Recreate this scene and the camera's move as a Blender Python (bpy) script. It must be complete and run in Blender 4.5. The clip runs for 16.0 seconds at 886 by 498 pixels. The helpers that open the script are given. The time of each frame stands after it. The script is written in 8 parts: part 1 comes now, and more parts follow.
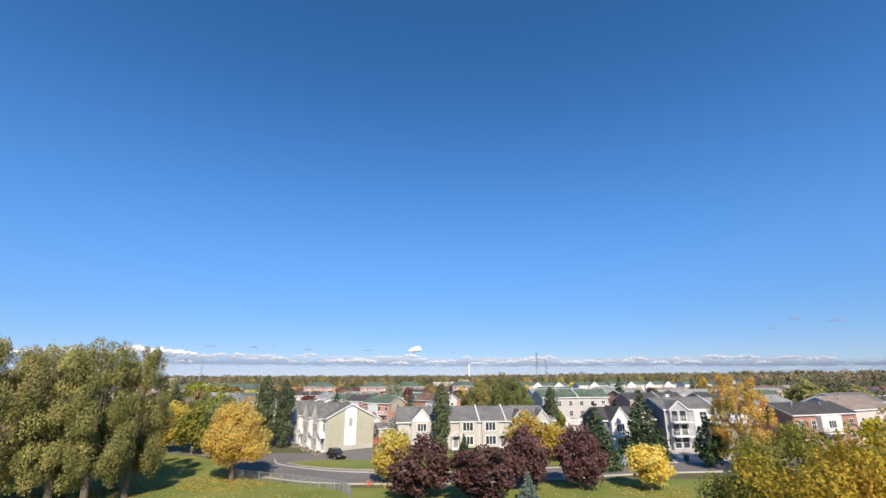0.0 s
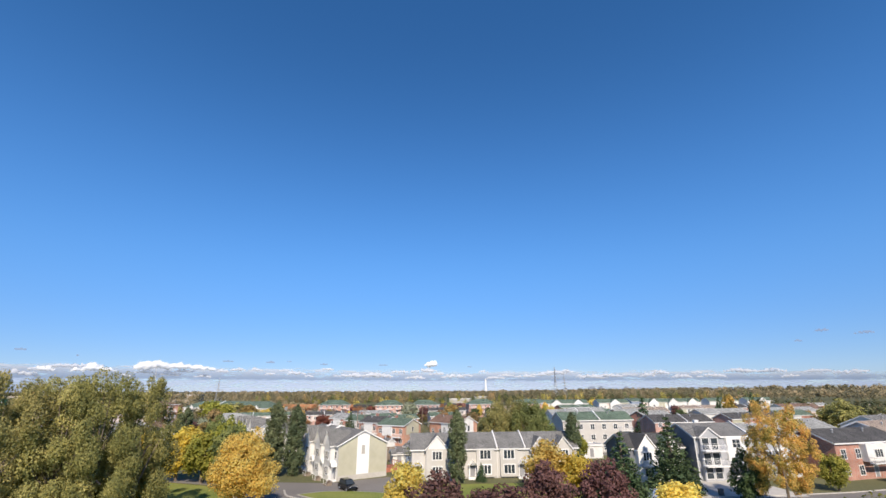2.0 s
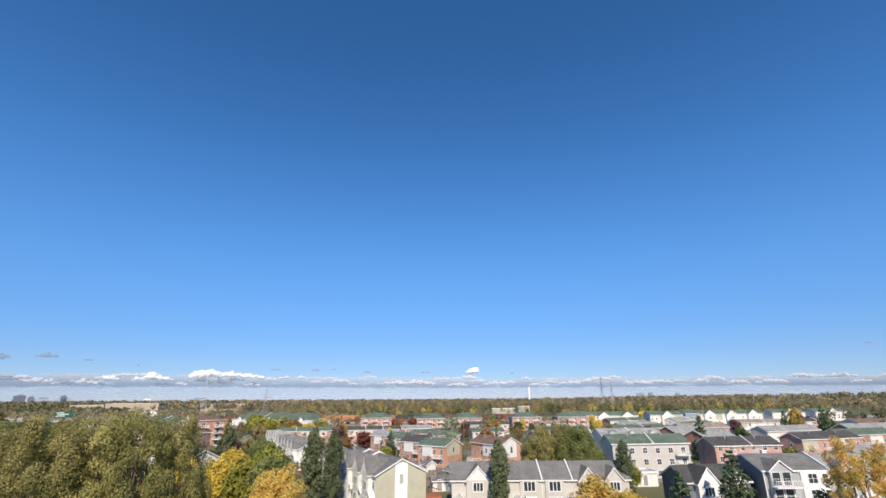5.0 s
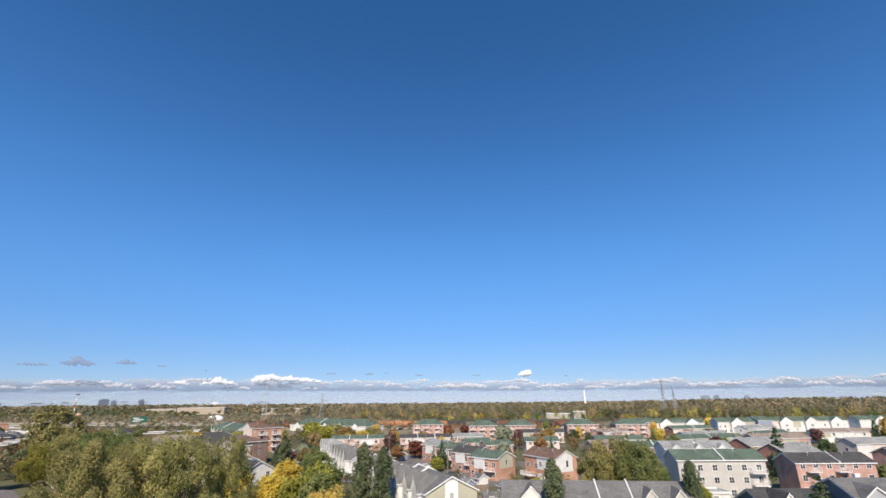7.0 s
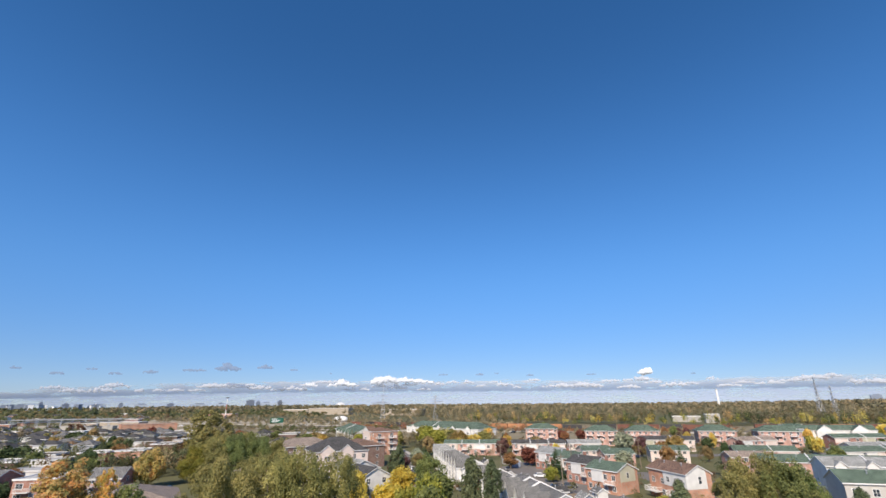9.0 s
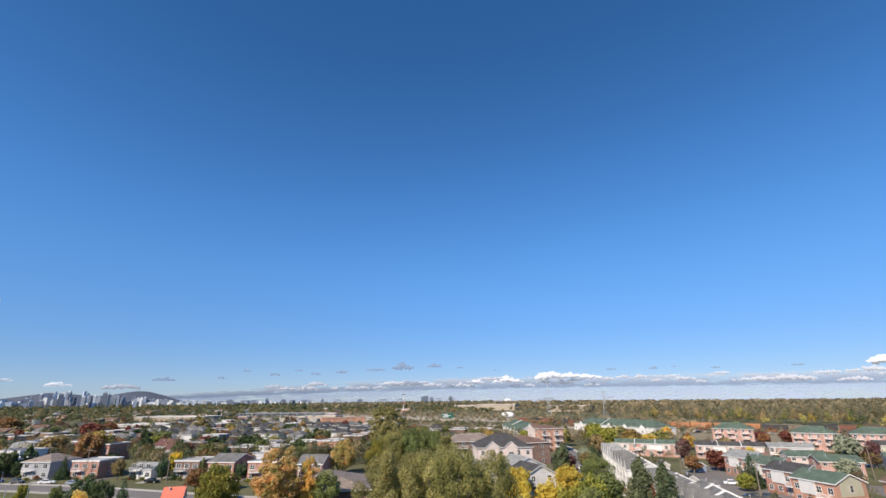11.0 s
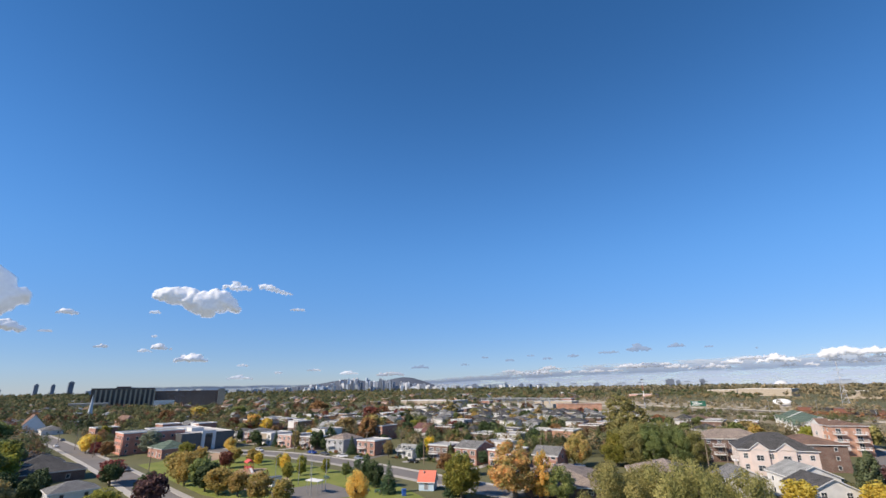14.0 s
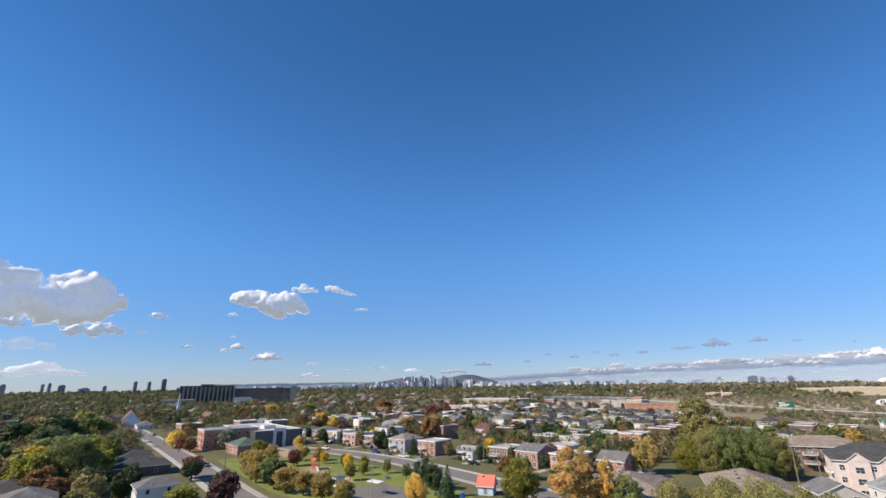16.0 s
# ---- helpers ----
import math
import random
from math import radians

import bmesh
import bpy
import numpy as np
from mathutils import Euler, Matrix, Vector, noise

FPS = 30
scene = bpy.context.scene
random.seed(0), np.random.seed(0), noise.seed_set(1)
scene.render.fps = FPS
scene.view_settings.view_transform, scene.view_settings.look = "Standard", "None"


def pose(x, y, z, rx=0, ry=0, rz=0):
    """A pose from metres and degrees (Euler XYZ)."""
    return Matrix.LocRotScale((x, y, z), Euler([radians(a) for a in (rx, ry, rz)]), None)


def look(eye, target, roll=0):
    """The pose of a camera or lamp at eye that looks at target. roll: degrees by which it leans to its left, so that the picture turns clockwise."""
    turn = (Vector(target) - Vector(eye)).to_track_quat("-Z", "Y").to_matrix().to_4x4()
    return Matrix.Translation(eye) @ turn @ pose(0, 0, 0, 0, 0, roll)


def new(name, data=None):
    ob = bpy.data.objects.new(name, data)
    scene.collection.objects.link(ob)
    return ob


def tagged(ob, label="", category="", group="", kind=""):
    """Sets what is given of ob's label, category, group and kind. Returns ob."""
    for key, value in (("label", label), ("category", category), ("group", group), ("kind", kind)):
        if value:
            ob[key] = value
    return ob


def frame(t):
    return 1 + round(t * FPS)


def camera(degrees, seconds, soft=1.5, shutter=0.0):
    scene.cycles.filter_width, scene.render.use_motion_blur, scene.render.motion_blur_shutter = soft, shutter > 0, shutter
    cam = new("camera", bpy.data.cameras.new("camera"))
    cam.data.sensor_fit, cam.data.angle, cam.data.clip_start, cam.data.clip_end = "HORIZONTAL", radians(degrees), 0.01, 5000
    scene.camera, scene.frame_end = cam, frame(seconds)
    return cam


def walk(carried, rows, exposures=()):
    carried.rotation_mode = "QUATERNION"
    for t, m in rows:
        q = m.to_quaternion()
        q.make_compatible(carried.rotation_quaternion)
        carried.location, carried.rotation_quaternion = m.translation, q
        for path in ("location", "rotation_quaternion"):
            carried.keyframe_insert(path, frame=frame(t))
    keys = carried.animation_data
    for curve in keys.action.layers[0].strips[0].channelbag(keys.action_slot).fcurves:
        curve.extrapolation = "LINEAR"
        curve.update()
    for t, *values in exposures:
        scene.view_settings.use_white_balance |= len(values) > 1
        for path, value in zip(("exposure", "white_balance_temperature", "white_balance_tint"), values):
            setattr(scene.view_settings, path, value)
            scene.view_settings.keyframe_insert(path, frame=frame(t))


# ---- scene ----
PATH = [
    (0, (0.318, -8.534, 14.208), (0.328, -6.609, 14.75), -0.20),
    (0.5, (0.078, -7.496, 14.566), (0.077, -5.576, 15.125), -0.15),
    (1, (0.22, -6.934, 15.066), (0.201, -5.019, 15.641), -0.15),
    (1.5, (0.322, -6.604, 15.61), (0.285, -4.693, 16.199), -0.20),
    (2, (0.548, -6.185, 16.19), (0.493, -4.278, 16.789), -0.30),
    (2.5, (0.669, -5.639, 16.681), (0.592, -3.735, 17.29), -0.32),
    (3, (0.804, -5.203, 17.285), (0.703, -3.303, 17.901), -0.34),
    (3.5, (0.983, -4.758, 17.947), (0.848, -2.861, 18.565), -0.36),
    (6, (1.431, -2.618, 21.067), (1.13, -0.744, 21.699), -0.50),
    (6.5, (1.612, -2.038, 21.603), (1.254, -0.175, 22.237), -0.52),
    (7, (1.822, -1.46, 22.216), (1.396, 0.387, 22.854), -0.55),
    (7.5, (2.097, -0.983, 22.911), (1.59, 0.843, 23.549), -0.55),
    (8, (2.471, -0.453, 23.59), (1.87, 1.344, 24.229), -0.57),
    (8.5, (2.599, 0.306, 24.148), (1.887, 2.062, 24.788), -0.57),
    (8.7, (2.664, 0.609, 24.282), (1.9, 2.343, 24.922), -0.58),
    (10.8, (5.172, 1.92, 24.704), (3.857, 3.284, 25.346), -0.60),
    (11, (5.403, 2.238, 24.847), (4.034, 3.551, 25.48), -0.62),
    (11.5, (5.681, 3.136, 25.399), (4.189, 4.316, 26.016), -0.65),
    (12, (5.776, 3.871, 25.93), (4.177, 4.911, 26.531), -0.68),
    (12.5, (5.685, 4.626, 26.344), (3.999, 5.527, 26.933), -0.72),
    (13, (5.473, 5.406, 26.79), (3.72, 6.171, 27.374), -0.78),
    (13.5, (5.218, 6.145, 27.267), (3.414, 6.784, 27.849), -0.85),
    (14, (5.096, 6.951, 27.753), (3.256, 7.477, 28.334), -0.85),
    (14.5, (4.898, 7.743, 28.224), (3.032, 8.172, 28.804), -0.80),
    (15, (4.696, 8.394, 28.719), (2.815, 8.752, 29.296), -0.80),
    (15.5, (4.49, 8.914, 29.039), (2.6, 9.224, 29.615), -0.82),
    (16, (4.373, 9.448, 29.381), (2.477, 9.724, 29.954), -0.80),
]
cam = camera(88.7, 16.0, 1.55)
walk(cam, [(t, look(eye, target, roll)) for t, eye, target, roll in PATH],
     ((0, 0.30, 6550, 12), (3.5, 0.27, 6550, 12), (7, 0.21, 6550, 12), (11, 0.22, 6570, 12), (14, 0.27, 6630, 12), (16, 0.28, 6650, 12)))

# ---- world, sun ----
SUN_EL, SUN_AZ = 37.0, 170.0
world = bpy.data.worlds.new("sky")
world.use_nodes = True
scene.world = world
wn = world.node_tree.nodes
sky = wn.new("ShaderNodeTexSky")
sky.sky_type = "NISHITA"
sky.sun_disc = False
sky.sun_elevation, sky.sun_rotation = radians(SUN_EL), radians(SUN_AZ)
sky.altitude, sky.air_density, sky.dust_density, sky.ozone_density = 60, 1.0, 0.0, 6.5
grade = wn.new("ShaderNodeHueSaturation")
grade.inputs["Saturation"].default_value = 1.40
soft_sky = wn.new("ShaderNodeGamma")
soft_sky.inputs["Gamma"].default_value = 0.66
world.node_tree.links.new(sky.outputs[0], soft_sky.inputs["Color"])
world.node_tree.links.new(soft_sky.outputs[0], grade.inputs["Color"])
tint = wn.new("ShaderNodeMix")
tint.data_type, tint.blend_type = "RGBA", "MULTIPLY"
tint.inputs[0].default_value, tint.inputs[7].default_value = 1.0, (1.41, 1.49, 1.74, 1)
world.node_tree.links.new(grade.outputs[0], tint.inputs[6])
# the sky is deepest overhead and a little dulled by haze at the horizon
where, split, depth, dull = wn.new("ShaderNodeTexCoord"), wn.new("ShaderNodeSeparateXYZ"), wn.new("ShaderNodeValToRGB"), wn.new("ShaderNodeMix")
depth.color_ramp.interpolation = "EASE"
depth.color_ramp.elements[0].position, depth.color_ramp.elements[0].color = 0.0, (0.63, 0.70, 0.82, 1)
depth.color_ramp.elements[1].position, depth.color_ramp.elements[1].color = 0.72, (0.66, 0.70, 0.72, 1)
high = depth.color_ramp.elements.new(0.28)
high.color = (0.96, 0.98, 1.0, 1)
dull.data_type, dull.blend_type = "RGBA", "MULTIPLY"
dull.inputs[0].default_value = 1.0
for a, b in ((where.outputs["Generated"], split.inputs[0]), (split.outputs["Z"], depth.inputs[0]), (tint.outputs[2], dull.inputs[6]), (depth.outputs[0], dull.inputs[7]), (dull.outputs[2], wn["Background"].inputs["Color"])):
    world.node_tree.links.new(a, b)
wn["Background"].inputs["Strength"].default_value = 0.13
sun = new("sun", bpy.data.lights.new("sun", "SUN"))
sun.data.energy, sun.data.angle, sun.data.color = 5.15, radians(0.6), (1.0, 0.885, 0.73)
sun.matrix_world = look((0, 0, 0), (-math.sin(radians(SUN_AZ)), -math.cos(radians(SUN_AZ)), -math.tan(radians(SUN_EL))))


# ---- materials ----
def nodes(name, rough=0.8, metal=0.0):
    m = bpy.data.materials.new(name)
    m.use_nodes = True
    n = m.node_tree.nodes
    b = n["Principled BSDF"]
    b.inputs["Roughness"].default_value, b.inputs["Metallic"].default_value = rough, metal
    if rough > 0.6:
        b.inputs["Specular IOR Level"].default_value = 0.25
    return m, n, m.node_tree.links, b


def ramp(n, stops):
    r = n.new("ShaderNodeValToRGB")
    while len(r.color_ramp.elements) < len(stops):
        r.color_ramp.elements.new(0.5)
    for e, (p, c) in zip(r.color_ramp.elements, stops):
        e.position, e.color = p, (*c, 1)
    return r


def speckled(name, a, b, scale=1.0, rough=0.85, metal=0.0, bump=0.3, fine=9.0, vary=0.25):
    """A surface whose colour wanders between a and b at two scales, with a fine relief, and differs a little from thing to thing."""
    m, n, l, p = nodes(name, rough, metal)
    co = n.new("ShaderNodeTexCoord")
    big, small = n.new("ShaderNodeTexNoise"), n.new("ShaderNodeTexNoise")
    big.inputs["Scale"].default_value, small.inputs["Scale"].default_value = scale, scale * fine
    big.inputs["Detail"].default_value, small.inputs["Detail"].default_value = 4, 3
    mix = n.new("ShaderNodeMath")
    mix.operation = "MULTIPLY_ADD"
    mix.inputs[1].default_value = 0.5
    half = n.new("ShaderNodeMath")
    half.operation = "MULTIPLY"
    half.inputs[1].default_value = 0.5
    for t in (big, small):
        l.new(co.outputs["Object"], t.inputs["Vector"])
    l.new(big.outputs["Fac"], mix.inputs[0])
    l.new(small.outputs["Fac"], half.inputs[0])
    l.new(half.outputs[0], mix.inputs[2])
    r = ramp(n, [(0.3, a), (0.7, b)])
    l.new(mix.outputs[0], r.inputs[0])
    info = n.new("ShaderNodeObjectInfo")
    mr = n.new("ShaderNodeMapRange")
    mr.inputs["To Min"].default_value, mr.inputs["To Max"].default_value = 1 - vary / 2, 1 + vary / 2
    l.new(info.outputs["Random"], mr.inputs["Value"])
    hs = n.new("ShaderNodeHueSaturation")
    l.new(mr.outputs[0], hs.inputs["Value"])
    l.new(r.outputs[0], hs.inputs["Color"])
    l.new(hs.outputs[0], p.inputs["Base Color"])
    if bump:
        bp = n.new("ShaderNodeBump")
        bp.inputs["Strength"].default_value, bp.inputs["Distance"].default_value = bump, 0.03
        l.new(small.outputs["Fac"], bp.inputs["Height"])
        l.new(bp.outputs[0], p.inputs["Normal"])
    return m


def lapped(name, a, b, pitch=0.2, rough=0.6):
    """Horizontal lap siding: courses with a dark lower lip."""
    m, n, l, p = nodes(name, rough)
    co = n.new("ShaderNodeTexCoord")
    sep = n.new("ShaderNodeSeparateXYZ")
    l.new(co.outputs["Object"], sep.inputs[0])
    md = n.new("ShaderNodeMath")
    md.operation = "FRACT"
    dv = n.new("ShaderNodeMath")
    dv.operation = "DIVIDE"
    dv.inputs[1].default_value = pitch
    l.new(sep.outputs["Z"], dv.inputs[0])
    l.new(dv.outputs[0], md.inputs[0])
    ns = n.new("ShaderNodeTexNoise")
    ns.inputs["Scale"].default_value, ns.inputs["Detail"].default_value = 0.7, 5
    l.new(co.outputs["Object"], ns.inputs["Vector"])
    r = ramp(n, [(0.3, a), (0.7, b)])
    l.new(ns.outputs["Fac"], r.inputs[0])
    l.new(r.outputs[0], p.inputs["Base Color"])
    bp = n.new("ShaderNodeBump")
    bp.inputs["Strength"].default_value, bp.inputs["Distance"].default_value = 0.5, 0.02
    l.new(md.outputs[0], bp.inputs["Height"])
    l.new(bp.outputs[0], p.inputs["Normal"])
    return m


def coursed(name, a, b, mortar, w=0.21, h=0.07, rough=0.9, gap=0.012):
    """Brick or shingle courses, by the surface's own upright or sloping plane."""
    m, n, l, p = nodes(name, rough)
    co, sep, comb, add = n.new("ShaderNodeTexCoord"), n.new("ShaderNodeSeparateXYZ"), n.new("ShaderNodeCombineXYZ"), n.new("ShaderNodeMath")
    l.new(co.outputs["Object"], sep.inputs[0])
    l.new(sep.outputs["X"], add.inputs[0])
    l.new(sep.outputs["Y"], add.inputs[1])
    l.new(add.outputs[0], comb.inputs["X"])
    l.new(sep.outputs["Z"], comb.inputs["Y"])
    bt = n.new("ShaderNodeTexBrick")
    bt.inputs["Scale"].default_value = 1.0
    bt.inputs["Brick Width"].default_value, bt.inputs["Row Height"].default_value = w, h
    bt.inputs["Mortar Size"].default_value = gap
    bt.inputs["Color1"].default_value, bt.inputs["Color2"].default_value, bt.inputs["Mortar"].default_value = (*a, 1), (*b, 1), (*mortar, 1)
    l.new(comb.outputs[0], bt.inputs["Vector"])
    ns = n.new("ShaderNodeTexNoise")
    ns.inputs["Scale"].default_value, ns.inputs["Detail"].default_value = 0.5, 6
    l.new(co.outputs["Object"], ns.inputs["Vector"])
    mr = n.new("ShaderNodeMapRange")
    mr.inputs["From Min"].default_value, mr.inputs["From Max"].default_value = 0.3, 0.7
    mr.inputs["To Min"].default_value, mr.inputs["To Max"].default_value = 0.75, 1.2
    l.new(ns.outputs["Fac"], mr.inputs["Value"])
    hs = n.new("ShaderNodeHueSaturation")
    l.new(mr.outputs[0], hs.inputs["Value"])
    l.new(bt.outputs["Color"], hs.inputs["Color"])
    l.new(hs.outputs[0], p.inputs["Base Color"])
    bp = n.new("ShaderNodeBump")
    bp.inputs["Strength"].default_value, bp.inputs["Distance"].default_value, bp.invert = 0.4, 0.015, True
    l.new(bt.outputs["Fac"], bp.inputs["Height"])
    l.new(bp.outputs[0], p.inputs["Normal"])
    return m


def leafy(name, a, b, c, glow=0.3, gain=1.45, spread=1.5, grain=0.45):
    """Leaves: each one its own shade between a, b and c, letting some light through."""
    m, n, l, p = nodes(name, 0.65)
    geo, info = n.new("ShaderNodeNewGeometry"), n.new("ShaderNodeObjectInfo")
    r = ramp(n, [(p, tuple(min(0.8, 1.14 * gain * q) for q in k)) for p, k in ((0.0, a), (0.5, b), (1.0, c))])
    co, ns, mx = n.new("ShaderNodeTexCoord"), n.new("ShaderNodeTexNoise"), n.new("ShaderNodeMath")
    ns.inputs["Scale"].default_value, ns.inputs["Detail"].default_value = 0.45, 2
    l.new(co.outputs["Object"], ns.inputs["Vector"])
    mx.operation = "MULTIPLY_ADD"
    mx.inputs[1].default_value = grain
    sb = n.new("ShaderNodeMath")
    sb.operation = "MULTIPLY_ADD"
    sb.inputs[1].default_value, sb.inputs[2].default_value = spread, 0.5 - 0.5 * grain - 0.5 * spread
    l.new(ns.outputs["Fac"], sb.inputs[0])
    l.new(geo.outputs["Random Per Island"], mx.inputs[0])
    l.new(sb.outputs[0], mx.inputs[2])
    own, shift = n.new("ShaderNodeAttribute"), n.new("ShaderNodeMath")
    own.attribute_name = "crown"
    l.new(mx.outputs[0], shift.inputs[0])
    l.new(own.outputs["Fac"], shift.inputs[1])
    l.new(shift.outputs[0], r.inputs[0])
    mr = n.new("ShaderNodeMapRange")
    mr.inputs["To Min"].default_value, mr.inputs["To Max"].default_value = 0.78, 1.18
    l.new(info.outputs["Random"], mr.inputs["Value"])
    hr = n.new("ShaderNodeMapRange")
    hr.inputs["To Min"].default_value, hr.inputs["To Max"].default_value = 0.488, 0.512
    ml = n.new("ShaderNodeMath")
    ml.operation = "FRACT"
    m7 = n.new("ShaderNodeMath")
    m7.operation = "MULTIPLY"
    m7.inputs[1].default_value = 7.3
    l.new(info.outputs["Random"], m7.inputs[0])
    l.new(m7.outputs[0], ml.inputs[0])
    l.new(ml.outputs[0], hr.inputs["Value"])
    hs = n.new("ShaderNodeHueSaturation")
    l.new(hr.outputs[0], hs.inputs["Hue"])
    l.new(mr.outputs[0], hs.inputs["Value"])
    l.new(r.outputs[0], hs.inputs["Color"])
    l.new(hs.outputs[0], p.inputs["Base Color"])
    tr, mixs = n.new("ShaderNodeBsdfTranslucent"), n.new("ShaderNodeMixShader")
    mixs.inputs[0].default_value = glow
    l.new(hs.outputs[0], tr.inputs["Color"])
    l.new(p.outputs[0], mixs.inputs[1])
    l.new(tr.outputs[0], mixs.inputs[2])
    l.new(mixs.outputs[0], n["Material Output"].inputs["Surface"])
    return m


GRASS = speckled("grass", (0.08, 0.088, 0.038), (0.165, 0.155, 0.078), 0.06, 0.95, 0, 0.4, 30, 0)
DRYGRASS = speckled("dry_grass", (0.19, 0.165, 0.10), (0.31, 0.26, 0.17), 0.03, 0.95, 0, 0.3, 20, 0)
LAWN = speckled("lawn", (0.10, 0.15, 0.026), (0.27, 0.27, 0.072), 0.15, 0.95, 0, 0.5, 25, 0)
ASPHALT = speckled("asphalt", (0.15, 0.138, 0.128), (0.22, 0.205, 0.19), 0.12, 0.9, 0, 0.3, 40, 0)
CONCRETE = speckled("concrete", (0.34, 0.32, 0.29), (0.48, 0.46, 0.42), 0.5, 0.9)
SAND = speckled("sand", (0.36, 0.25, 0.17), (0.45, 0.33, 0.22), 0.3, 0.95)
TRIM = speckled("white_trim", (0.64, 0.635, 0.62), (0.75, 0.745, 0.73), 0.8, 0.55, 0, 0.05)
WHITE_SIDING = lapped("white_siding", (0.58, 0.575, 0.56), (0.70, 0.695, 0.675))
CREAM_SIDING = lapped("cream_siding", (0.40, 0.385, 0.29), (0.46, 0.445, 0.34))
BEIGE_SIDING = lapped("beige_siding", (0.44, 0.42, 0.39), (0.51, 0.49, 0.455))
SLATE_SIDING = lapped("slate_grey_siding", (0.13, 0.14, 0.16), (0.17, 0.18, 0.20))
GREY_SIDING = lapped("grey_siding", (0.30, 0.31, 0.33), (0.38, 0.39, 0.41))
BLUE_SIDING = lapped("blue_grey_siding", (0.22, 0.27, 0.36), (0.28, 0.33, 0.42))
PINK_SIDING = lapped("pink_beige_siding", (0.60, 0.50, 0.45), (0.68, 0.58, 0.53))
RED_BRICK = coursed("red_brick", (0.42, 0.18, 0.125), (0.34, 0.14, 0.10), (0.36, 0.28, 0.24))
ORANGE_BRICK = coursed("orange_brick", (0.55, 0.26, 0.16), (0.47, 0.21, 0.13), (0.42, 0.32, 0.26))
PINK_BRICK = coursed("pink_brick", (0.54, 0.28, 0.22), (0.47, 0.235, 0.19), (0.45, 0.37, 0.33))
PAINTED_BRICK = coursed("painted_orange_brick", (0.66, 0.27, 0.19), (0.60, 0.24, 0.165), (0.52, 0.27, 0.2))
BROWN_BRICK = coursed("brown_brick", (0.19, 0.10, 0.075), (0.15, 0.08, 0.06), (0.22, 0.18, 0.16))
TAN_STONE = coursed("tan_stone", (0.42, 0.36, 0.28), (0.36, 0.31, 0.25), (0.3, 0.27, 0.23), 0.5, 0.25)
SHINGLE = dict(
    grey=coursed("grey_shingles", (0.243, 0.241, 0.233), (0.179, 0.178, 0.173), (0.06, 0.06, 0.06), 0.33, 0.075),
    dark=coursed("charcoal_shingles", (0.109, 0.106, 0.106), (0.079, 0.078, 0.077), (0.03, 0.03, 0.03), 0.33, 0.075),
    green=coursed("green_shingles", (0.150, 0.205, 0.155), (0.120, 0.165, 0.125), (0.03, 0.05, 0.04), 0.33, 0.075),
    brown=coursed("brown_shingles", (0.256, 0.160, 0.115), (0.205, 0.128, 0.096), (0.08, 0.06, 0.05), 0.33, 0.075),
    tan=coursed("tan_shingles", (0.384, 0.314, 0.256), (0.320, 0.262, 0.218), (0.1, 0.08, 0.07), 0.33, 0.075),
    light=coursed("light_grey_shingles", (0.358, 0.369, 0.352), (0.288, 0.297, 0.288), (0.16, 0.16, 0.16), 0.33, 0.075),
    maroon=coursed("maroon_shingles", (0.218, 0.102, 0.090), (0.166, 0.083, 0.070), (0.07, 0.04, 0.04), 0.33, 0.075),
    flat=speckled("gravel_roof", (0.34, 0.33, 0.315), (0.50, 0.49, 0.465), 0.2, 0.9),
    tar=speckled("tar_roof", (0.12, 0.115, 0.11), (0.2, 0.19, 0.185), 0.2, 0.9),
    red=speckled("red_roof", (0.62, 0.16, 0.11), (0.72, 0.22, 0.15), 0.5, 0.7),
)
GLASS, gn, gl, gp = nodes("window_glass", 0.06)
gp.inputs["Base Color"].default_value = (0.035, 0.045, 0.055, 1)
DOOR = speckled("painted_door", (0.20, 0.20, 0.21), (0.3, 0.3, 0.31), 1, 0.5)
STEEL = speckled("galvanised_steel", (0.4, 0.41, 0.42), (0.52, 0.53, 0.54), 2, 0.45, 0.6, 0.05)
DARK_METAL = speckled("dark_metal", (0.10, 0.11, 0.115), (0.16, 0.165, 0.17), 1, 0.5, 0.4, 0.05)
DECK_RED = speckled("red_stained_wood", (0.30, 0.11, 0.07), (0.42, 0.17, 0.11), 2, 0.8)
WOOD = speckled("weathered_wood", (0.17, 0.13, 0.10), (0.27, 0.22, 0.17), 2, 0.85)
BARK = speckled("bark", (0.10, 0.08, 0.06), (0.2, 0.165, 0.13), 3, 0.95, 0, 0.8, 6)
RUBBER = speckled("tyre_rubber", (0.025, 0.025, 0.025), (0.04, 0.04, 0.04), 4, 0.8)
RUST = speckled("rusty_orange_paint", (0.36, 0.17, 0.085), (0.47, 0.235, 0.12), 0.6, 0.7)
FREIGHT_BROWN = speckled("freight_brown_paint", (0.13, 0.06, 0.045), (0.22, 0.10, 0.07), 0.6, 0.7)
FREIGHT_DARK = speckled("freight_dark_paint", (0.04, 0.04, 0.045), (0.08, 0.075, 0.07), 0.6, 0.7)
FREIGHT_WHITE = speckled("freight_white_paint", (0.5, 0.49, 0.46), (0.66, 0.65, 0.62), 0.6, 0.7)
SIGN_GREEN = speckled("sign_green", (0.012, 0.10, 0.065), (0.018, 0.13, 0.085), 1, 0.6)
MURAL = speckled("mural_blue_paint", (0.40, 0.58, 0.72), (0.62, 0.72, 0.78), 0.9, 0.7)
RED_PAINT = speckled("red_paint", (0.55, 0.07, 0.05), (0.65, 0.11, 0.08), 1, 0.5)
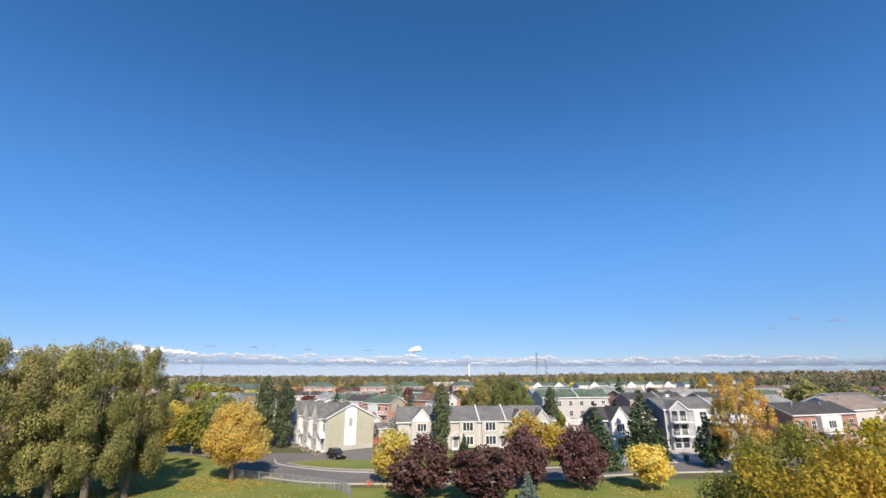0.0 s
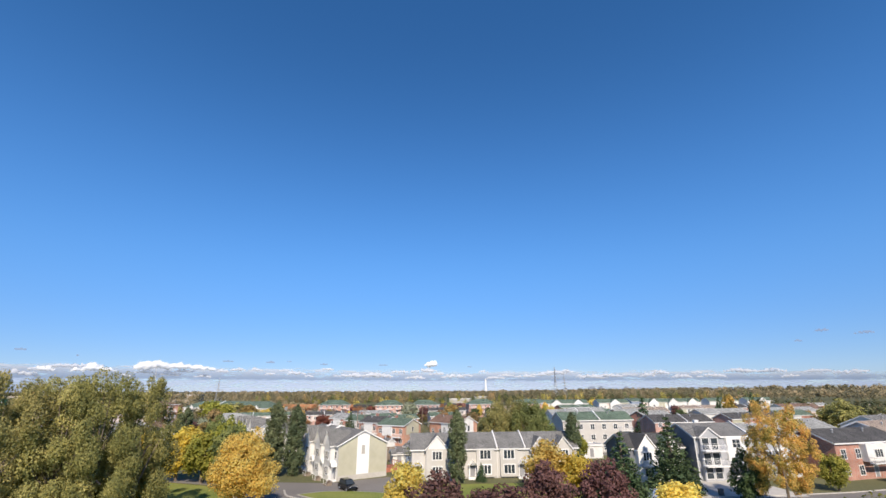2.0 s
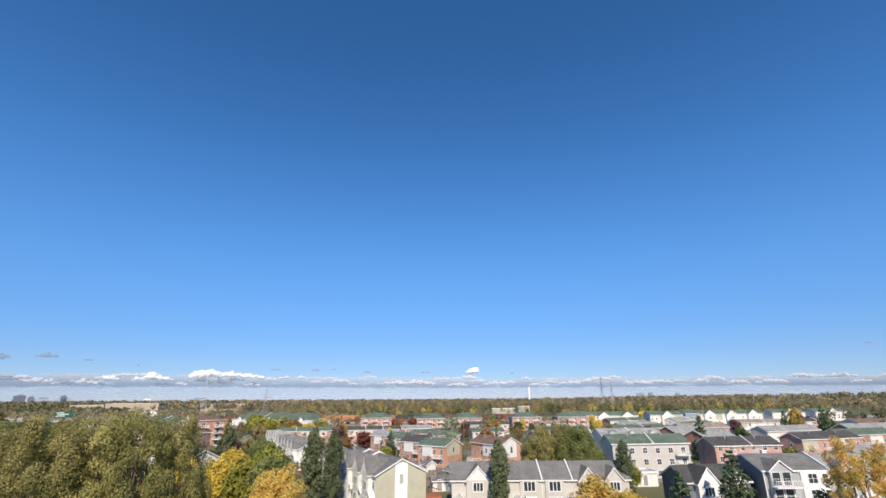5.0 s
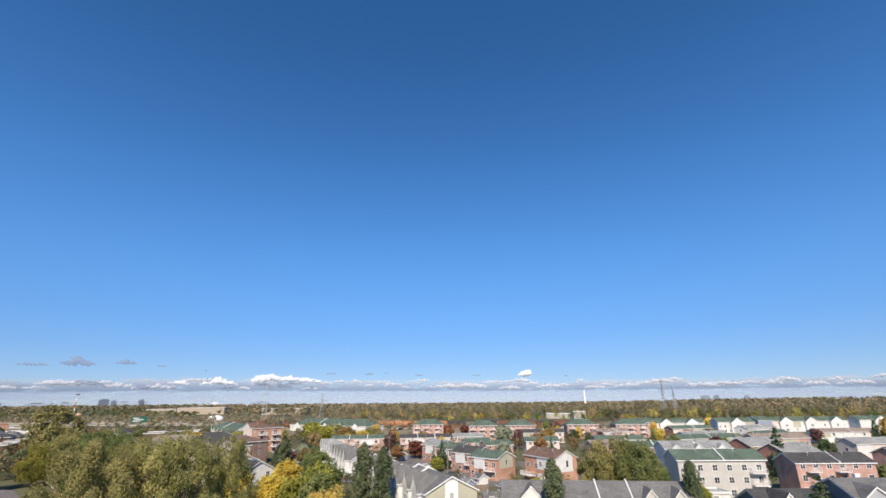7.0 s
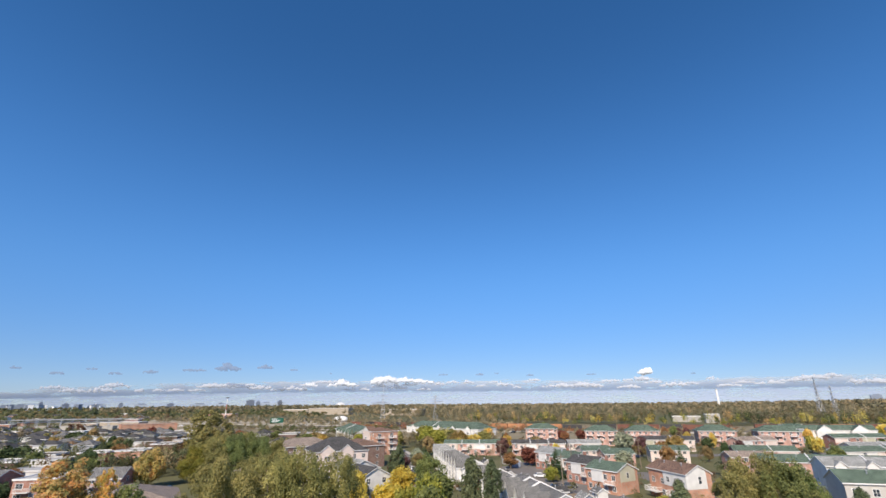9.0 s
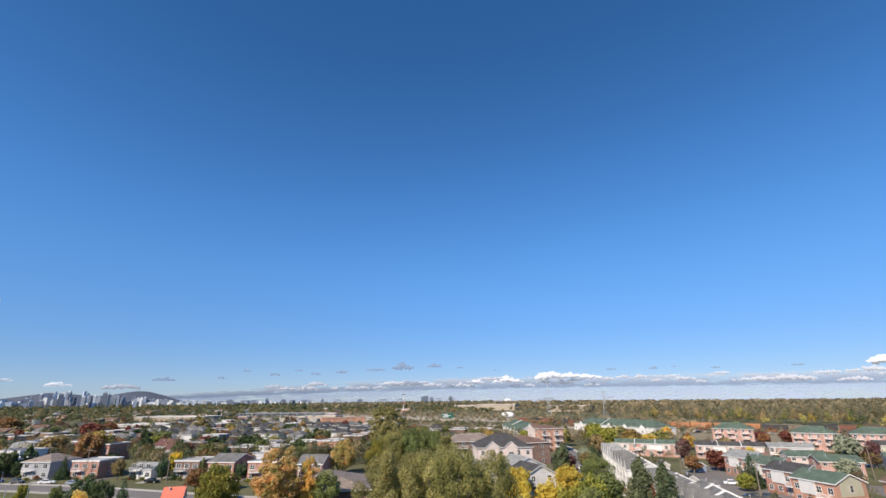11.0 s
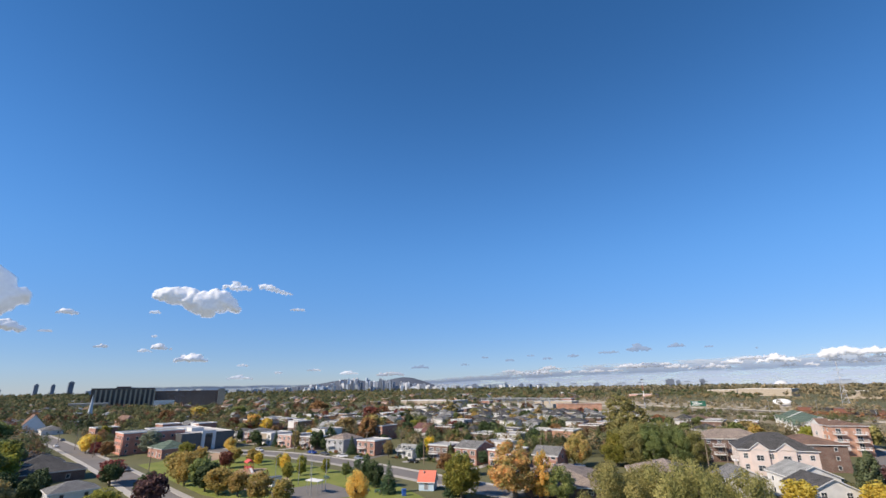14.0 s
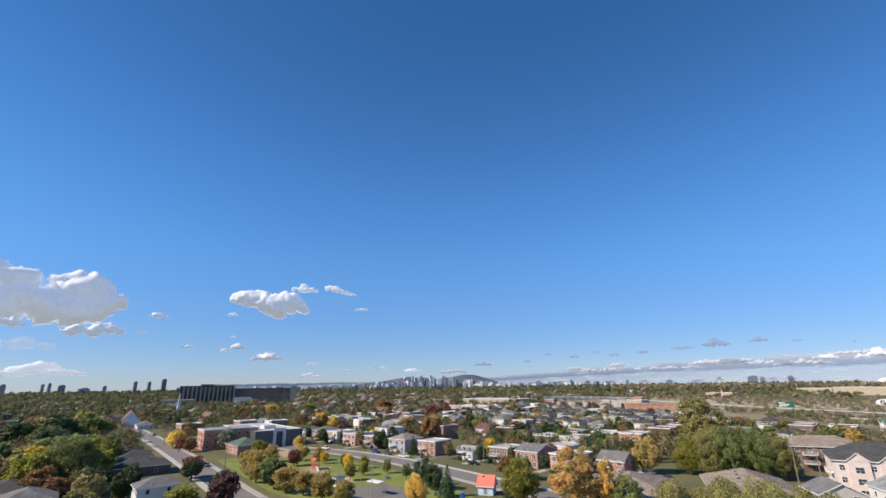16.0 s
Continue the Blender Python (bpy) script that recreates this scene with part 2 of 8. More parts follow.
BLUE_PAINT = speckled("blue_paint", (0.03, 0.10, 0.4), (0.05, 0.15, 0.5), 1, 0.5)
# blue-grey over the hill's woods is distance haze put into the colour
HAZY_HILL = speckled("wooded_hill_haze_blue", (0.065, 0.08, 0.11), (0.10, 0.115, 0.14), 0.004, 1, 0, 0)
# bluish greys of the far city: distance haze painted into the base colours
HAZY_TOWER_GLASS = speckled("tower_haze_blue_glass", (0.30, 0.35, 0.43), (0.43, 0.48, 0.55), 0.02, 0.3, 0, 0, 9, 0.5)
HAZY_TOWER_STONE = speckled("tower_haze_pale_stone", (0.60, 0.62, 0.65), (0.76, 0.77, 0.78), 0.02, 0.8, 0, 0, 9, 0.5)


def vapour(name, dark, light, thick, glow, shine=(0.66, 0.74, 0.9), soft=0.4):
    """Cloud: pale vapour, thinning out where its cover runs low, with an added glow that lifts its shaded sides."""
    m = speckled(name, dark, light, 0.01, 1, 0, 0, 4, 0)
    n, l = m.node_tree.nodes, m.node_tree.links
    p = n["Principled BSDF"]
    # emission added to brighten the shade; the cloud is no light source
    p.inputs["Emission Color"].default_value, p.inputs["Emission Strength"].default_value = (*shine, 1), glow
    p.inputs["Specular IOR Level"].default_value = 0.0
    veil, both, co, ns, mr, at, ad = (n.new("ShaderNode" + k) for k in ("BsdfTransparent", "MixShader", "TexCoord", "TexNoise", "MapRange", "Attribute", "Math"))
    at.attribute_name = "cover"
    ns.inputs["Scale"].default_value, ns.inputs["Detail"].default_value = 0.022, 5
    l.new(co.outputs["Object"], ns.inputs["Vector"])
    ad.operation = "MULTIPLY_ADD"
    ad.inputs[1].default_value = 0.22
    l.new(ns.outputs["Fac"], ad.inputs[0])
    l.new(at.outputs["Fac"], ad.inputs[2])
    mr.interpolation_type = "SMOOTHSTEP"
    mr.inputs["From Min"].default_value, mr.inputs["From Max"].default_value = 0.14, 0.14 + soft
    mr.inputs["To Min"].default_value, mr.inputs["To Max"].default_value = 0.0, thick
    l.new(ad.outputs[0], mr.inputs["Value"])
    l.new(mr.outputs[0], both.inputs[0])
    l.new(veil.outputs[0], both.inputs[1])
    l.new(p.outputs[0], both.inputs[2])
    l.new(both.outputs[0], n["Material Output"].inputs["Surface"])
    return m


CLOUD = vapour("cloud_vapour", (0.66, 0.66, 0.665), (0.79, 0.79, 0.785), 0.97, 0.25, soft=0.46)
WISP = vapour("wispy_cloud_vapour", (0.62, 0.63, 0.645), (0.72, 0.725, 0.73), 0.70, 0.30, (0.74, 0.81, 0.95), 0.62)
PALE_HEAD = vapour("bright_head_vapour", (0.50, 0.505, 0.52), (0.58, 0.585, 0.60), 0.86, 0.25, (0.66, 0.76, 0.95), 0.55)
HEAD = vapour("bank_head_vapour", (0.36, 0.38, 0.42), (0.46, 0.47, 0.50), 0.72, 0.20, (0.66, 0.76, 0.95), 0.6)
LOW_CLOUD = vapour("low_cloud_vapour", (0.62, 0.625, 0.64), (0.70, 0.705, 0.71), 0.85, 0.40, (0.74, 0.79, 0.88), 0.5)
VEIL = vapour("veil_vapour", (0.55, 0.57, 0.60), (0.62, 0.64, 0.66), 0.24, 0.34, (0.72, 0.80, 0.95), 0.7)
THIN_CLOUD = vapour("thin_cloud_vapour", (0.08, 0.10, 0.14), (0.12, 0.14, 0.18), 0.62, 0.36, (0.48, 0.64, 0.95), 0.6)


def bank_vapour():
    """The bank of streaky cloud on the horizon: pale haze below, shaded grey-blue streaks, broken white heads, all
    painted into its colour.
    """
    m, n, l, p = nodes("cloud_bank_vapour", 1.0)
    co, mp, ns, fine, uv, sep = (n.new("ShaderNode" + k) for k in ("TexCoord", "Mapping", "TexNoise", "TexNoise", "UVMap", "SeparateXYZ"))
    mp.inputs["Scale"].default_value = (0.0042, 0.0042, 0.028)
    l.new(co.outputs["Object"], mp.inputs["Vector"])
    for k, s, dt in ((ns, 1.0, 7), (fine, 3.1, 5)):
        k.inputs["Scale"].default_value, k.inputs["Detail"].default_value, k.inputs["Roughness"].default_value = s, dt, 0.6
        l.new(mp.outputs[0], k.inputs["Vector"])
    l.new(uv.outputs[0], sep.inputs[0])

    def calc(op, a, b):
        k = n.new("ShaderNodeMath")
        k.operation = op
        for i, q in enumerate((a, b)):
            if isinstance(q, (int, float)):
                k.inputs[i].default_value = q
            else:
                l.new(q, k.inputs[i])
        return k.outputs[0]
    v = sep.outputs["Y"]
    lump = calc("SUBTRACT", ns.outputs["Fac"], 0.5)
    crisp = calc("SUBTRACT", fine.outputs["Fac"], 0.5)
    height = calc("ADD", v, calc("MULTIPLY", crisp, 0.2))
    # colour by height paints low haze, shaded bases and lit heads
    tone = ramp(n, [(0.0, (0.33, 0.40, 0.53)), (0.40, (0.29, 0.36, 0.50)), (0.47, (0.15, 0.205, 0.315)), (0.66, (0.23, 0.28, 0.375)), (0.90, (0.42, 0.45, 0.50))])
    l.new(height, tone.inputs[0])
    l.new(tone.outputs[0], p.inputs["Base Color"])
    # slight glow added over the whole bank
    p.inputs["Emission Color"].default_value, p.inputs["Emission Strength"].default_value = (0.6, 0.7, 0.9, 1), 0.06
    # cover: nearly closed low down, in streaks in the middle, single heads at the top
    cover = ramp(n, [(0.0, (0.62,) * 3), (0.42, (0.64,) * 3), (0.50, (0.80,) * 3), (0.70, (0.70,) * 3), (0.86, (0.54,) * 3), (1.0, (0.0,) * 3)])
    l.new(v, cover.inputs[0])
    dense = calc("ADD", cover.outputs[0], calc("ADD", calc("MULTIPLY", lump, 1.5), calc("MULTIPLY", crisp, 0.5)))
    mr = n.new("ShaderNodeMapRange")
    mr.inputs["From Min"].default_value, mr.inputs["From Max"].default_value = 0.40, 0.72
    mr.inputs["To Min"].default_value, mr.inputs["To Max"].default_value = 0.0, 0.88
    l.new(dense, mr.inputs["Value"])
    veil, both = n.new("ShaderNodeBsdfTransparent"), n.new("ShaderNodeMixShader")
    l.new(mr.outputs[0], both.inputs[0])
    l.new(veil.outputs[0], both.inputs[1])
    l.new(p.outputs[0], both.inputs[2])
    l.new(both.outputs[0], n["Material Output"].inputs["Surface"])
    return m


BANK = bank_vapour()
# darker haze blue for far towers, the haze held in the colour
HAZY_DARK_GLASS = speckled("dark_haze_tower_glass", (0.14, 0.17, 0.225), (0.21, 0.24, 0.30), 0.02, 0.4, 0, 0, 9, 0.5)

LEAF = dict(
    gold=leafy("golden_leaves", (0.48, 0.32, 0.07), (0.68, 0.50, 0.13), (0.76, 0.61, 0.23), 0.5, 1.06),
    amber=leafy("amber_leaves", (0.20, 0.205, 0.07), (0.46, 0.36, 0.13), (0.68, 0.43, 0.18), 0.5, 1.05, 2.6),
    tan=leafy("tan_leaves", (0.19, 0.18, 0.06), (0.40, 0.315, 0.105), (0.58, 0.405, 0.15), 0.5, 1.06),
    yellow=leafy("yellow_leaves", (0.42, 0.30, 0.05), (0.62, 0.46, 0.09), (0.72, 0.57, 0.15), 0.5, 1.03),
    lime=leafy("yellow_green_leaves", (0.13, 0.15, 0.032), (0.26, 0.26, 0.05), (0.46, 0.40, 0.09), 0.45, 1.1),
    turning=leafy("turning_leaves", (0.12, 0.16, 0.03), (0.56, 0.46, 0.05), (0.76, 0.48, 0.07), 0.5, 1.06, 3.2),
    orange=leafy("orange_leaves", (0.22, 0.22, 0.055), (0.58, 0.435, 0.12), (0.73, 0.46, 0.14), 0.5, 1.0, 2.8),
    olive=leafy("olive_leaves", (0.085, 0.095, 0.034), (0.175, 0.165, 0.058), (0.31, 0.265, 0.098), 0.34, 1.46),
    green=leafy("green_leaves", (0.045, 0.058, 0.022), (0.088, 0.105, 0.036), (0.185, 0.19, 0.066), 0.42, 1.95),
    deep=leafy("deep_green_leaves", (0.02, 0.035, 0.014), (0.04, 0.06, 0.022), (0.07, 0.09, 0.035), 0.15),
    poplar=leafy("dark_poplar_leaves", (0.04, 0.055, 0.028), (0.075, 0.092, 0.046), (0.12, 0.135, 0.07), 0.2),
    spruce=leafy("spruce_needles", (0.02, 0.04, 0.018), (0.04, 0.065, 0.028), (0.07, 0.10, 0.045), 0.1),
    blue=leafy("blue_spruce_needles", (0.08, 0.11, 0.10), (0.14, 0.18, 0.165), (0.2, 0.24, 0.22), 0.1),
    silver=leafy("grey_green_leaves", (0.10, 0.12, 0.08), (0.17, 0.19, 0.13), (0.24, 0.25, 0.18), 0.2),
    purple=leafy("purple_leaves", (0.042, 0.021, 0.02), (0.075, 0.038, 0.036), (0.125, 0.066, 0.055), 0.2),
    red=leafy("red_leaves", (0.085, 0.03, 0.024), (0.145, 0.05, 0.037), (0.23, 0.088, 0.056)),
    rust=leafy("russet_leaves", (0.095, 0.05, 0.026), (0.17, 0.088, 0.04), (0.26, 0.145, 0.06)),
    wood=leafy("autumn_wood_leaves", (0.09, 0.08, 0.04), (0.19, 0.15, 0.065), (0.34, 0.24, 0.10)),
)


# ---- building helpers ----
def finish(bm, name, mat):
    me = bpy.data.meshes.new(name)
    bm.normal_update()
    bm.to_mesh(me)
    bm.free()
    for mm in (mat if isinstance(mat, (list, tuple)) else (mat,)):
        me.materials.append(mm)
    return me


def part(name, bm, mat, parent=None, label=""):
    ob = new(name, finish(bm, name, mat) if isinstance(bm, bmesh.types.BMesh) else bm)
    ob.parent = parent
    return tagged(ob, label)


def block(bm, x0, x1, y0, y1, z0, z1, mi=0):
    v = [bm.verts.new(p) for p in ((x0, y0, z0), (x1, y0, z0), (x1, y1, z0), (x0, y1, z0), (x0, y0, z1), (x1, y0, z1), (x1, y1, z1), (x0, y1, z1))]
    for f in ((3, 2, 1, 0), (4, 5, 6, 7), (0, 1, 5, 4), (1, 2, 6, 5), (2, 3, 7, 6), (3, 0, 4, 7)):
        bm.faces.new([v[i] for i in f]).material_index = mi


def prism(bm, ring, z0, z1, mi=0):
    lo, hi = [bm.verts.new((x, y, z0)) for x, y in ring], [bm.verts.new((x, y, z1)) for x, y in ring]
    n = len(ring)
    bm.faces.new(list(reversed(lo))).material_index = mi
    bm.faces.new(hi).material_index = mi
    for i in range(n):
        bm.faces.new((lo[i], lo[(i + 1) % n], hi[(i + 1) % n], hi[i])).material_index = mi


def slab(bm, quad, thick):
    """A sloping board: four corners of its top, and its thickness downwards."""
    hi = [bm.verts.new(p) for p in quad]
    lo = [bm.verts.new((p[0], p[1], p[2] - thick)) for p in quad]
    n = len(quad)
    bm.faces.new(hi)
    bm.faces.new(list(reversed(lo)))
    for i in range(n):
        bm.faces.new((lo[i], lo[(i + 1) % n], hi[(i + 1) % n], hi[i]))


def rod(bm, a, b, r0, r1=None, sides=8):
    a, b = Vector(a), Vector(b)
    r1 = r0 if r1 is None else r1
    q = (b - a).to_track_quat("Z", "Y")
    rings = []
    for p, r in ((a, r0), (b, r1)):
        rings.append([bm.verts.new(p + q @ Vector((r * math.cos(2 * math.pi * i / sides), r * math.sin(2 * math.pi * i / sides), 0))) for i in range(sides)])
    for i in range(sides):
        bm.faces.new((rings[0][i], rings[0][(i + 1) % sides], rings[1][(i + 1) % sides], rings[1][i]))
    bm.faces.new(list(reversed(rings[0])))
    bm.faces.new(rings[1])


def root(name, x, y, ang=0.0, z=0.0):
    ob = new(name)
    ob.empty_display_size = 0.2
    ob.matrix_world = pose(x, y, z, 0, 0, ang)
    return ob


MESHES = {}


def window_mesh(w, h, lights, what):
    """A moulded window: a proud frame with recessed panes, in one piece, or the frame or the panes alone."""
    key = (round(w, 2), round(h, 2), lights, what)
    if key not in MESHES:
        bm = bmesh.new()
        f, m = (0.20, 0.065) if lights > 2 else (0.10, 0.028)
        if what == "pane":
            block(bm, -w / 2 - 0.02, w / 2 + 0.02, -0.02, 0.02, -0.02, h + 0.02)
        else:
            xs, zs = [-w / 2 - f], [-f, 0, h, h + f] if lights > 2 or h < 1.15 else [-f, 0, h * 0.5 - m, h * 0.5 + m, h, h + f]
            for i in range(lights):
                xs += [-w / 2 + w * i / lights + (m if i else 0), -w / 2 + w * (i + 1) / lights - (m if i < lights - 1 else 0)]
            xs.append(w / 2 + f)
            seen = {}

            def at(a, y, c):
                if (a, y, c) not in seen:
                    seen[(a, y, c)] = bm.verts.new((xs[a], y, zs[c]))
                return seen[(a, y, c)]
            nx, nz, out, deep = len(xs) - 1, len(zs) - 1, -0.06, -0.02
            for a in range(nx):
                for c in range(nz):
                    ring = ((a, c), (a + 1, c), (a + 1, c + 1), (a, c + 1))
                    if a % 2 and c % 2:
                        for p, q in zip(ring, ring[1:] + ring[:1]):
                            bm.faces.new((at(p[0], out, p[1]), at(q[0], out, q[1]), at(q[0], deep, q[1]), at(p[0], deep, p[1])))
                        if what == "all":
                            bm.faces.new([at(p[0], deep, p[1]) for p in ring]).material_index = 1
                    else:
                        bm.faces.new([at(p[0], out, p[1]) for p in ring])
            rim = [(a, 0) for a in range(nx)] + [(nx, c) for c in range(nz)] + [(a, nz) for a in range(nx, 0, -1)] + [(0, c) for c in range(nz, 0, -1)]
            for p, q in zip(rim, rim[1:] + rim[:1]):
                bm.faces.new((at(q[0], out, q[1]), at(p[0], out, p[1]), at(p[0], 0.02, p[1]), at(q[0], 0.02, q[1])))
        MESHES[key] = finish(bm, what, (TRIM, GLASS) if what == "all" else GLASS if what == "pane" else TRIM)
    return MESHES[key]


def window(parent, x, y, z, turn, w=1.1, h=1.2, lights=2, near=True):
    if near:
        ob = new("window", window_mesh(w, h, lights, "frame"))
        pane = new("pane", window_mesh(w, h, lights, "pane"))
        pane.parent = ob
    else:
        ob = new("window", window_mesh(w, h, lights, "all"))
    ob.parent = parent
    ob.matrix_local = pose(x, y, z, 0, 0, turn)
    return ob


def gable_roof(parent, x0, x1, y0, y1, eave, ridge, mat, over=0.4, along="x", name="roof"):
    """A folded board over a ridge, white along its edges."""
    bm = bmesh.new()
    th = 0.24
    s0, s1, a, b = (y0, y1, x0 - over, x1 + over) if along == "x" else (x0, x1, y0 - over, y1 + over)
    mid = (s0 + s1) / 2
    drop = over * (ridge - eave) / ((s1 - s0) / 2)
    prof = [(s0 - over, eave - drop), (mid, ridge), (s1 + over, eave - drop), (s1 + over, eave - drop + th), (mid, ridge + th), (s0 - over, eave - drop + th)]
    ends = [[bm.verts.new((q, s, z) if along == "x" else (s, q, z)) for s, z in prof] for q in (a, b)]
    for e in ends:
        for quad in ((0, 1, 4, 5), (1, 2, 3, 4)):
            bm.faces.new([e[i] for i in quad]).material_index = 1
    for i in range(6):
        bm.faces.new((ends[0][i], ends[0][(i + 1) % 6], ends[1][(i + 1) % 6], ends[1][i])).material_index = 0 if i in (3, 4) else 1
    bmesh.ops.recalc_face_normals(bm, faces=bm.faces)
    return part(name, bm, (mat, TRIM), parent)


def hip_roof(parent, x0, x1, y0, y1, eave, ridge, mat, over=0.5):
    bm = bmesh.new()
    x0, x1, y0, y1 = x0 - over, x1 + over, y0 - over, y1 + over
    k = min(x1 - x0, y1 - y0) / 2 * 0.9
    wide = x1 - x0 >= y1 - y0
    r = [(x0 + k, (y0 + y1) / 2), (x1 - k, (y0 + y1) / 2)] if wide else [((x0 + x1) / 2, y0 + k), ((x0 + x1) / 2, y1 - k)]
    ring = ((x0, y0), (x1, y0), (x1, y1), (x0, y1))
    lo = [bm.verts.new((x, y, eave)) for x, y in ring]
    dn = [bm.verts.new((x, y, eave - 0.22)) for x, y in ring]
    hi = [bm.verts.new((x, y, ridge)) for x, y in r]
    if wide:
        fs = ((lo[0], lo[1], hi[1], hi[0]), (lo[1], lo[2], hi[1]), (lo[2], lo[3], hi[0], hi[1]), (lo[3], lo[0], hi[0]))
    else:
        fs = ((lo[0], lo[1], hi[0]), (lo[1], lo[2], hi[1], hi[0]), (lo[2], lo[3], hi[1]), (lo[3], lo[0], hi[0], hi[1]))
    for f in fs:
        bm.faces.new(f)
    for i in range(4):
        bm.faces.new((dn[i], dn[(i + 1) % 4], lo[(i + 1) % 4], lo[i])).material_index = 1
    bm.faces.new(list(reversed(dn))).material_index = 1
    return part("roof", bm, (mat, TRIM), parent)


def flat_roof(parent, x0, x1, y0, y1, eave, mat, trim=TRIM, over=0.25):
    """A flat roof inside a low raised edge, in one piece."""
    bm = bmesh.new()
    x0, x1, y0, y1 = x0 - over, x1 + over, y0 - over, y1 + over
    g = 0.22

    def ring(i, z):
        return [bm.verts.new(p) for p in ((x0 + i, y0 + i, z), (x1 - i, y0 + i, z), (x1 - i, y1 - i, z), (x0 + i, y1 - i, z))]
    rs = [ring(0, eave), ring(0, eave + 0.45), ring(g, eave + 0.45), ring(g, eave + 0.2)]
    for p, q in zip(rs, rs[1:]):
        for i in range(4):
            bm.faces.new((p[i], p[(i + 1) % 4], q[(i + 1) % 4], q[i])).material_index = 1
    bm.faces.new(rs[-1])
    bm.faces.new(list(reversed(rs[0]))).material_index = 1
    return part("roof", bm, (mat, trim), parent)


def walls(parent, x0, x1, y0, y1, eave, ridge, mat, along="x", label=""):
    bm = bmesh.new()
    if ridge is None:
        block(bm, x0, x1, y0, y1, -0.3, eave)
    else:
        e = [(y0, -0.3), (y1, -0.3), (y1, eave), ((y0 + y1) / 2, ridge), (y0, eave)] if along == "x" else [(x0, -0.3), (x1, -0.3), (x1, eave), ((x0 + x1) / 2, ridge), (x0, eave)]
        ends = []
        for q in ((x0, x1) if along == "x" else (y0, y1)):
            ends.append([bm.verts.new((q, a, z) if along == "x" else (a, q, z)) for a, z in e])
        n = len(e)
        bm.faces.new(ends[0])
        bm.faces.new(list(reversed(ends[1])))
        for i in range(n):
            bm.faces.new((ends[0][(i + 1) % n], ends[0][i], ends[1][i], ends[1][(i + 1) % n]))
        bmesh.ops.recalc_face_normals(bm, faces=bm.faces)
    return part("wall", bm, mat, parent, label)


def windows_on(parent, side, x0, x1, y0, y1, floors, count, near, w=1.1, h=1.25, lights=2, base=0.9, storey=2.7, skip=()):
    for fl in range(floors):
        for i in range(count):
            if (fl, i) in skip:
                continue
            k, z = (i + 0.5) / count, base + fl * storey
            if side == "f":
                window(parent, x0 + (x1 - x0) * k, y0, z, 0, w, h, lights, near)
            elif side == "b":
                window(parent, x0 + (x1 - x0) * k, y1, z, 180, w, h, lights, near)
            elif side == "l":
                window(parent, x0, y0 + (y1 - y0) * k, z, -90, w, h, lights, near)
            else:
                window(parent, x1, y0 + (y1 - y0) * k, z, 90, w, h, lights, near)


def door_leaf(parent, x, y, turn=0, z=0.3, mat=None):
    if "door" not in MESHES:
        bm = bmesh.new()
        block(bm, -0.5, 0.5, -0.05, 0.02, 0, 2.1)
        MESHES["door"] = finish(bm, "door", DOOR)
        bm = bmesh.new()
        u = [(-0.62, 0), (-0.5, 0), (-0.5, 2.1), (0.5, 2.1), (0.5, 0), (0.62, 0), (0.62, 2.22), (-0.62, 2.22)]
        f0, f1 = [[bm.verts.new((px, py, pz)) for px, pz in u] for py in (-0.08, 0.02)]
        for quad in ((0, 1, 2, 7), (2, 3, 6, 7), (3, 4, 5, 6)):
            bm.faces.new([f0[i] for i in quad])
            bm.faces.new([f1[i] for i in reversed(quad)])
        for i in range(8):
            bm.faces.new((f0[(i + 1) % 8], f0[i], f1[i], f1[(i + 1) % 8]))
        MESHES["doorframe"] = finish(bm, "door_frame", TRIM)
    d = new("door", MESHES["door"])
    d.parent = parent
    d.matrix_local = pose(x, y, z, 0, 0, turn)
    f = new("door_frame", MESHES["doorframe"])
    f.parent = d


def chimney(parent, x, y, z, mat, h=1.2):
    bm = bmesh.new()
    block(bm, x - 0.4, x + 0.4, y - 0.3, y + 0.3, z - 0.8, z + h)
    block(bm, x - 0.47, x + 0.47, y - 0.37, y + 0.37, z + h, z + h + 0.12)
    part("chimney", bm, mat, parent)


BUILT = []
ROOFS = {}


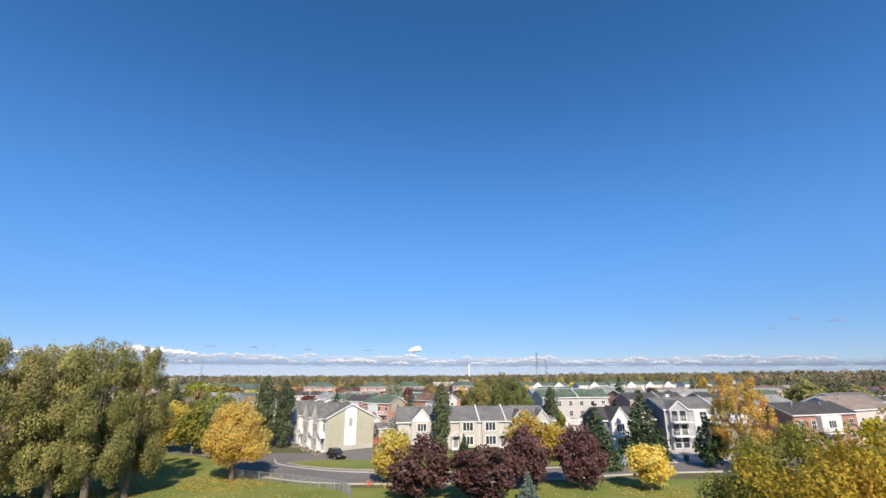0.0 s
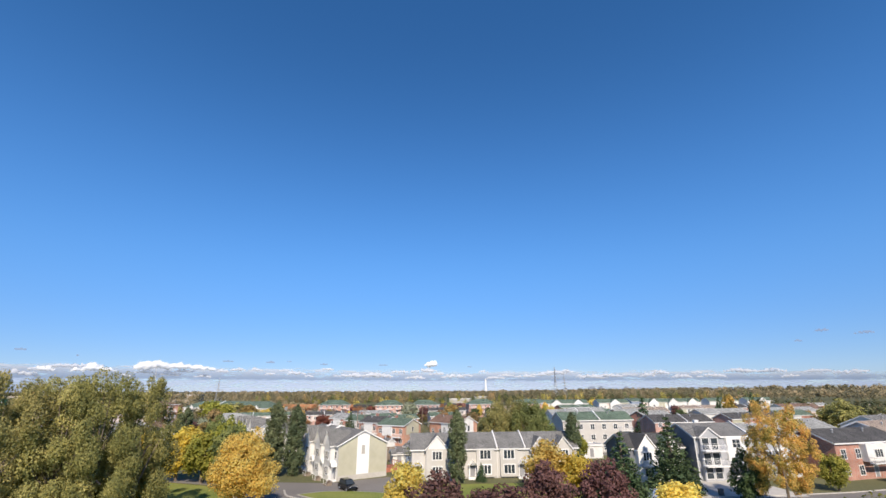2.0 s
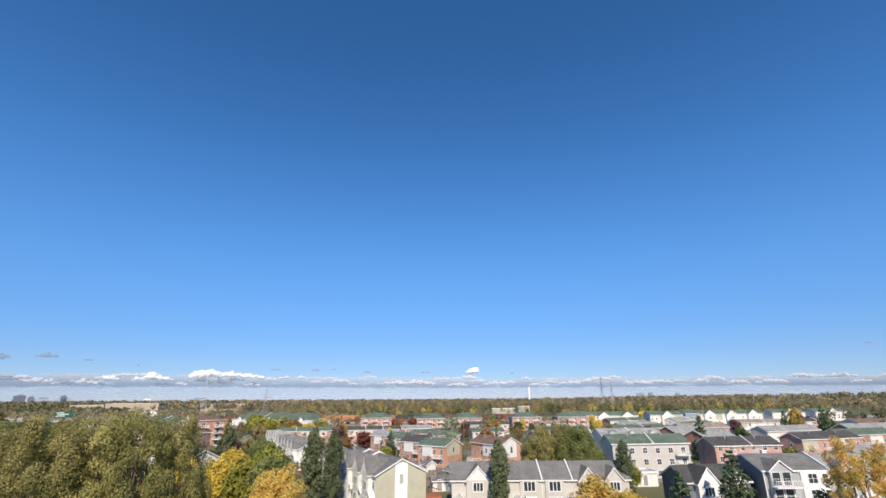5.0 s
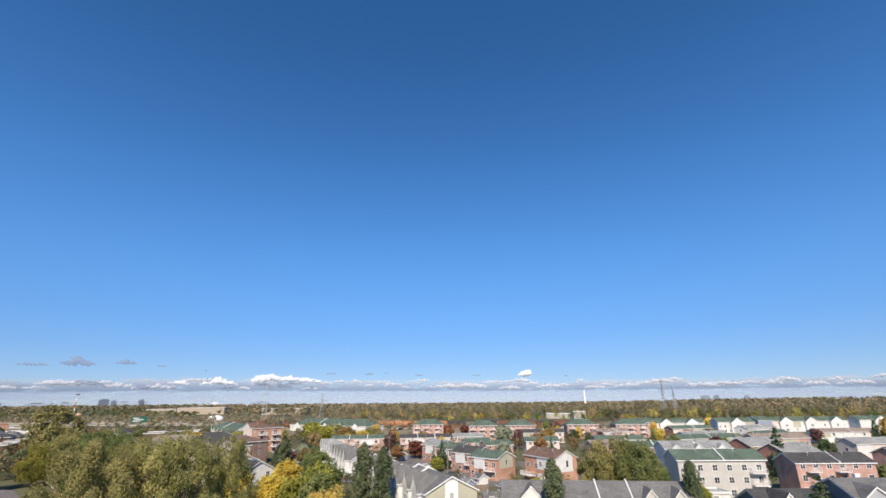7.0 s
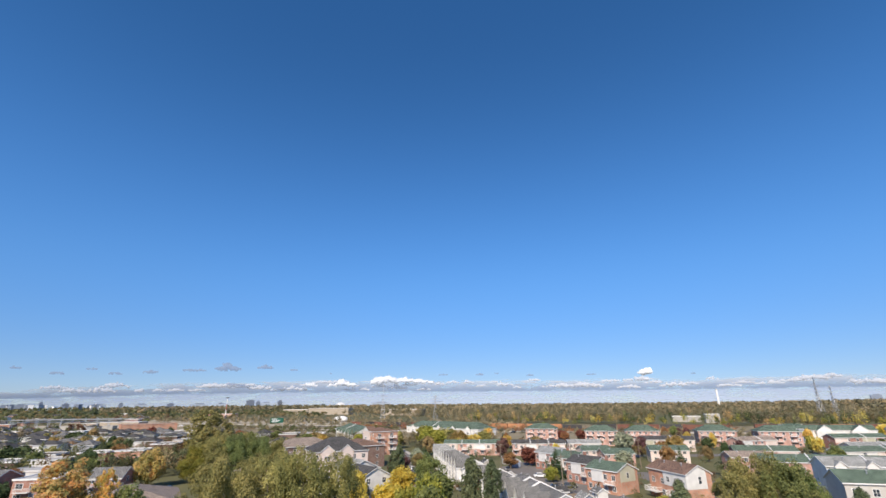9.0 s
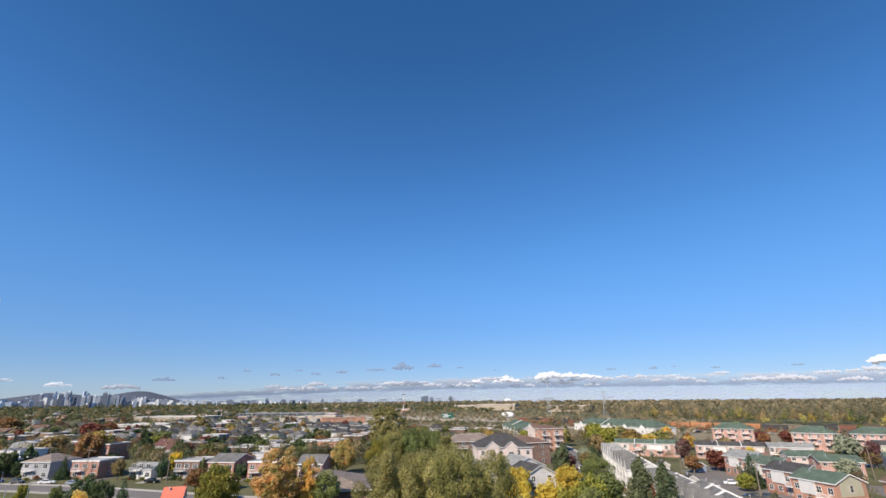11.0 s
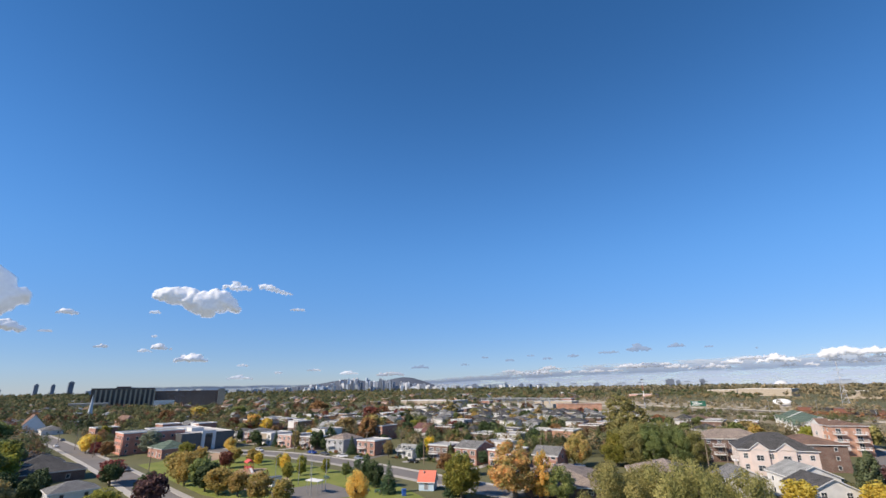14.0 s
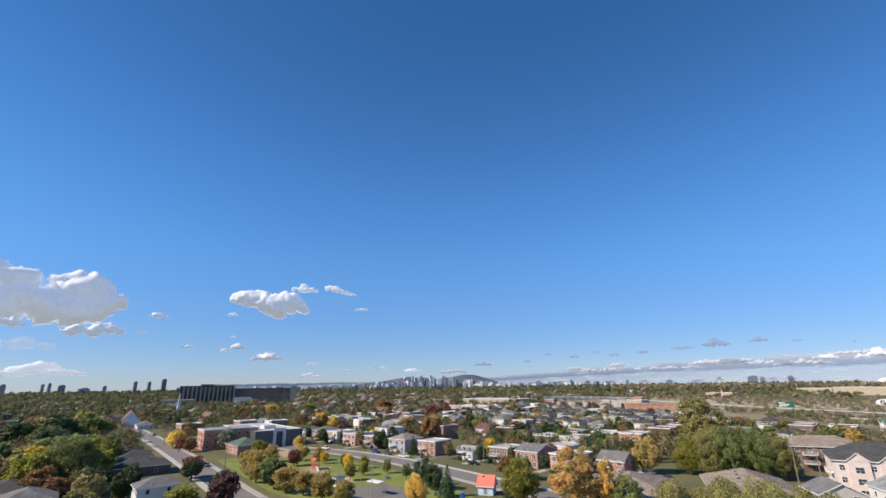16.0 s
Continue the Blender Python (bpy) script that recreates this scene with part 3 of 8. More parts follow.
def house(name, x, y, ang, L, D, eave, ridge=None, wall=None, roof="grey", label="", category="house", along="x", kind="gable", floors=2, front=3, back=3, ends=1,
          near=False, corner=False, group="", trim=TRIM, base=0.9, w=1.1, h=1.25, door=True, lights=2, stack=False, storey=2.7, over=0.5):
    """A house about its middle (or its front left corner); its front looks along local -y."""
    ob = root(name, x, y, ang)
    x0, x1, y0, y1 = (0, L, 0, D) if corner else (-L / 2, L / 2, -D / 2, D / 2)
    BUILT.append((x, y, L))
    if name == "townhouse_row":
        # the rows are shallow, under low roofs
        y1, ridge = y0 + 0.78 * (y1 - y0), eave + 0.74 * (ridge - eave)
    ROOFS[ob.name] = (y0, y1, eave, ridge)
    wall = wall or WHITE_SIDING
    near = near and math.hypot(x, y) < 132
    walls(ob, x0, x1, y0, y1, eave, ridge if kind == "gable" else None, wall, along)
    if kind == "gable":
        gable_roof(ob, x0, x1, y0, y1, eave, ridge, SHINGLE[roof], along=along)
    elif kind == "hip":
        hip_roof(ob, x0, x1, y0, y1, eave, ridge, SHINGLE[roof], over)
    else:
        flat_roof(ob, x0, x1, y0, y1, eave, SHINGLE[roof], trim)
    skip = ((0, front // 2),) if door else ()
    ca, sa, open_to = math.cos(radians(ang)), math.sin(radians(ang)), Vector((3.0, 0.0))

    def faces(nx, ny, lx, ly):
        """Whether a side looks towards the open lawn in the middle of the place."""
        n, c = Vector((nx * ca - ny * sa, nx * sa + ny * ca)), Vector((x + lx * ca - ly * sa, y + lx * sa + ly * ca))
        return n.dot((open_to - c).normalized()) > -0.12
    xm, ym = (x0 + x1) / 2, (y0 + y1) / 2
    far_off = math.hypot(x, y) > 430 and L < 40
    front = front if faces(0, -1, xm, y0) and not far_off else 0
    ends = 0 if far_off else ends
    if front:
        windows_on(ob, "f", x0, x1, y0, y1, floors, front, near, w, h, lights, base, storey, skip)
    if door and front and math.hypot(x, y) < 300:
        door_leaf(ob, x0 + (x1 - x0) * (front // 2 + 0.5) / front, y0)
    if back and faces(0, 1, xm, y1):
        windows_on(ob, "b", x0, x1, y0, y1, floors, back, near, w, h, lights, base, storey)
    if ends:
        if faces(-1, 0, x0, ym):
            windows_on(ob, "l", x0, x1, y0, y1, floors, ends, near, 0.8, 1.1, 1, base, storey)
        if faces(1, 0, x1, ym):
            windows_on(ob, "r", x0, x1, y0, y1, floors, ends, near, 0.8, 1.1, 1, base, storey)
    if stack:
        chimney(ob, x0 + (x1 - x0) * 0.3, (y0 + y1) / 2 + 0.8, ridge or eave, RED_BRICK)
    if name == "townhouse_row" and front:
        units = max(2, round(L / 6.5))
        for q in range(units):
            a = x0 + L * q / units
            if q % 2 == (int(abs(x)) % 2):
                bm = bmesh.new()
                block(bm, a + 0.15, a + L / units - 0.15, y0 - 0.04, y0, 2.85, eave - 0.1)
                part("cladding", bm, (WHITE_SIDING, CREAM_SIDING, PINK_SIDING)[(q + int(abs(y))) % 3], ob, "pale siding on the upper storey")
            if q % 3 == 1:
                balcony(ob, a + L / units / 2, y0 - 0.04, 2.7, 2.8, 1.3)
    if kind == "gable" and along == "x" and 60 < math.hypot(x, y) < 290 and ridge:
        ym = (y0 + y1) / 2
        for q in range(2 if L > 12 else 1):
            if "vent" not in MESHES:
                bm = bmesh.new()
                rod(bm, (0, 0, -0.5), (0, 0, 0.45), 0.12, None, 8)
                rod(bm, (0, 0, 0.45), (0, 0, 0.6), 0.26, 0.14, 8)
                MESHES["vent"] = finish(bm, "roof_vent", STEEL)
            v = new("roof_vent", MESHES["vent"])
            v.parent = ob
            v.matrix_local = pose(x0 + L * (0.27 + 0.45 * q), ym - (y1 - y0) * 0.16, ridge - (ridge - eave) * 0.32 + 0.3)
    return tagged(ob, label, category, group)


def bay(parent, x, y, w, deep, eave, peak, wall, roof, floors=2, near=True, base=0.9, lights=3, gable_trim=True):
    """A shallow projecting front with its own small gable and a window on each floor."""
    holder = walls(parent, x - w / 2, x + w / 2, y - deep, y + 0.5, eave, peak, wall, "y")
    holder.name = "bay"
    gable_roof(holder, x - w / 2, x + w / 2, y - deep, y + 3.4, eave, peak, roof, 0.3, "y", "bay_roof")
    if gable_trim:
        bm = bmesh.new()
        v = [bm.verts.new(p) for p in ((x - w / 2, y - deep - 0.03, eave), (x + w / 2, y - deep - 0.03, eave), (x, y - deep - 0.03, peak))]
        u = [bm.verts.new((p.co.x, p.co.y + 0.02, p.co.z)) for p in v]
        bm.faces.new(v)
        bm.faces.new(list(reversed(u)))
        for i in range(3):
            bm.faces.new((v[i], u[i], u[(i + 1) % 3], v[(i + 1) % 3]))
        part("gable_panel", bm, TRIM, holder, "white gable panel")
    for fl in range(floors):
        ww = new("window", window_mesh(min(1.7, w * 0.6), 1.35, lights, "all"))
        ww.parent = holder
        ww.matrix_local = pose(x, y - deep, base + 2.7 * fl)


def canopy(parent, x, y, z=2.7):
    """A small white gabled hood over a front door."""
    bm = bmesh.new()
    slab(bm, [(x - 0.9, y - 1.1, z), (x, y - 1.1, z + 0.9), (x, y, z + 0.9), (x - 0.9, y, z)], 0.1)
    slab(bm, [(x, y - 1.1, z + 0.9), (x + 0.9, y - 1.1, z), (x + 0.9, y, z), (x, y, z + 0.9)], 0.1)
    slab(bm, [(x - 0.8, y - 1.0, z + 0.02), (x + 0.8, y - 1.0, z + 0.02), (x, y - 1.0, z + 0.8)], 0.04)
    block(bm, x - 0.85, x - 0.75, y - 1.05, y - 0.95, 0, z)
    block(bm, x + 0.75, x + 0.85, y - 1.05, y - 0.95, 0, z)
    block(bm, x - 1, x + 1, y - 1.3, y, -0.2, 0.25)
    part("door_canopy", bm, TRIM, parent)


def party_wall(parent, x, y0, y1, eave, ridge):
    """A white fire wall that stands proud of the roof between two units."""
    bm = bmesh.new()
    y0, y1, eave, ridge = ROOFS.get(parent.name, (y0, y1, eave, ridge))
    ym = (y0 + y1) / 2
    slab(bm, [(x - 0.13, y0 - 0.45, eave + 0.3), (x + 0.13, y0 - 0.45, eave + 0.3), (x + 0.13, ym, ridge + 0.55), (x - 0.13, ym, ridge + 0.55)], 0.55)
    slab(bm, [(x - 0.13, ym, ridge + 0.55), (x + 0.13, ym, ridge + 0.55), (x + 0.13, y1 + 0.45, eave + 0.3), (x - 0.13, y1 + 0.45, eave + 0.3)], 0.55)
    part("party_wall", bm, TRIM, parent, "white fire wall above the roof")


def balcony(parent, x, y, z, w=3.0, deep=1.5, turn=0):
    bm, br = bmesh.new(), bmesh.new()
    block(bm, -w / 2, w / 2, -deep, 0, -0.15, 0)
    for xx in (-w / 2, w / 2 - 0.06):
        block(br, xx, xx + 0.06, -deep, 0, 0.95, 1.02)
    block(br, -w / 2, w / 2, -deep, -deep + 0.06, 0.95, 1.02)
    k = int(w / 0.28)
    for i in range(k + 1):
        xx = -w / 2 + (w - 0.05) * i / k
        block(br, xx, xx + 0.05, -deep + 0.005, -deep + 0.05, 0, 0.95)
    for i in range(5):
        for xx in (-w / 2 + 0.005, w / 2 - 0.05):
            yy = -deep + 0.1 + (deep - 0.2) * i / 4
            block(br, xx, xx + 0.04, yy, yy + 0.04, 0, 0.95)
    b = part("balcony", bm, TRIM, parent)
    part("railing", br, TRIM, b, "white balcony railing")
    b.matrix_local = pose(x, y, z, 0, 0, turn)


# ---- plants ----
def leaf_mesh(name, pts, out, size, rng, mat, loose=0.75):
    """One small four-cornered leaf spray at each point, facing roughly outwards."""
    n = len(pts)
    nor = out + rng.normal(0, loose, (n, 3))
    nor /= np.linalg.norm(nor, axis=1, keepdims=True) + 1e-9
    t = np.cross(nor, rng.normal(0, 1, (n, 3)))
    t /= np.linalg.norm(t, axis=1, keepdims=True) + 1e-9
    b = np.cross(nor, t)
    s = (size * rng.uniform(0.6, 1.35, n))[:, None]
    fold = nor * s * rng.uniform(-0.25, 0.25, (n, 1))
    v = np.stack([pts - t * s * 0.5, pts - b * s * 0.36 + fold, pts + t * s * 0.55, pts + b * s * 0.36 + fold], 1).reshape(-1, 3)
    f = np.arange(4 * n).reshape(-1, 4)
    me = bpy.data.meshes.new(name)
    me.from_pydata(v.tolist(), [], f.tolist())
    me.materials.append(mat)
    return me


def clumps(kind, rng):
    """Centres and radii of the leaf clumps of a crown one metre in radius and one metre high, base at 0."""
    if kind == "round":
        k = 70
        d = rng.normal(0, 1, (k, 3))
        d /= np.linalg.norm(d, axis=1, keepdims=True)
        rad = rng.uniform(0.45, 0.98, (k, 1)) ** 0.6 * rng.uniform(0.78, 1.06, (k, 1))
        c = d * rad
        c[:, 2] = np.where(c[:, 2] < -0.55, -0.55 + 0.2 * rng.uniform(-1, 1, k), c[:, 2])
        c[:, :2] *= np.where(c[:, 2:] > 0.3, 0.92, 1.0)
        c = c * [0.80, 0.80, 0.42] + [0, 0, 0.52]
        r = rng.uniform(0.18, 0.30, k)
    elif kind == "vase":
        k = 140
        u = rng.uniform(0, 1, k)
        a = rng.uniform(0, 2 * np.pi, k)
        q = (0.30 + 0.66 * np.sin(np.pi * (0.14 + 0.70 * u))) * rng.uniform(0.2, 1.0, k) ** 0.6
        c = np.stack([q * np.cos(a), q * np.sin(a), 0.18 + 0.74 * u + 0.05 * np.sin(3 * a)], 1)
        r = rng.uniform(0.10, 0.19, k)
    elif kind == "airy":
        k = 95
        d = rng.normal(0, 1, (k, 3))
        d /= np.linalg.norm(d, axis=1, keepdims=True)
        c = d * rng.uniform(0.3, 1.0, (k, 1)) ** 0.5 * rng.uniform(0.75, 1.1, (k, 1))
        c = c * [0.86, 0.86, 0.44] + [0, 0, 0.52]
        r = rng.uniform(0.12, 0.23, k)
    elif kind == "low":
        k = 80
        d = rng.normal(0, 1, (k, 3))
        d /= np.linalg.norm(d, axis=1, keepdims=True)
        c = d * rng.uniform(0.45, 1.0, (k, 1)) ** 0.6 * rng.uniform(0.8, 1.05, (k, 1))
        c = c * [0.82, 0.82, 0.44] + [0, 0, 0.5]
        r = rng.uniform(0.15, 0.25, k)
    elif kind == "spread":
        k = 74
        u, a = rng.uniform(0, 1, k), rng.uniform(0, 2 * np.pi, k)
        env = np.sin(np.pi * (0.16 + 0.74 * u)) ** 0.7
        q = env * rng.uniform(0.15, 1.0, k) ** 0.55 * 0.84
        c = np.stack([q * np.cos(a), q * np.sin(a), 0.17 + 0.75 * u + 0.04 * np.sin(5 * a)], 1)
        r = rng.uniform(0.12, 0.25, k) * (1.12 - 0.35 * u)
    elif kind == "column":
        k = 190
        z = rng.uniform(0, 1, k) ** 0.85
        ring = np.clip(1.15 * (1 - z**7) * (0.5 + 2.0 * z).clip(0, 1), 0.02, 1) * rng.uniform(0.2, 0.86, k)
        a = rng.uniform(0, 2 * np.pi, k)
        c = np.stack([ring * np.cos(a), ring * np.sin(a), 0.02 + 0.96 * z], 1)
        r = rng.uniform(0.15, 0.27, k)
    else:
        c, r = [], []
        for i in range(15):
            z = 0.05 + 0.9 * (i / 14)
            ring = 0.98 * (1 - z) ** 0.85
            m = max(4, int(13 * (1 - z)))
            for j in range(m):
                a = 2 * np.pi * (j + rng.uniform(-0.3, 0.3)) / m + i
                q = ring * rng.uniform(0.75, 1.08)
                for f in (0.5, 0.92):
                    c.append((q * f * np.cos(a), q * f * np.sin(a), z - 0.05 * f * (1 - z)))
                    r.append(0.07 + 0.13 * (1 - z))
        c, r = np.array(c), np.array(r)
    return c, r


def crown_mesh(kind, seed, count, leaf, R, H):
    key = ("crown", kind, seed, count, R, H)
    if key in MESHES:
        return MESHES[key]
    rng = np.random.default_rng(seed * 31 + count)
    c, r = clumps(kind, rng)
    w = rng.choice(len(c), count, p=r**2 / (r**2).sum())
    d = rng.normal(0, 1, (count, 3))
    d /= np.linalg.norm(d, axis=1, keepdims=True)
    flat = [1, 1, (0.55 if kind != "column" else 1.3) * R / H * 2.0]
    p = c[w] + d * flat * (r[w] * rng.uniform(0.55, 1.0, count))[:, None]
    out = d * [1, 1, 1.2] + (p - [0, 0, 0.45]) * 0.6
    MESHES[key] = leaf_mesh("crown", p * [R, R, H], out, leaf, rng, LEAF["green"])
    return MESHES[key]


def trunk_mesh(kind, seed, R, H):
    key = ("trunk", kind, seed, R, H)
    if key in MESHES:
        return MESHES[key]
    rng = np.random.default_rng(seed * 31 + 7)
    c, r = clumps(kind, rng)
    bm = bmesh.new()
    top = 0.42 * H if kind in ("round", "spread", "low", "airy", "vase") else 0.9 * H
    r0 = (0.02 if kind == "column" else 0.015 if kind == "vase" else 0.028) * H
    lean = rng.uniform(-0.03, 0.03, 2) * H
    rod(bm, (0, 0, -0.3), (lean[0] * 0.4, lean[1] * 0.4, top * 0.5), r0 * 1.15, r0 * 0.85, 9)
    rod(bm, (lean[0] * 0.4, lean[1] * 0.4, top * 0.5 - 0.05), (lean[0], lean[1], top), r0 * 0.85, r0 * 0.45 if kind in ("round", "spread", "low", "airy", "vase") else 0.03, 8)
    if kind in ("round", "spread", "low", "airy", "vase"):
        for i in rng.choice(len(c), 12, replace=False):
            z0 = rng.uniform(0.5, 0.98) * top
            k = z0 / top
            a = Vector((lean[0] * k, lean[1] * k, z0))
            e = Vector((c[i][0] * R * 0.9, c[i][1] * R * 0.9, max(c[i][2] * H, z0 + 0.3)))
            mid = a.lerp(e, 0.5) + Vector((0, 0, 0.06 * H * rng.uniform(-0.2, 1)))
            rod(bm, a, mid, r0 * 0.4, r0 * 0.25, 6)
            rod(bm, mid, e, r0 * 0.25, r0 * 0.06, 5)
    MESHES[key] = finish(bm, "trunk", BARK)
    return MESHES[key]


PROTO = dict(airy=(4.0, 9.0), vase=(5.5, 15.5), low=(4.0, 8.0), round=(4.0, 9.0), spread=(7.0, 18.0), column=(1.8, 14.0), spruce=(2.8, 10.0))
COUNT = {("low", 1): (5400, 0.37), ("low", 2): (2300, 0.66), ("vase", 0): (25000, 0.24), ("spread", 3): (8500, 0.56), ("airy", -1): (60000, 0.105), ("round", 0): (20000, 0.22), ("round", 1): (4000, 0.47), ("round", 2): (1300, 0.85), ("low", 0): (17000, 0.21), ("spread", 1): (34000, 0.225), ("spread", 2): (2600, 1.1), ("column", 1): (11500, 0.30),
         ("round", 3): (2500, 0.62), ("column", 2): (900, 0.75), ("spruce", 1): (4400, 0.34), ("spruce", 2): (1000, 0.75)}
TREE_NAME = dict(vase="broadleaf_tree", airy="broadleaf_tree", low="broadleaf_tree", round="broadleaf_tree", spread="cottonwood_tree", column="columnar_poplar", spruce="conifer_tree")
TREE_WORD = dict(vase="tall vase-shaped tree", airy="loose-crowned broadleaf tree", low="dense low-crowned tree", round="rounded broadleaf tree", spread="large spreading cottonwood tree", column="narrow columnar poplar", spruce="conical conifer")
COLOUR_WORD = dict(gold="golden", amber="amber and green", tan="tan and olive", yellow="bright yellow", lime="yellow-green", turning="half-turned yellow and green", orange="orange", olive="olive", green="green", deep="dark green",
                   poplar="dark green", spruce="dark green", blue="blue-grey", silver="grey-green", purple="dark purple", red="red", rust="russet", wood="autumn-brown")
tree_count = [0]


def tree(kind, x, y, h, r, colour, lod=1, where="standing on the grass", group=""):
    tree_count[0] += 1
    if kind in ("round", "spread") and lod == 1 and math.hypot(x, y) > 108:
        lod = 3
    seed = tree_count[0] % (1 if lod < 0 else 4 if lod < 2 else 3)
    R, H = PROTO[kind]
    count, leaf = COUNT[(kind, lod)]
    ob = new(TREE_NAME[kind])
    spin = (tree_count[0] * 137.5) % 360
    ob.matrix_world = pose(x, y, 0, 0, 0, spin) @ Matrix.Diagonal((r / R, r / R, h / H, 1))
    t = new("trunk", trunk_mesh(kind, seed, R, H))
    t.parent = ob
    c = new("crown", crown_mesh(kind, seed, count, leaf, R, H))
    c.parent = ob
    c.material_slots[0].link = "OBJECT"
    c.material_slots[0].material = LEAF[colour]
    return tagged(ob, f"{COLOUR_WORD[colour]} {TREE_WORD[kind]} {where}", "tree", group)


def woods(name, label, spots, mat, leaf=1.7, per=34, seed=5):
    """A far wood: many crowns of leaf clumps in one mesh, each crown of its own shade. spots: rows of x, y, height, radius."""
    rng = np.random.default_rng(seed)
    spots = np.asarray(spots)
    n, k = len(spots), 7
    c = rng.normal(0, 1, (n, k, 3))
    c /= np.linalg.norm(c, axis=2, keepdims=True)
    c[..., 2] = np.abs(c[..., 2]) * 1.3 - 0.45
    c *= rng.uniform(0.45, 0.8, (n, k, 1))
    c[:, 0] = (0, 0, 0.62)
    tree_of = np.repeat(np.arange(n), per)
    w = rng.integers(0, k, n * per)
    d = rng.normal(0, 1, (n * per, 3))
    d /= np.linalg.norm(d, axis=1, keepdims=True)
    q = c[tree_of, w] + d * rng.uniform(0.28, 0.44, (n * per, 1))
    s = spots[tree_of]
    p = np.stack([s[:, 0] + q[:, 0] * s[:, 3], s[:, 1] + q[:, 1] * s[:, 3], s[:, 2] * np.clip(0.55 + 0.43 * q[:, 2], 0.02, 1.1)], 1)
    size = leaf * np.clip(s[:, 3] / 4.0, 0.7, 6)
    me = leaf_mesh(name, p, d + q * 0.5 + [0, 0, 0.25], size, rng, mat, 0.4)
    me.attributes.new("crown", "FLOAT", "POINT").data.foreach_set("value", np.repeat(rng.uniform(-0.36, 0.36, n), per * 4))
    return tagged(new(name, me), label, "trees", kind="stuff")


def bush(x, y, r, h, colour, where="beside the houses"):
    ob = new("bush", crown_mesh("round", 1, 1100, 0.78, 4.0, 9.0))
    ob.material_slots[0].link = "OBJECT"
    ob.material_slots[0].material = LEAF[colour]
    ob.matrix_world = pose(x, y, -h * 0.12, 0, 0, x * 31 % 360) @ Matrix.Diagonal((r / 4, r / 4, h / 9, 1))
    return tagged(ob, f"{COLOUR_WORD[colour]} rounded shrub {where}", "bush")


# ---- ground strips ----
def sheet(name, ring, z, mat, label, category, kind="structure", thick=0.3):
    bm = bmesh.new()
    prism(bm, ring, z - thick, z)
    bmesh.ops.recalc_face_normals(bm, faces=bm.faces)
    return tagged(part(name, bm, mat), label, category, kind=kind)


def smooth(line, steps=8):
    """Points along a smooth line through the given ones."""
    pts = [Vector((*p, 0)) for p in line]
    out = []
    for i in range(len(pts) - 1):
        a, b, c, d = pts[max(i - 1, 0)], pts[i], pts[i + 1], pts[min(i + 2, len(pts) - 1)]
        for k in range(steps):
            t = k / steps
            out.append(0.5 * (2 * b + (c - a) * t + (2 * a - 5 * b + 4 * c - d) * t * t + (3 * b - a - 3 * c + d) * t**3))
    return out + [pts[-1]]


def ribbon(name, line, left, right, z, mat, label, category, thick=0.3, steps=8):
    """A strip along a line, between two offsets to its left and right."""
    pts = smooth(line, steps)
    bm = bmesh.new()
    rows = []
    for i, p in enumerate(pts):
        d = (pts[min(i + 1, len(pts) - 1)] - pts[max(i - 1, 0)]).normalized()
        n = Vector((-d.y, d.x, 0))
        a, b = p + n * left, p - n * right
        rows.append([bm.verts.new((q.x, q.y, zz)) for q, zz in ((a, z - thick), (a, z), (b, z), (b, z - thick))])
    for r, s in zip(rows, rows[1:]):
        for i in range(4):
            bm.faces.new((r[i], r[(i + 1) % 4], s[(i + 1) % 4], s[i]))
    bm.faces.new(rows[0])
    bm.faces.new(list(reversed(rows[-1])))
    bmesh.ops.recalc_face_normals(bm, faces=bm.faces)
    return tagged(part(name, bm, mat), label, category, kind="structure")


def street(name, line, width, label, walk_left=True, walk_right=True):
    ribbon(name, line, width / 2, width / 2, 0.05, ASPHALT, label, "road")
    ribbon("kerb", line, width / 2 + 0.3, -width / 2, 0.17, CONCRETE, "pale concrete kerb along the road", "kerb")
    ribbon("kerb", line, -width / 2, width / 2 + 0.3, 0.17, CONCRETE, "pale concrete kerb along the road", "kerb")
    if walk_left:
        ribbon("pavement", line, width / 2 + 1.9, -width / 2 - 0.31, 0.14, CONCRETE, "pale concrete pavement along the road", "pavement")
    if walk_right:
        ribbon("pavement", line, -width / 2 - 0.31, width / 2 + 1.9, 0.14, CONCRETE, "pale concrete pavement along the road", "pavement")


# ---- vehicles ----
PAINT = dict(black=speckled("black_car_paint", (0.012, 0.012, 0.014), (0.02, 0.02, 0.022), 1, 0.2, 0.3, 0), silver=speckled("silver_car_paint", (0.42, 0.47, 0.54), (0.5, 0.55, 0.62), 1, 0.25, 0.6, 0),
             white=speckled("white_car_paint", (0.72, 0.72, 0.72), (0.8, 0.8, 0.8), 1, 0.3, 0, 0), red=speckled("red_car_paint", (0.35, 0.02, 0.02), (0.45, 0.03, 0.03), 1, 0.25, 0.2, 0),
             blue=speckled("blue_car_paint", (0.02, 0.07, 0.35), (0.03, 0.1, 0.45), 1, 0.25, 0.3, 0), grey=speckled("grey_car_paint", (0.14, 0.145, 0.15), (0.19, 0.195, 0.2), 1, 0.25, 0.5, 0))
LAMP_RED = speckled("tail_lamp_plastic", (0.4, 0.01, 0.01), (0.5, 0.02, 0.02), 1, 0.2, 0, 0)
LAMP_CLEAR = speckled("head_lamp_plastic", (0.6, 0.6, 0.6), (0.75, 0.75, 0.75), 1, 0.15, 0, 0)


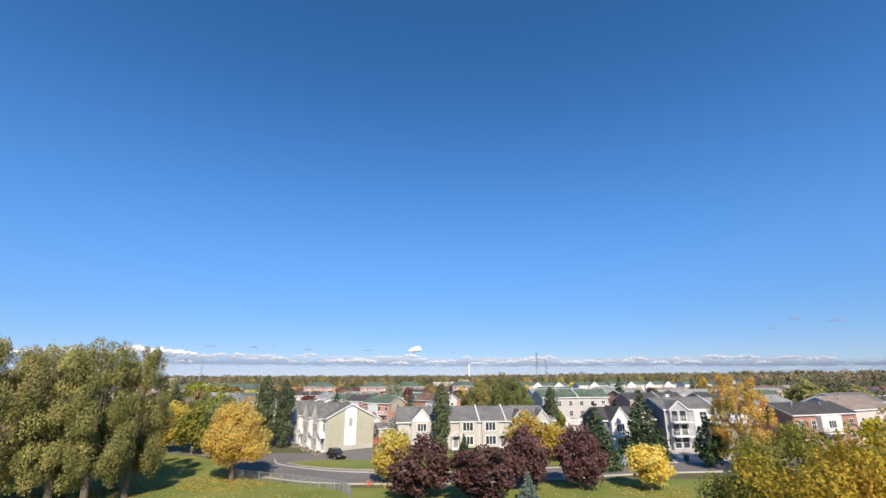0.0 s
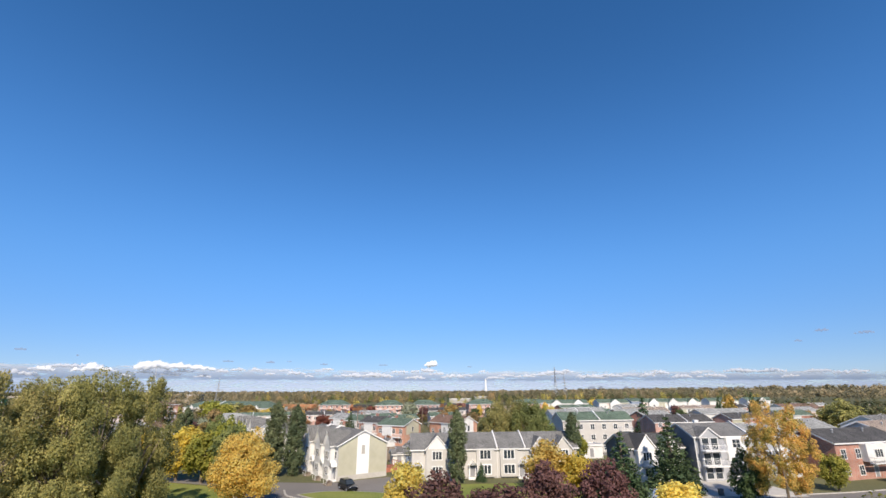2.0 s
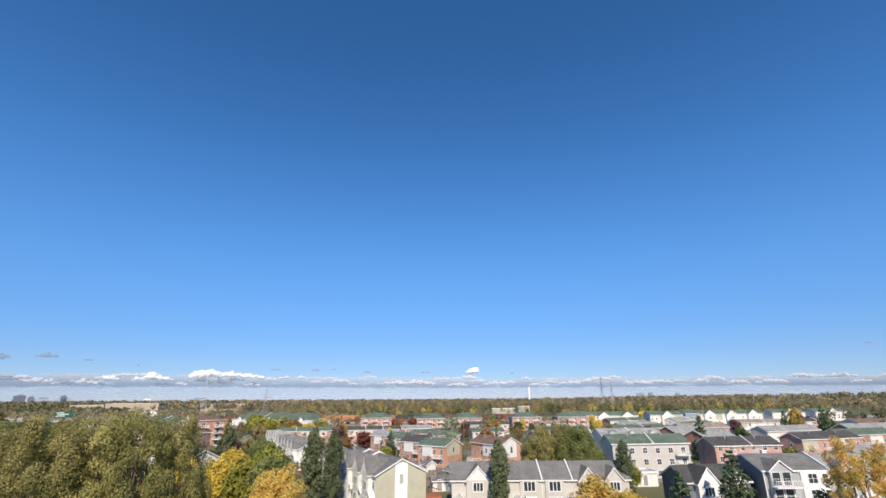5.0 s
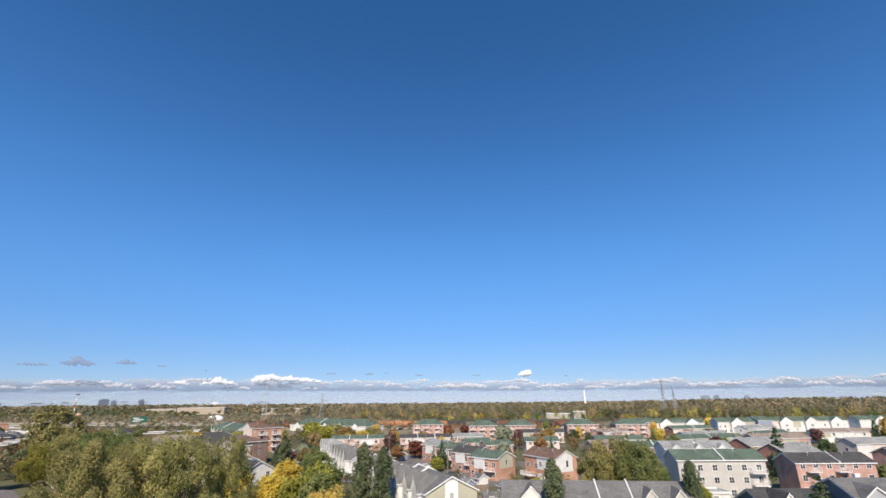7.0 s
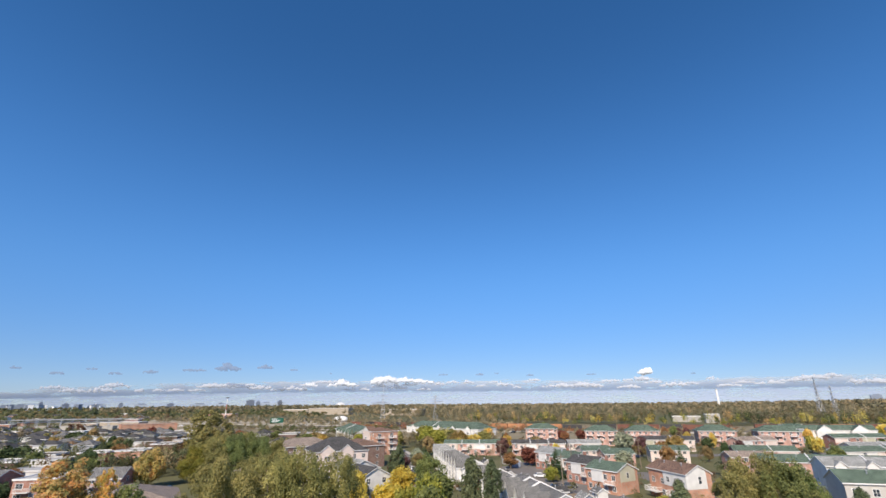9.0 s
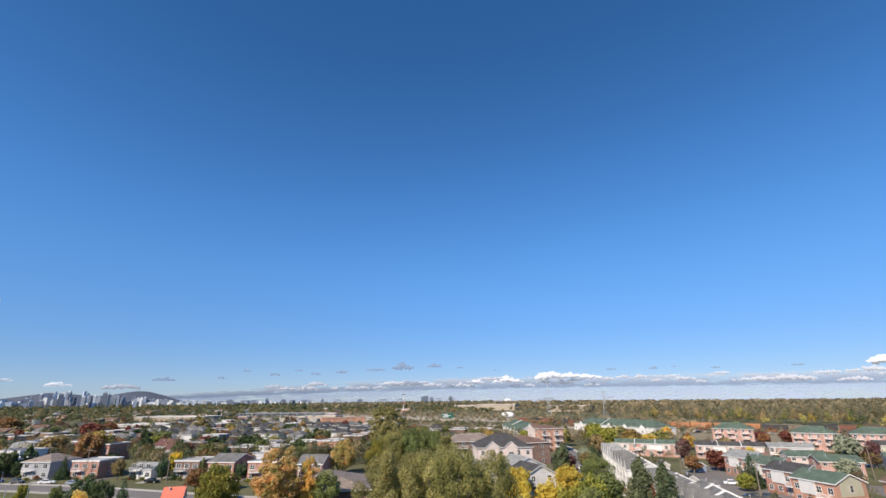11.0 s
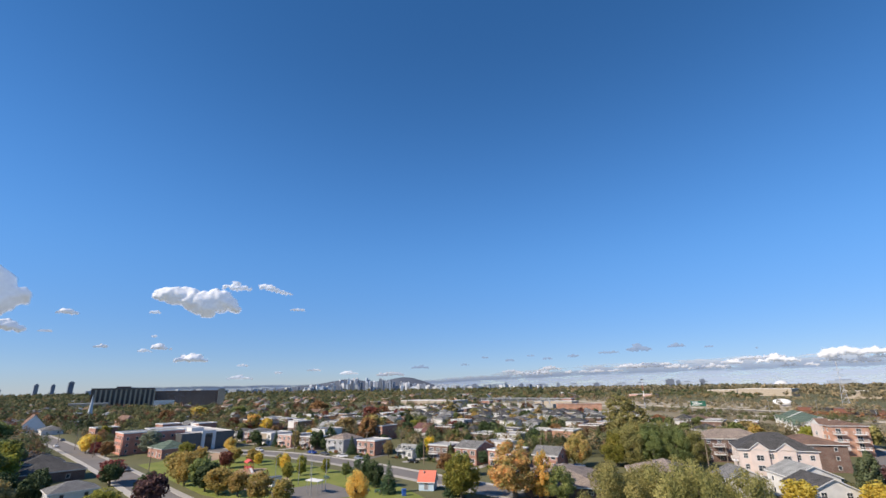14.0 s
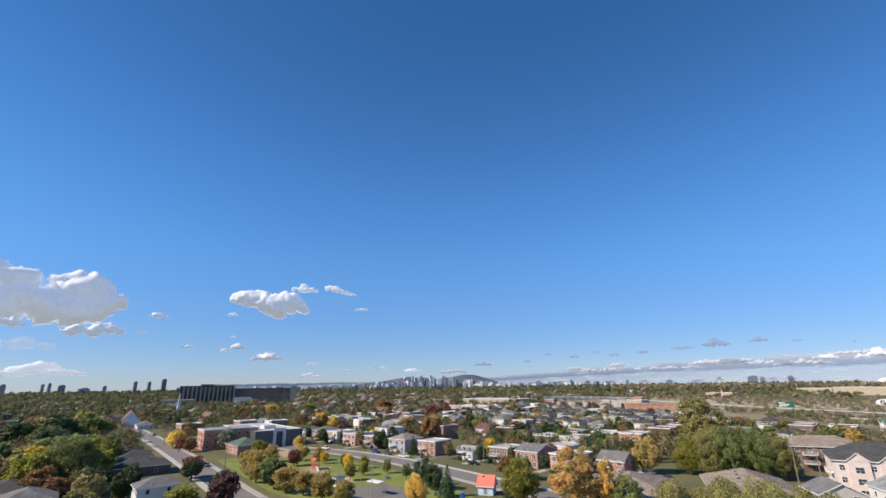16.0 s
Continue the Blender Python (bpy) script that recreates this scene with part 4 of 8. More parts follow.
def extrude_profile(bm, prof, half_lo, half_hi, z_lo, z_hi):
    """A side outline (x, z) swept across the width, narrowing from half_lo at z_lo to half_hi at z_hi."""
    def half(z):
        return half_lo + (half_hi - half_lo) * min(max((z - z_lo) / (z_hi - z_lo), 0), 1)
    a = [bm.verts.new((x, -half(z), z)) for x, z in prof]
    b = [bm.verts.new((x, half(z), z)) for x, z in prof]
    n = len(prof)
    bm.faces.new(a)
    bm.faces.new(list(reversed(b)))
    for i in range(n):
        bm.faces.new((a[(i + 1) % n], a[i], b[i], b[(i + 1) % n]))
    bmesh.ops.recalc_face_normals(bm, faces=bm.faces)


def car_proto(kind):
    key = ("car", kind)
    if key in MESHES:
        return MESHES[key]
    tall = 1.72 if kind == "suv" else 1.45
    deck = 1.02 if kind == "suv" else 0.92
    bm = bmesh.new()
    extrude_profile(bm, [(-2.2, 0.32), (2.2, 0.32), (2.3, 0.55), (2.2, deck - 0.2), (1.0, deck), (-2.1, deck), (-2.28, 0.7)], 0.9, 0.86, 0.5, deck)
    bmesh.ops.bevel(bm, geom=bm.edges[:], offset=0.05, segments=1, affect="EDGES")
    body = finish(bm, "body", PAINT["black"])
    rear = -2.0 if kind == "suv" else -1.75
    bm = bmesh.new()
    extrude_profile(bm, [(rear, deck - 0.02), (1.05, deck - 0.02), (0.35, tall - 0.06), (rear + (0.25 if kind == "suv" else 0.6), tall - 0.06)], 0.82, 0.66, deck, tall)
    cabin = finish(bm, "cabin", PAINT["black"])
    # one pane for the front, the back and each side, a little proud of the cabin
    z0, z1, back = deck + 0.03, tall - 0.1, rear + (0.25 if kind == "suv" else 0.6)
    glass = {}
    for name, ring in (("windscreen", [(1.03, -0.74, z0), (1.03, 0.74, z0), (0.41, 0.6, z1), (0.41, -0.6, z1)]), ("rear_window", [(rear + 0.03, 0.7, z0), (rear + 0.03, -0.7, z0), (back - 0.05, -0.58, z1), (back - 0.05, 0.58, z1)]),
                       ("side_window", [(rear + 0.35, -0.815, z0), (0.82, -0.815, z0), (0.32, -0.685, z1), (back + 0.12, -0.685, z1)])):
        bm = bmesh.new()
        pts = [Vector(p) for p in ring]
        nrm = (pts[1] - pts[0]).cross(pts[3] - pts[0]).normalized() * 0.02
        low, high = [bm.verts.new(p - nrm) for p in pts], [bm.verts.new(p + nrm) for p in pts]
        bm.faces.new(high)
        for i in range(4):
            bm.faces.new((low[i], low[(i + 1) % 4], high[(i + 1) % 4], high[i]))
        glass[name] = finish(bm, name, GLASS)
    bm = bmesh.new()
    extrude_profile(bm, [(rear + (0.2 if kind == "suv" else 0.55), tall - 0.058), (0.4, tall - 0.058), (0.2, tall), (rear + (0.35 if kind == "suv" else 0.75), tall)], 0.68, 0.62, tall - 0.06, tall)
    top = finish(bm, "car_roof", PAINT["black"])
    bm = bmesh.new()
    rod(bm, (0, -0.11, 0), (0, 0.11, 0), 0.34, 0.34, 14)
    tyre = finish(bm, "tyre", RUBBER)
    bm = bmesh.new()
    rod(bm, (0, -0.12, 0), (0, 0.12, 0), 0.2, 0.2, 10)
    rim = finish(bm, "rim", STEEL)
    lamps = []
    for x, mat in ((2.16, LAMP_CLEAR), (-2.2, LAMP_RED)):
        bm = bmesh.new()
        block(bm, x, x + 0.07, -0.2, 0.2, 0.62, 0.78)
        lamps.append(finish(bm, "lamp", mat))
    MESHES[key] = (body, cabin, glass, top, tyre, rim, lamps)
    return MESHES[key]


def car(x, y, ang, paint, kind="sedan", where="parked on the asphalt"):
    body, cabin, glass, top, tyre, rim, lamps = car_proto(kind)
    ob = root("car", x, y, ang, 0.05)
    for name, me in (("body", body), ("cabin", cabin), ("car_roof", top)):
        p = new(name, me)
        p.parent = ob
        p.material_slots[0].link = "OBJECT"
        p.material_slots[0].material = PAINT[paint]
    for name, turn in (("windscreen", 1), ("rear_window", 1), ("side_window", 1), ("side_window", -1)):
        p = new(name, glass[name])
        p.parent = ob
        p.scale = (1, turn, 1)
    for wx in (-1.4, 1.4):
        for wy in (-0.82, 0.82):
            w = new("wheel", tyre)
            w.parent = ob
            w.location = (wx, wy, 0.34)
            r = new("rim", rim)
            r.parent = w
    for me, name in zip(lamps, ("headlight", "tail_light")):
        for wy in (-0.62, 0.62):
            p = new(name, me)
            p.parent = ob
            p.location = (0, wy, 0)
    return tagged(ob, f"{paint} {'sport utility vehicle' if kind == 'suv' else 'passenger car'} {where}", "car")


# ---- poles and masts ----
def lamp_post(x, y, h=9.0, ang=0, arm=1.8, mat=None, label="grey metal street lamp beside the road"):
    ob = root("street_lamp", x, y, ang)
    bm = bmesh.new()
    rod(bm, (0, 0, -0.3), (0, 0, h), 0.11, 0.06, 8)
    part("pole", bm, mat or STEEL, ob)
    bm = bmesh.new()
    rod(bm, (0, 0, h - 0.1), (arm, 0, h + 0.35), 0.05, 0.04, 6)
    part("arm", bm, mat or STEEL, ob)
    bm = bmesh.new()
    block(bm, arm - 0.1, arm + 0.6, -0.16, 0.16, h + 0.27, h + 0.42)
    part("lamp_head", bm, DARK_METAL, ob)
    return tagged(ob, label, "street lamp")


def utility_pole(x, y, h=10.5, ang=0):
    ob = root("utility_pole", x, y, ang)
    bm = bmesh.new()
    rod(bm, (0, 0, -0.3), (0, 0, h), 0.17, 0.1, 8)
    part("pole", bm, WOOD, ob)
    bm = bmesh.new()
    block(bm, -1.1, 1.1, -0.06, 0.06, h - 0.8, h - 0.66)
    part("crossarm", bm, WOOD, ob)
    for xx in (-1.0, -0.35, 0.35, 1.0):
        bm = bmesh.new()
        rod(bm, (xx, 0, h - 0.66), (xx, 0, h - 0.45), 0.05, 0.03, 6)
        part("insulator", bm, STEEL, ob)
    return tagged(ob, "weathered wooden utility pole with a crossarm", "utility pole")


def pylon(x, y, h, ang, base=7.0):
    """A lattice tower of angle bars with three pairs of arms."""
    ob = root("transmission_tower", x, y, ang)
    bm = bmesh.new()
    levels = [0, 0.14, 0.28, 0.42, 0.56, 0.68, 0.8, 0.9, 1.0]

    def half(k):
        return base / 2 * (1 - k / 0.62 * 0.8) if k < 0.62 else base / 2 * 0.2 * (1 - (k - 0.62) / 0.38 * 0.7)
    for a, b in zip(levels, levels[1:]):
        pa = [(sx * half(a), sy * half(a), a * h) for sx, sy in ((-1, -1), (1, -1), (1, 1), (-1, 1))]
        pb = [(sx * half(b), sy * half(b), b * h) for sx, sy in ((-1, -1), (1, -1), (1, 1), (-1, 1))]
        for i in range(4):
            j = (i + 1) % 4
            rod(bm, pa[i], pb[i], 0.16, None, 4)
            rod(bm, pa[i], pb[j], 0.09, None, 4)
            rod(bm, pa[j], pb[i], 0.09, None, 4)
            rod(bm, pb[i], pb[j], 0.09, None, 4)
    part("lattice", bm, STEEL, ob)
    for k, s in ((0.68, 5.5), (0.8, 4.6), (0.92, 3.6)):
        for sgn in (-1, 1):
            bm = bmesh.new()
            rod(bm, (0, 0.3, k * h), (sgn * s, 0, k * h + 0.3), 0.1, None, 4)
            rod(bm, (0, -0.3, k * h), (sgn * s, 0, k * h + 0.3), 0.1, None, 4)
            rod(bm, (0, 0, k * h + 1.6), (sgn * s, 0, k * h + 0.3), 0.08, None, 4)
            part("arm", bm, STEEL, ob)
    return tagged(ob, "grey steel lattice power transmission tower", "transmission tower")


# ---- clouds ----
def cloud(az, el, wide, tall, seed, puffs=None, far=4000, cell=11.0, label="white cumulus cloud with a grey base", mat=None, rough=0.16, flat=0.5, long=1.3):
    """A heap of billows, closed behind, thinning towards its rim. az: degrees to the left of north; el: of its base, in degrees.
    puffs: (across, up, size) in shares of half the width, the height and the height."""
    rng = np.random.default_rng(seed)
    a = radians(az)
    c = Vector((-math.sin(a) * far, math.cos(a) * far, 26 + math.tan(radians(el)) * far))
    if puffs is None:
        puffs = []
        for i in range(max(7, int(9 * wide / tall))):
            u = rng.uniform(-0.9, 0.9)
            top = (1 - abs(u) ** 2.2) * rng.uniform(0.35, 0.8)
            puffs.append((u, rng.uniform(0.12, max(0.14, top)), rng.uniform(0.14, 0.32) * (1.1 - 0.5 * abs(u))))
    px = np.array([u * wide / 2 for u, v, r in puffs])
    pz = np.array([v * tall for u, v, r in puffs])
    pr = np.array([r * tall for u, v, r in puffs])
    deep = rng.uniform(-0.05, 0.14, len(puffs)) * tall
    m = 0.3 * tall
    nx, nz = int((wide + 2 * m) / cell) + 1, int((tall + 2 * m) / cell) + 1
    gx, gz = np.meshgrid(np.linspace(-wide / 2 - m, wide / 2 + m, nx), np.linspace(-m, tall + m, nz), indexing="ij")
    warp = np.array([[noise.fractal(Vector((x / tall * 2.6 + seed, z / tall * 2.6, k)), 1.0, 2.1, 5) for k in (0.0, 7.0)] for x, z in zip(gx.ravel(), gz.ravel())]).reshape(nx, nz, 2)
    wx, wz = gx + warp[..., 0] * rough * tall, gz + warp[..., 1] * rough * tall
    q = 1 - ((wx[..., None] - px) / (long * pr)) ** 2 - ((wz[..., None] - pz) / np.where(wz[..., None] < pz, pr * (1 - flat * 0.5), pr)) ** 2
    cover = q.max(-1) + 0.35 * warp[..., 0]
    front = ((np.clip(0.3 * deep + pr * 1.1 * np.sqrt(np.clip(q, 0, 1)), 0, None) ** 3).sum(-1)) ** (1 / 3)
    front = np.where(cover > 0, front, 0) * np.clip(cover / 0.25, 0, 1) + 0.03 * tall * warp[..., 1] * np.clip(cover, 0, 1)
    keep = cover > 0
    verts, faces, vals, index = [], [], [], {}
    for side, scale in ((0, -1.0), (1, 0.9)):
        for i in range(nx - 1):
            for k in range(nz - 1):
                ring = ((i, k), (i + 1, k), (i + 1, k + 1), (i, k + 1))
                if not any(keep[p] for p in ring):
                    continue
                ids = []
                for p in ring:
                    if (side, p) not in index:
                        index[(side, p)] = len(verts)
                        verts.append((gx[p], scale * max(front[p], 0.0) if side else scale * front[p], gz[p]))
                        vals.append(float(np.clip(cover[p], 0, 1)))
                    ids.append(index[(side, p)])
                faces.append(ids if side == 0 else ids[::-1])
    me = bpy.data.meshes.new("cloud")
    me.from_pydata(verts, [], faces)
    me.attributes.new("cover", "FLOAT", "POINT").data.foreach_set("value", vals)
    me.polygons.foreach_set("use_smooth", [True] * len(faces))
    me.materials.append(mat or CLOUD)
    ob = new("cloud", me)
    ob.matrix_world = Matrix.Translation(c) @ Matrix.Rotation(a, 4, "Z")
    return tagged(ob, label, "cloud", kind="structure")


# ---- ground ----
bm = bmesh.new()
bmesh.ops.create_circle(bm, cap_ends=True, radius=4900, segments=96)
tagged(part("ground", bm, GRASS), "grass-covered flat ground out to the horizon", "ground", kind="structure")

COURT = [(-37, 78), (-33.5, 87), (-23.5, 86.3), (-13.5, 92.5), (-6, 88), (-3, 70), (-6, 64), (-16, 65), (-28, 69)]
sheet("road", COURT, 0.045, ASPHALT, "grey asphalt court in front of the townhouses", "road")
ribbon("path", [(-92, 92), (-70, 93), (-56, 89.5), (-44, 86), (-35, 82)], 1.6, 1.6, 0.06, ASPHALT, "narrow grey asphalt path across the lawn", "path")
FRONT = [(-33, 78), (-29, 71.5), (-16, 64.8), (0, 64), (16, 66.5), (31, 70), (50, 72), (74, 77), (110, 92)]
street("road", FRONT, 7.5, "grey asphalt residential street", walk_left=False, walk_right=False)
ISLE = [(-25.6, 76), (-22.5, 73.4), (-18, 71.3), (-13, 70), (-8.5, 69.8), (-7.4, 71.5), (-8, 75), (-12, 77.3), (-17, 78.4), (-22, 78.2)]
sheet("kerb", [(-16.5 + (x + 16.5) * 1.05, 74.2 + (y - 74.2) * 1.09) for x, y in ISLE], 0.16, CONCRETE, "pale concrete kerb round the grass island", "kerb")
sheet("lawn", ISLE, 0.2, LAWN, "short green lawn island with a kerb", "lawn")
sheet("lawn", [(-95, 25), (60, 25), (60, 62), (30, 62.5), (12, 59.5), (0, 57.5), (-12, 58), (-22, 63), (-31, 68.5), (-36, 77), (-46, 84), (-58, 88), (-95, 90)], 0.03, LAWN, "green park lawn with scattered fallen leaves", "lawn")
sheet("verge", [(-26, 88), (-36, 105), (-38.5, 104), (-34, 88.5)], 0.1, GRASS, "planted front verge beside the townhouse row", "lawn")
sheet("driveway", [(40, 74.5), (56, 75.5), (55, 91), (43, 87.5)], 0.055, CONCRETE, "pale concrete driveway before the balcony house", "driveway")
sheet("lawn", [(-8, 84.5), (24, 87.5), (25, 75), (8, 70.5), (-2.5, 69)], 0.07, LAWN, "front lawn before the townhouses", "lawn")
BACK = [(-64, 128), (-88, 161), (-107, 187), (-128, 214), (-160, 250)]
street("road", BACK, 7.5, "grey asphalt street lined with parked cars")
ALLEY = [(-24, 118), (-38, 150), (-52, 176), (-62, 205)]
ribbon("road", ALLEY, 4, 4, 0.05, ASPHALT, "grey asphalt yard between brick townhouses", "road")
sheet("yard", [(-34, 132), (-27, 127), (-12, 141), (-26, 160), (-44, 186), (-60, 200), (-66, 188), (-54, 168)], 0.045, ASPHALT, "worn grey asphalt yard behind the townhouses", "yard")
sheet("yard", [(6, 150), (16, 142), (24, 147), (14, 176), (-6, 196), (-22, 192)], 0.045, ASPHALT, "worn grey asphalt yard behind the brick houses", "yard")
ribbon("road", [(-40, 238), (10, 262), (70, 290), (140, 310)], 5, 5, 0.05, ASPHALT, "grey asphalt parking lane before the apartments", "road")
ribbon("road", [(20, 112), (28, 124), (58, 131), (100, 140)], 3, 3, 0.05, ASPHALT, "grey asphalt lane behind the houses", "road")
PARK_ROAD = [(-345, -84), (-290, -57), (-251, -33), (-228, -6), (-198, 18), (-166, 36.5), (-140, 50), (-112, 66)]
street("road", PARK_ROAD, 9, "grey asphalt street along the park")
AVENUE = [(-70, 15), (-105, -5), (-146, -29), (-208, -63), (-300, -116), (-414, -184), (-560, -270)]
street("road", AVENUE, 8, "grey asphalt avenue with pale kerbs")
sheet("lawn", [(-120, 4), (-148, -20), (-215, -56), (-238, -35), (-214, -9), (-183, 13), (-150, 32), (-122, 38)], 0.06, LAWN, "green park lawn with young trees", "lawn")
sheet("court", [(-128, 2), (-146, -3), (-152, 14), (-132, 24)], 0.09, ASPHALT, "grey asphalt sports court in the park", "court")
sheet("sandpit", [(-150, -10), (-163, -9), (-166, 2), (-152, 4)], 0.1, SAND, "tan sand play area", "sandpit")
sheet("sandpit", [(-178, -18), (-190, -15), (-188, -6), (-176, -8)], 0.1, SAND, "tan sand play area", "sandpit")
sheet("yard", [(-218, -48), (-242, -32), (-232, -20), (-205, -36)], 0.09, SAND, "beige paved school yard", "yard")
sheet("car_park", [(-128, 78), (-162, 84), (-166, 100), (-140, 104), (-130, 94)], 0.06, ASPHALT, "grey asphalt car park beside low buildings", "car park")
sheet("field", [(-800, 330), (-330, 300), (-130, 330), (-80, 325), (40, 332), (70, 372), (250, 420), (600, 480), (600, 540), (-300, 560), (-800, 640)], 0.04, DRYGRASS, "dry grass along the railway and the highway", "field")
HIGHWAY = [(-900, 420), (-620, 400), (-471, 392), (-308, 384), (-160, 405), (40, 440)]
ribbon("road", HIGHWAY, 9, 9, 0.12, ASPHALT, "wide grey asphalt highway", "road")
ribbon("barrier", HIGHWAY, -9.5, 10, 0.95, CONCRETE, "pale concrete highway barrier", "barrier", 1.2)
ribbon("road", [(-1000, 640), (-711, 600), (-468, 560), (-250, 520)], 14, 14, 0.12, ASPHALT, "wide grey asphalt highway", "road")
ribbon("barrier", [(-1000, 618), (-711, 578), (-468, 540), (-250, 500)], 0.3, 0.3, 1.0, CONCRETE, "pale concrete highway barrier", "barrier", 1.2)
for off, wide in ((52, 6), (92, 5), (128, 7)):
    lane = [(-900, 408 + off), (-700, 398 + off), (-520, 392 + off), (-380, 396 + off), (-250, 412 + off)]
    ribbon("road", lane, wide, wide, 0.11, ASPHALT, "grey asphalt ramp of the highway", "road")
    ribbon("barrier", lane, -wide - 0.3, wide + 0.9, 1.1, CONCRETE, "pale concrete highway barrier", "barrier", 1.2)
RAIL = [(-420, 440), (-150, 436), (20, 452), (180, 480), (420, 520)]
for k in (-9, 0, 9):
    ribbon("track", RAIL, k + 1.6, -k + 1.6, 0.25, speckled("ballast", (0.13, 0.11, 0.095), (0.22, 0.19, 0.165), 0.4), "brown railway track ballast", "railway")
    for s in (-0.72, 0.72):
        ribbon("rail", RAIL, k + s + 0.05, -k - s + 0.05, 0.42, DARK_METAL, "steel rail on the ballast", "railway", 0.17)

# ---- townhouse row with the cream gable end ----
rowa = root("townhouse_row", -18.3 - 0.588 * 12, 91.0 + 0.809 * 12, -54)
walls(rowa, -12, 12, -5.2, 5.2, 6.2, 8.7, WHITE_SIDING)
gable_roof(rowa, -12, 12, -5.2, 5.2, 6.2, 8.7, SHINGLE["grey"])
bm = bmesh.new()
for ya, yb, m in ((-5.2, -1.3, 0), (1.3, 5.2, 0)):
    za, zb = (6.2, 8.07) if ya < 0 else (8.07, 6.2)
    v = [bm.verts.new((12.04, y, z)) for y, z in ((ya, 0.9), (yb, 0.9), (yb, zb), (ya, za))]
    u = [bm.verts.new((12.0, p.co.y, p.co.z)) for p in v]
    bm.faces.new(v)
    for i in range(4):
        bm.faces.new((v[i], u[i], u[(i + 1) % 4], v[(i + 1) % 4]))
part("cladding", bm, CREAM_SIDING, rowa, "cream siding on the gable end")
bm = bmesh.new()
block(bm, 12.0, 12.06, -5.2, 5.2, 0, 0.9)
block(bm, 12.0, 12.1, -5.25, -5.1, 0, 6.2)
block(bm, 12.0, 12.1, 5.1, 5.25, 0, 6.2)
part("plinth", bm, CONCRETE, rowa, "pale foundation strip and corner boards")
bm = bmesh.new()
block(bm, 12.0, 12.05, -1.3, 1.3, 0.9, 8.05)
part("centre_panel", bm, TRIM, rowa, "white upright centre panel")
bm = bmesh.new()
prism(bm, [(12.05, -0.36), (12.11, -0.36), (12.11, 0.36), (12.05, 0.36)], 4.5, 6.1)
for k in range(9):
    block(bm, 12.11, 12.14, -0.3, 0.3, 4.6 + 0.165 * k, 4.68 + 0.165 * k)
part("gable_vent", bm, CONCRETE, rowa, "pale louvred gable vent")
for i, x in enumerate((-8.6, -3.2, 3.2, 8.6)):
    bay(rowa, x, -5.2, 3.2, 0.9, 6.3, 8.6, WHITE_SIDING, SHINGLE["grey"])
for x in (-10.9, -5.9, 0.0, 5.9, 10.9):
    canopy(rowa, x, -5.2, 2.6)
    door_leaf(rowa, x, -5.2)
    window(rowa, x, -5.2, 3.9, 0, 0.9, 1.2, 1)
party_wall(rowa, 0, -5.2, 5.2, 6.2, 8.7)
party_wall(rowa, -6, -5.2, 5.2, 6.2, 8.7)
windows_on(rowa, "b", -12, 12, -5.2, 5.2, 2, 6, True)
tagged(rowa, "white townhouse row with cream gable end and grey roof", "townhouse")
rowa2 = house("townhouse_row", -40.2, 121.2, -54, 20, 10, 6.2, 8.6, WHITE_SIDING, "grey", "white townhouse row with grey shingle roof behind the court", "townhouse", near=False, front=0, back=4, ends=1)
for k in range(4):
    bay(rowa2, -7.5 + 5 * k, -5, 3.0, 0.9, 6.2, 8.3, WHITE_SIDING, SHINGLE["grey"], near=False)
party_wall(rowa2, 0, -5, 5, 6.2, 8.6)
for i in range(4):
    a = -20.6 - 0.588 * (1 + 5.8 * i)
    b = 85.2 + 0.809 * (1 + 5.8 * i)
    st = root("porch_steps", a - 1.6, b - 1.2, -54)
    for s in range(4):
        bm = bmesh.new()
        block(bm, -0.7, 0.7, -1.2 + 0.3 * s, -0.9 + 0.3 * s, -0.1, 0.18 * (s + 1))
        part("step", bm, WOOD, st)
    for xx in (-0.7, 0.64):
        bm = bmesh.new()
        slab(bm, [(xx, -1.2, 1.0), (xx + 0.06, -1.2, 1.0), (xx + 0.06, 0, 1.7), (xx, 0, 1.7)], 0.07)
        block(bm, xx, xx + 0.06, -1.2, -1.14, 0, 0.95)
        block(bm, xx, xx + 0.06, -0.06, 0, 0, 1.62)
        part("handrail", bm, TRIM, st)
    tagged(st, "weathered wooden porch steps with handrails", "steps", "townhouse porch steps")

# ---- townhouse row that faces the court ----
rowb = root("townhouse_row", 7.4, 96.2, 6.2)
walls(rowb, -16.5, 16.5, -4.5, 4.5, 5.3, 7.8, BEIGE_SIDING)
gable_roof(rowb, -16.5, 16.5, -4.5, 4.5, 5.3, 7.8, SHINGLE["grey"])
for x, e, p in ((-11.6, 5.4, 7.7), (8.8, 5.2, 7.3), (13.6, 5.2, 7.3)):
    bay(rowb, x, -4.5, 4.3 if x < 0 else 3.4, 0.8, e, p, BEIGE_SIDING, SHINGLE["grey"], gable_trim=x < 0)
for x in (-2.1, 2.6):
    bm = bmesh.new()
    block(bm, x - 1.75, x + 1.75, -5.0, -4.5, 0.3, 5.25)
    part("bay", bm, BEIGE_SIDING, rowb, "shallow siding-clad bay")
    bm = bmesh.new()
    block(bm, x - 1.85, x + 1.85, -5.12, -4.45, 5.2, 5.36)
    part("eaves_board", bm, TRIM, rowb, "white eaves board")
    for z in (0.9, 3.55):
        window(rowb, x, -5.0, z, 0, 2.0, 1.5, 3)
for x in (-15.2, -8.2, -4.6, 5.2, 11.2, 16.0):
    canopy(rowb, x, -4.5, 2.5)
    door_leaf(rowb, x, -4.5)
